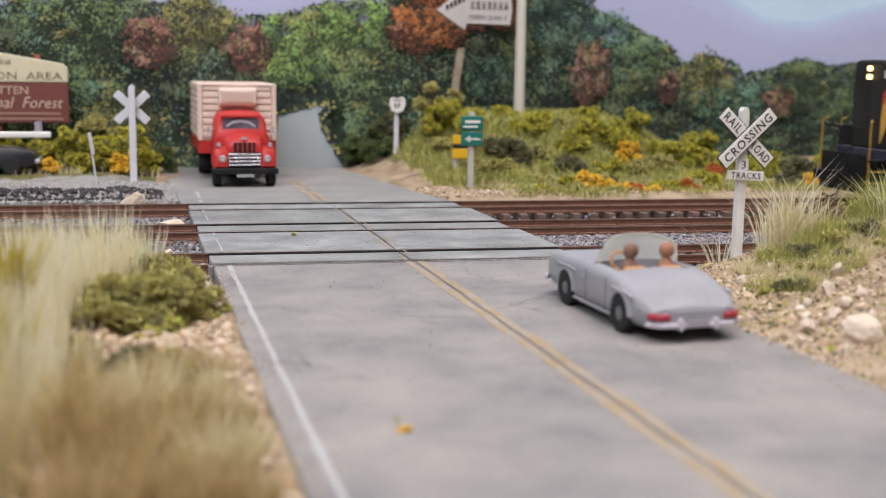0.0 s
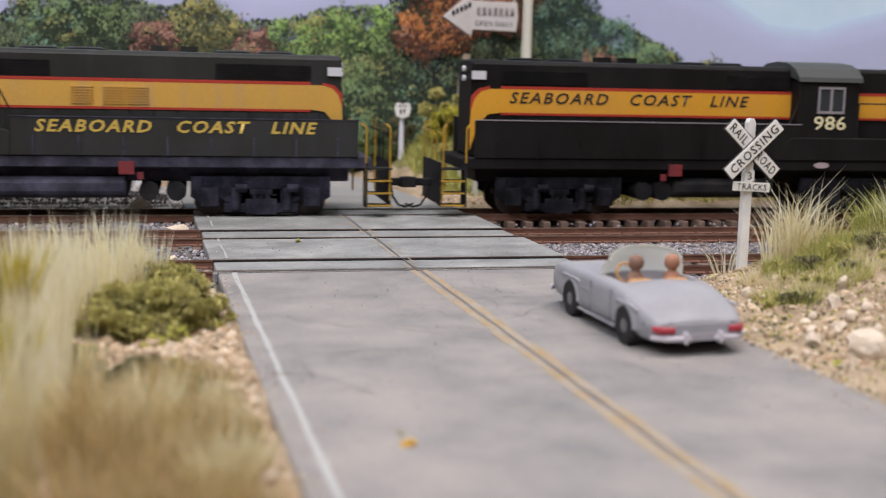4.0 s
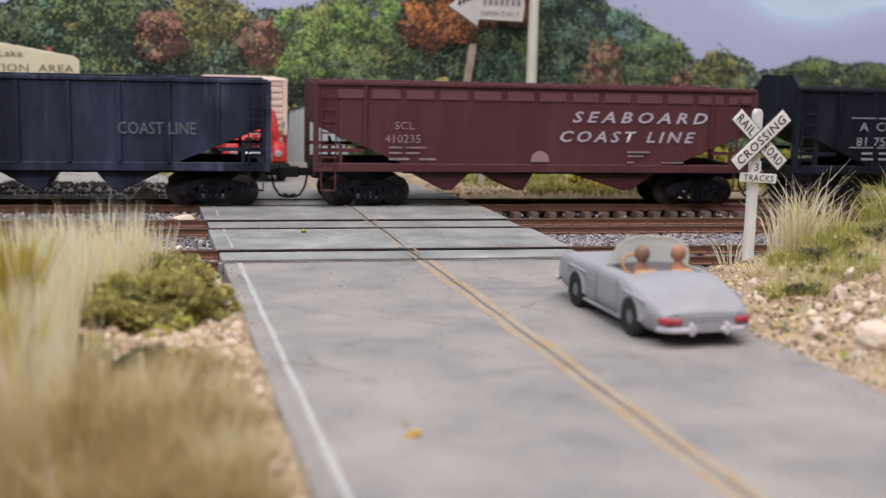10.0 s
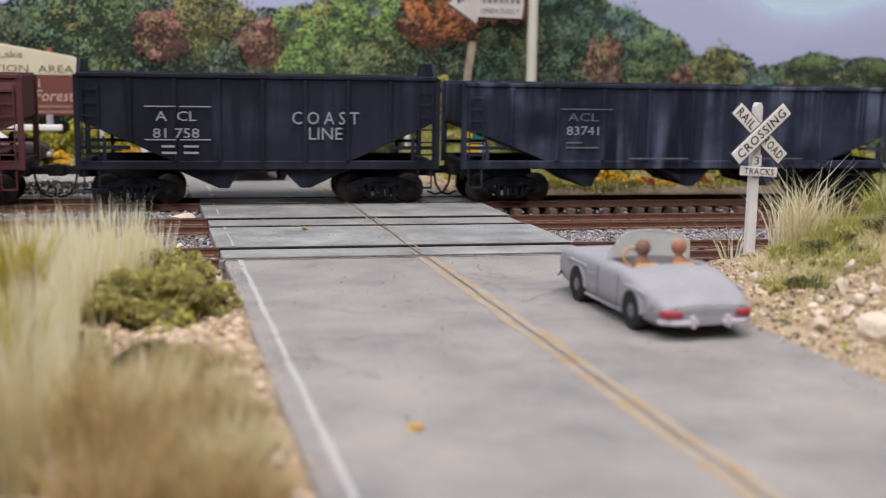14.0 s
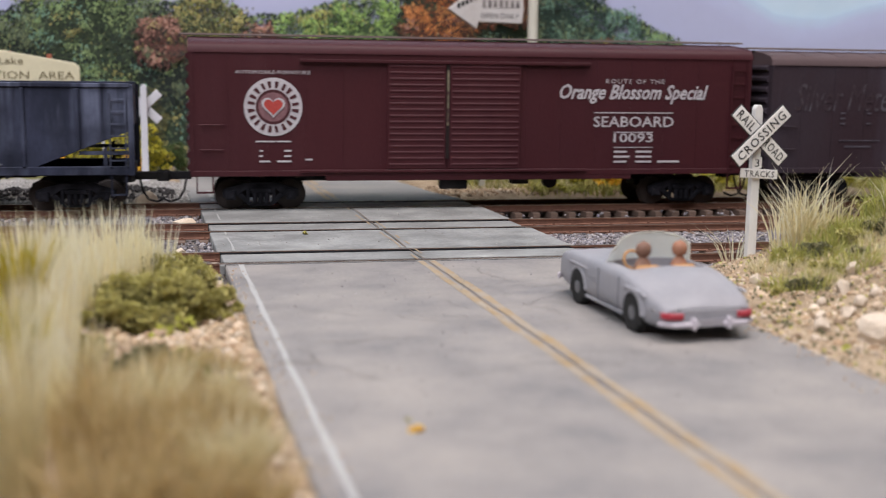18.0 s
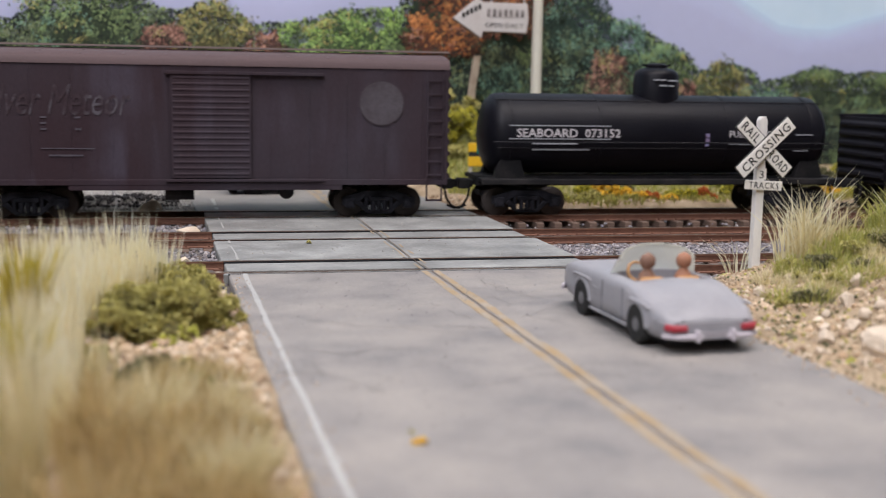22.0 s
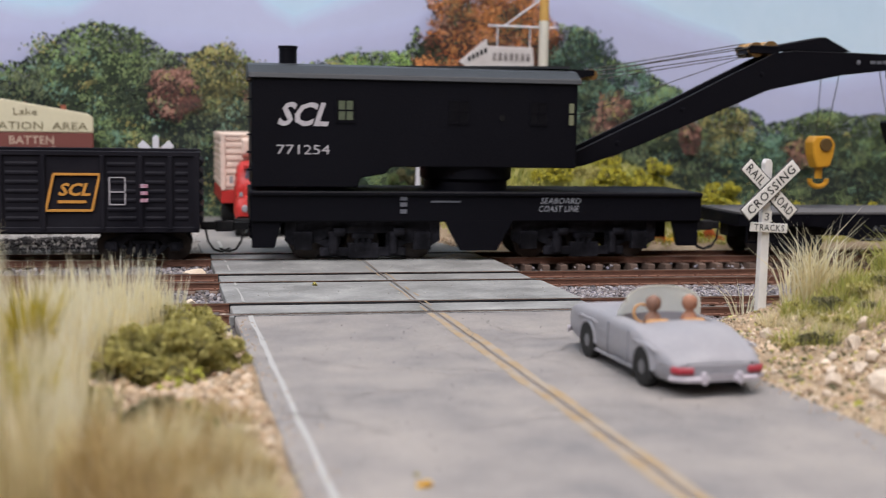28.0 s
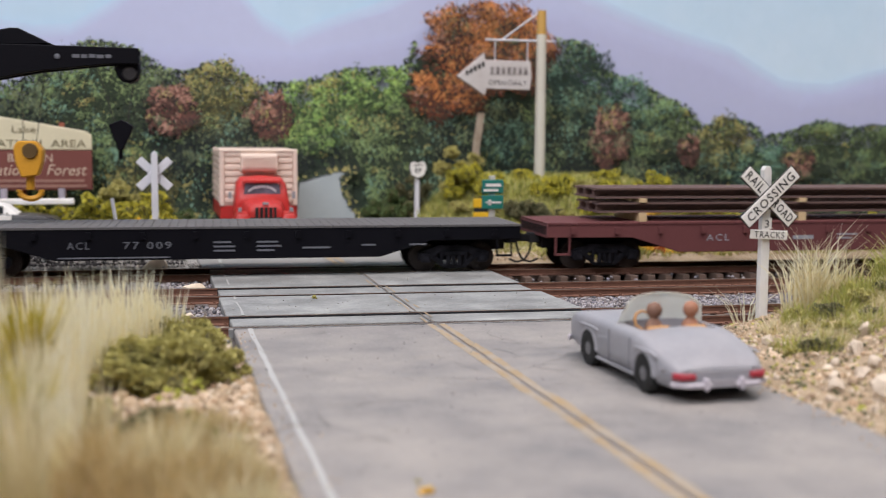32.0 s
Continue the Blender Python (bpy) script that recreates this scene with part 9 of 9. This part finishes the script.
    for i in range(n):
        rim.tube(ws_k.v[i * 3 + 2], ws_k.v[(i + 1) * 3 + 2], 0.02, 6)
    part("windscreen_rim", rim, CLOUDY, car)
    wheel = Kit()
    for i in range(16):
        a, b = 2 * math.pi * i / 16, 2 * math.pi * (i + 1) / 16
        wheel.tube((-0.36 + 0.16 * math.cos(a), 0.0 + 0.06 * math.sin(a), 0.96 + 0.15 * math.sin(a)), (-0.36 + 0.16 * math.cos(b), 0.0 + 0.06 * math.sin(b), 0.96 + 0.15 * math.sin(b)), 0.025, 6)
    part("steering_wheel", wheel, TAN_SEAT, car, "orange-tan steering wheel")
    return car


roadster()
for x in (8.04, 8.70):
    k = Kit().lathe([(0.02, 0.0), (0.09, 0.02), (0.128, 0.08), (0.132, 0.16), (0.10, 0.23), (0.02, 0.27)], 14).moved(0, 0, 0.33)
    k.join(Kit().lathe([(0.05, 0.0), (0.13, 0.02), (0.17, 0.12), (0.13, 0.24), (0.07, 0.32), (0.05, 0.37)], 14))
    k.v = [(a * 1.02, b * 0.85, c * 1.0) for a, b, c in k.v]
    solid("doll", k, FIG if x > 8.3 else FIG_DARK, at(x, 17.60, 0.72), "plain brown painted doll sitting in the roadster", "doll", "dolls in the roadster", smooth=True)

TRUCK_RED = mat("truck_red", (0.50, 0.035, 0.03), 0.4, var=0.08, scale=2, other=(0.36, 0.03, 0.025), mix=0.3)
CREAM = mat("cream_box_paint", (0.72, 0.58, 0.49), 0.65, var=0.06, scale=2, other=(0.64, 0.50, 0.42), mix=0.4)


def lorry():
    t = thing("delivery_truck", at(3.72, 39.75, 0), "red delivery truck with a cream slatted box body", "truck")
    # y runs back from the bumper
    part("chassis", Kit().box(-0.85, 0.85, 0.3, 6.6, 0.45, 0.8), UNDER, t)
    hood = loft([(0.25, 0.56, 0.75, 1.50), (0.35, 0.62, 0.70, 1.62), (0.9, 0.68, 0.70, 1.72), (1.55, 0.78, 0.70, 1.78)], lambda y, w, zb, zt: [(w, y, zb), (w * 1.02, y, zt - 0.4), (w * 0.9, y, zt - 0.12), (w * 0.5, y, zt), (-w * 0.5, y, zt), (-w * 0.9, y, zt - 0.12), (-w * 1.02, y, zt - 0.4), (-w, y, zb)])
    part("hood", hood, TRUCK_RED, t, "rounded red hood", bevel=0.03, smooth=True)
    cabk = loft([(1.5, 0.92, 0.7, 1.80), (1.62, 0.96, 0.7, 2.0), (1.85, 0.93, 0.7, 2.40), (2.1, 0.90, 0.7, 2.52), (2.7, 0.90, 0.7, 2.52), (2.85, 0.92, 0.7, 2.35)], lambda y, w, zb, zt: [(w, y, zb), (w * 1.03, y, 1.5), (w * 0.95, y, zt - 0.2), (w * 0.8, y, zt - 0.03), (0, y, zt + 0.03), (-w * 0.8, y, zt - 0.03), (-w * 0.95, y, zt - 0.2), (-w * 1.03, y, 1.5), (-w, y, zb)])
    part("cab", cabk, TRUCK_RED, t, "red cab", smooth=True)
    part("windscreen", Kit().prism([(-0.64, 1.92), (0.64, 1.92), (0.60, 2.28), (0.3, 2.34), (-0.3, 2.34), (-0.60, 2.28)], 1.56, 1.66), mat("dusty_windscreen", (0.10, 0.095, 0.12), 0.2, var=0.2, scale=6, other=(0.2, 0.2, 0.26), mix=0.5), t, "dusty windscreen")
    # a pale strip on the glass takes the place of a reflection
    part("wiper_mark", Kit().prism([(-0.5, 1.97), (-0.3, 2.10), (0, 2.15), (0.3, 2.10), (0.5, 1.97), (0.5, 2.05), (0.3, 2.19), (0, 2.24), (-0.3, 2.19), (-0.5, 2.05)], 1.545, 1.57), LENS, t, "pale reflection arc on the windscreen")
    part("visor", Kit().prism([(-0.72, 2.32), (0.72, 2.32), (0.66, 2.42), (-0.66, 2.42)], 1.45, 1.75), TRUCK_RED, t, bevel=0.02)
    for s in (-1, 1):
        fe = loft([(-0.02, 0.20, 0.72, 1.10), (0.1, 0.27, 0.62, 1.30), (0.5, 0.29, 0.78, 1.38), (0.95, 0.28, 0.72, 1.28), (1.5, 0.2, 0.55, 0.95)], lambda y, w, zb, zt: [(s * 0.80 + w, y, zb), (s * 0.80 + w, y, zt - 0.2), (s * 0.80 + w * 0.6, y, zt), (s * 0.80 - w * 0.6, y, zt), (s * 0.80 - w, y, zt - 0.2), (s * 0.80 - w, y, zb)])
        part("fender", fe, TRUCK_RED, t, "rounded red fender", smooth=True)
        part("headlight", Kit().lathe([(0.02, -0.05), (0.10, -0.04), (0.13, 0.0), (0.13, 0.06), (0.02, 0.06)], 16, "y").moved(s * 0.76, -0.02, 0.98), CHROME, t, "round headlight", smooth=True)
        part("marker_light", Kit().box(s * 0.88 - 0.06, s * 0.88 + 0.06, 0.2, 0.36, 1.38, 1.52), CHROME, t)
        part("mirror", Kit().box(s * 1.12 - 0.06, s * 1.12 + 0.06, 1.6, 1.66, 1.75, 2.0), CHROME, t)
        for y, dbl in ((0.55, 0), (5.3, 0.2)):
            w = part("wheel", Kit().lathe([(0.1, -0.15 - dbl), (0.42, -0.15 - dbl), (0.48, -0.1), (0.48, 0.1), (0.42, 0.15), (0.1, 0.15)], 22, "x"), TYRE, t, "black tyre", smooth=True)
            w.matrix_basis = at(s * 0.92, y, 0.48)
    part("grille", Kit().box(-0.36, 0.36, 0.20, 0.30, 1.18, 1.52), BLACK_PAINT, t, "dark grille opening")
    for i in range(4):
        part("grille_bar", Kit().box(-0.25 + i * 0.16, -0.21 + i * 0.16, 0.15, 0.25, 1.18, 1.52), TRUCK_RED, t)
    # solid black block in place of the shaded space behind the bars
    part("grille_shade", Kit().box(-0.58, 0.58, 0.10, 0.2, 0.70, 1.18), BLACK_PAINT, t, "black block for the shaded space behind the grille bars")
    for i in range(4):
        part("chrome_bar", Kit().box(-0.56, 0.56, 0.02, 0.14, 0.74 + i * 0.12, 0.79 + i * 0.12), CHROME, t, "bright grille bar", bevel=0.015)
    part("bumper", Kit().box(-1.12, 1.12, -0.12, 0.05, 0.45, 0.66), UNDER, t, "black bumper", bevel=0.03)
    part("number_plate", Kit().box(-0.3, 0.3, -0.14, -0.11, 0.36, 0.46), mat("grey_plate", (0.3, 0.3, 0.3), 0.5), t)
    part("badge", Kit().box(-0.1, 0.1, 0.24, 0.3, 1.62, 1.70), CHROME, t)
    # box body
    part("box_base", Kit().box(-1.40, 1.40, 2.9, 8.0, 0.95, 1.42), TRUCK_RED, t, "red lower body band", bevel=0.02)
    part("box_body", Kit().box(-1.38, 1.38, 2.92, 8.0, 1.42, 3.45), CREAM, t, "cream box body", bevel=0.04)
    for i in range(8):
        z = 1.55 + i * 0.24
        part("box_slat", Kit().box(-1.22, 1.22, 2.87, 2.93, z, z + 0.16), CREAM, t, bevel=0.015)
        part("side_slat", Kit().box(-1.43, -1.37, 3.1, 7.9, z, z + 0.16), CREAM, t, bevel=0.015)
    for x in (-1.33, 1.33):
        part("corner_post", Kit().box(x - 0.08, x + 0.08, 2.84, 2.94, 1.42, 3.42), CREAM, t, bevel=0.02)
    part("roof_cap", Kit().box(-1.42, 1.42, 2.84, 8.04, 3.38, 3.48), CREAM, t, bevel=0.03)
    part("cooling_unit", Kit().prism([(2.9, 2.62), (2.62, 2.70), (2.58, 2.80), (2.58, 3.26), (2.66, 3.32), (2.9, 3.32)], -0.66, 0.66, "x"), CREAM, t, "cream cooling unit", bevel=0.03)
    k = Kit()
    for i in range(4):
        k.box(-0.55, 0.55, 2.555, 2.59, 2.84 + i * 0.1, 2.88 + i * 0.1)
    part("unit_louvre", k, CREAM, t)


lorry()


def sedan():
    c = thing("sedan", at(-5.6, 44.0, ground_z(-5.6, 44.0) - 0.02), "black and white parked sedan behind the tracks", "car")
    ring = lambda x, w, zb, zt: [(x, w, zb), (x, w, zt - 0.25), (x, w * 0.85, zt - 0.04), (x, 0, zt), (x, -w * 0.85, zt - 0.04), (x, -w, zt - 0.25), (x, -w, zb)]
    part("body", loft([(-2.4, 0.7, 0.4, 0.75), (-2.2, 0.85, 0.3, 0.9), (-1.4, 0.92, 0.28, 0.98), (0.6, 0.92, 0.28, 1.0), (1.5, 0.9, 0.28, 0.96), (2.1, 0.82, 0.32, 0.86), (2.3, 0.65, 0.4, 0.7)], ring), mat("black_car_paint", (0.02, 0.02, 0.024), 0.3, var=0.1), c, "black body", smooth=True)
    part("roof", loft([(-1.35, 0.7, 0.9, 0.98), (-0.9, 0.68, 0.9, 1.36), (0.1, 0.68, 0.9, 1.40), (0.5, 0.7, 0.9, 1.30), (0.9, 0.72, 0.9, 0.98)], ring), PAINT_WHITE, c, "white roof", smooth=True)
    part("door", Kit().box(-0.75, 0.7, -0.95, -0.9, 0.4, 0.95), PAINT_WHITE, c, "white door", bevel=0.02)
    part("side_window", Kit().box(-0.8, 0.4, -0.72, -0.62, 1.0, 1.26), GLASS_DARK, c, "dark side window")
    for x in (-1.4, 1.45):
        for s in (-1, 1):
            w = part("wheel", Kit().lathe([(0.1, -0.09), (0.28, -0.09), (0.32, -0.05), (0.32, 0.05), (0.28, 0.09), (0.1, 0.09)], 18, "y"), TYRE, c, "black tyre", smooth=True)
            w.matrix_basis = at(x, s * 0.82, 0.32)
    part("front_bumper", Kit().box(2.25, 2.4, -0.8, 0.8, 0.4, 0.55), CHROME, c, "bright bumper", bevel=0.03)


sedan()


motions()
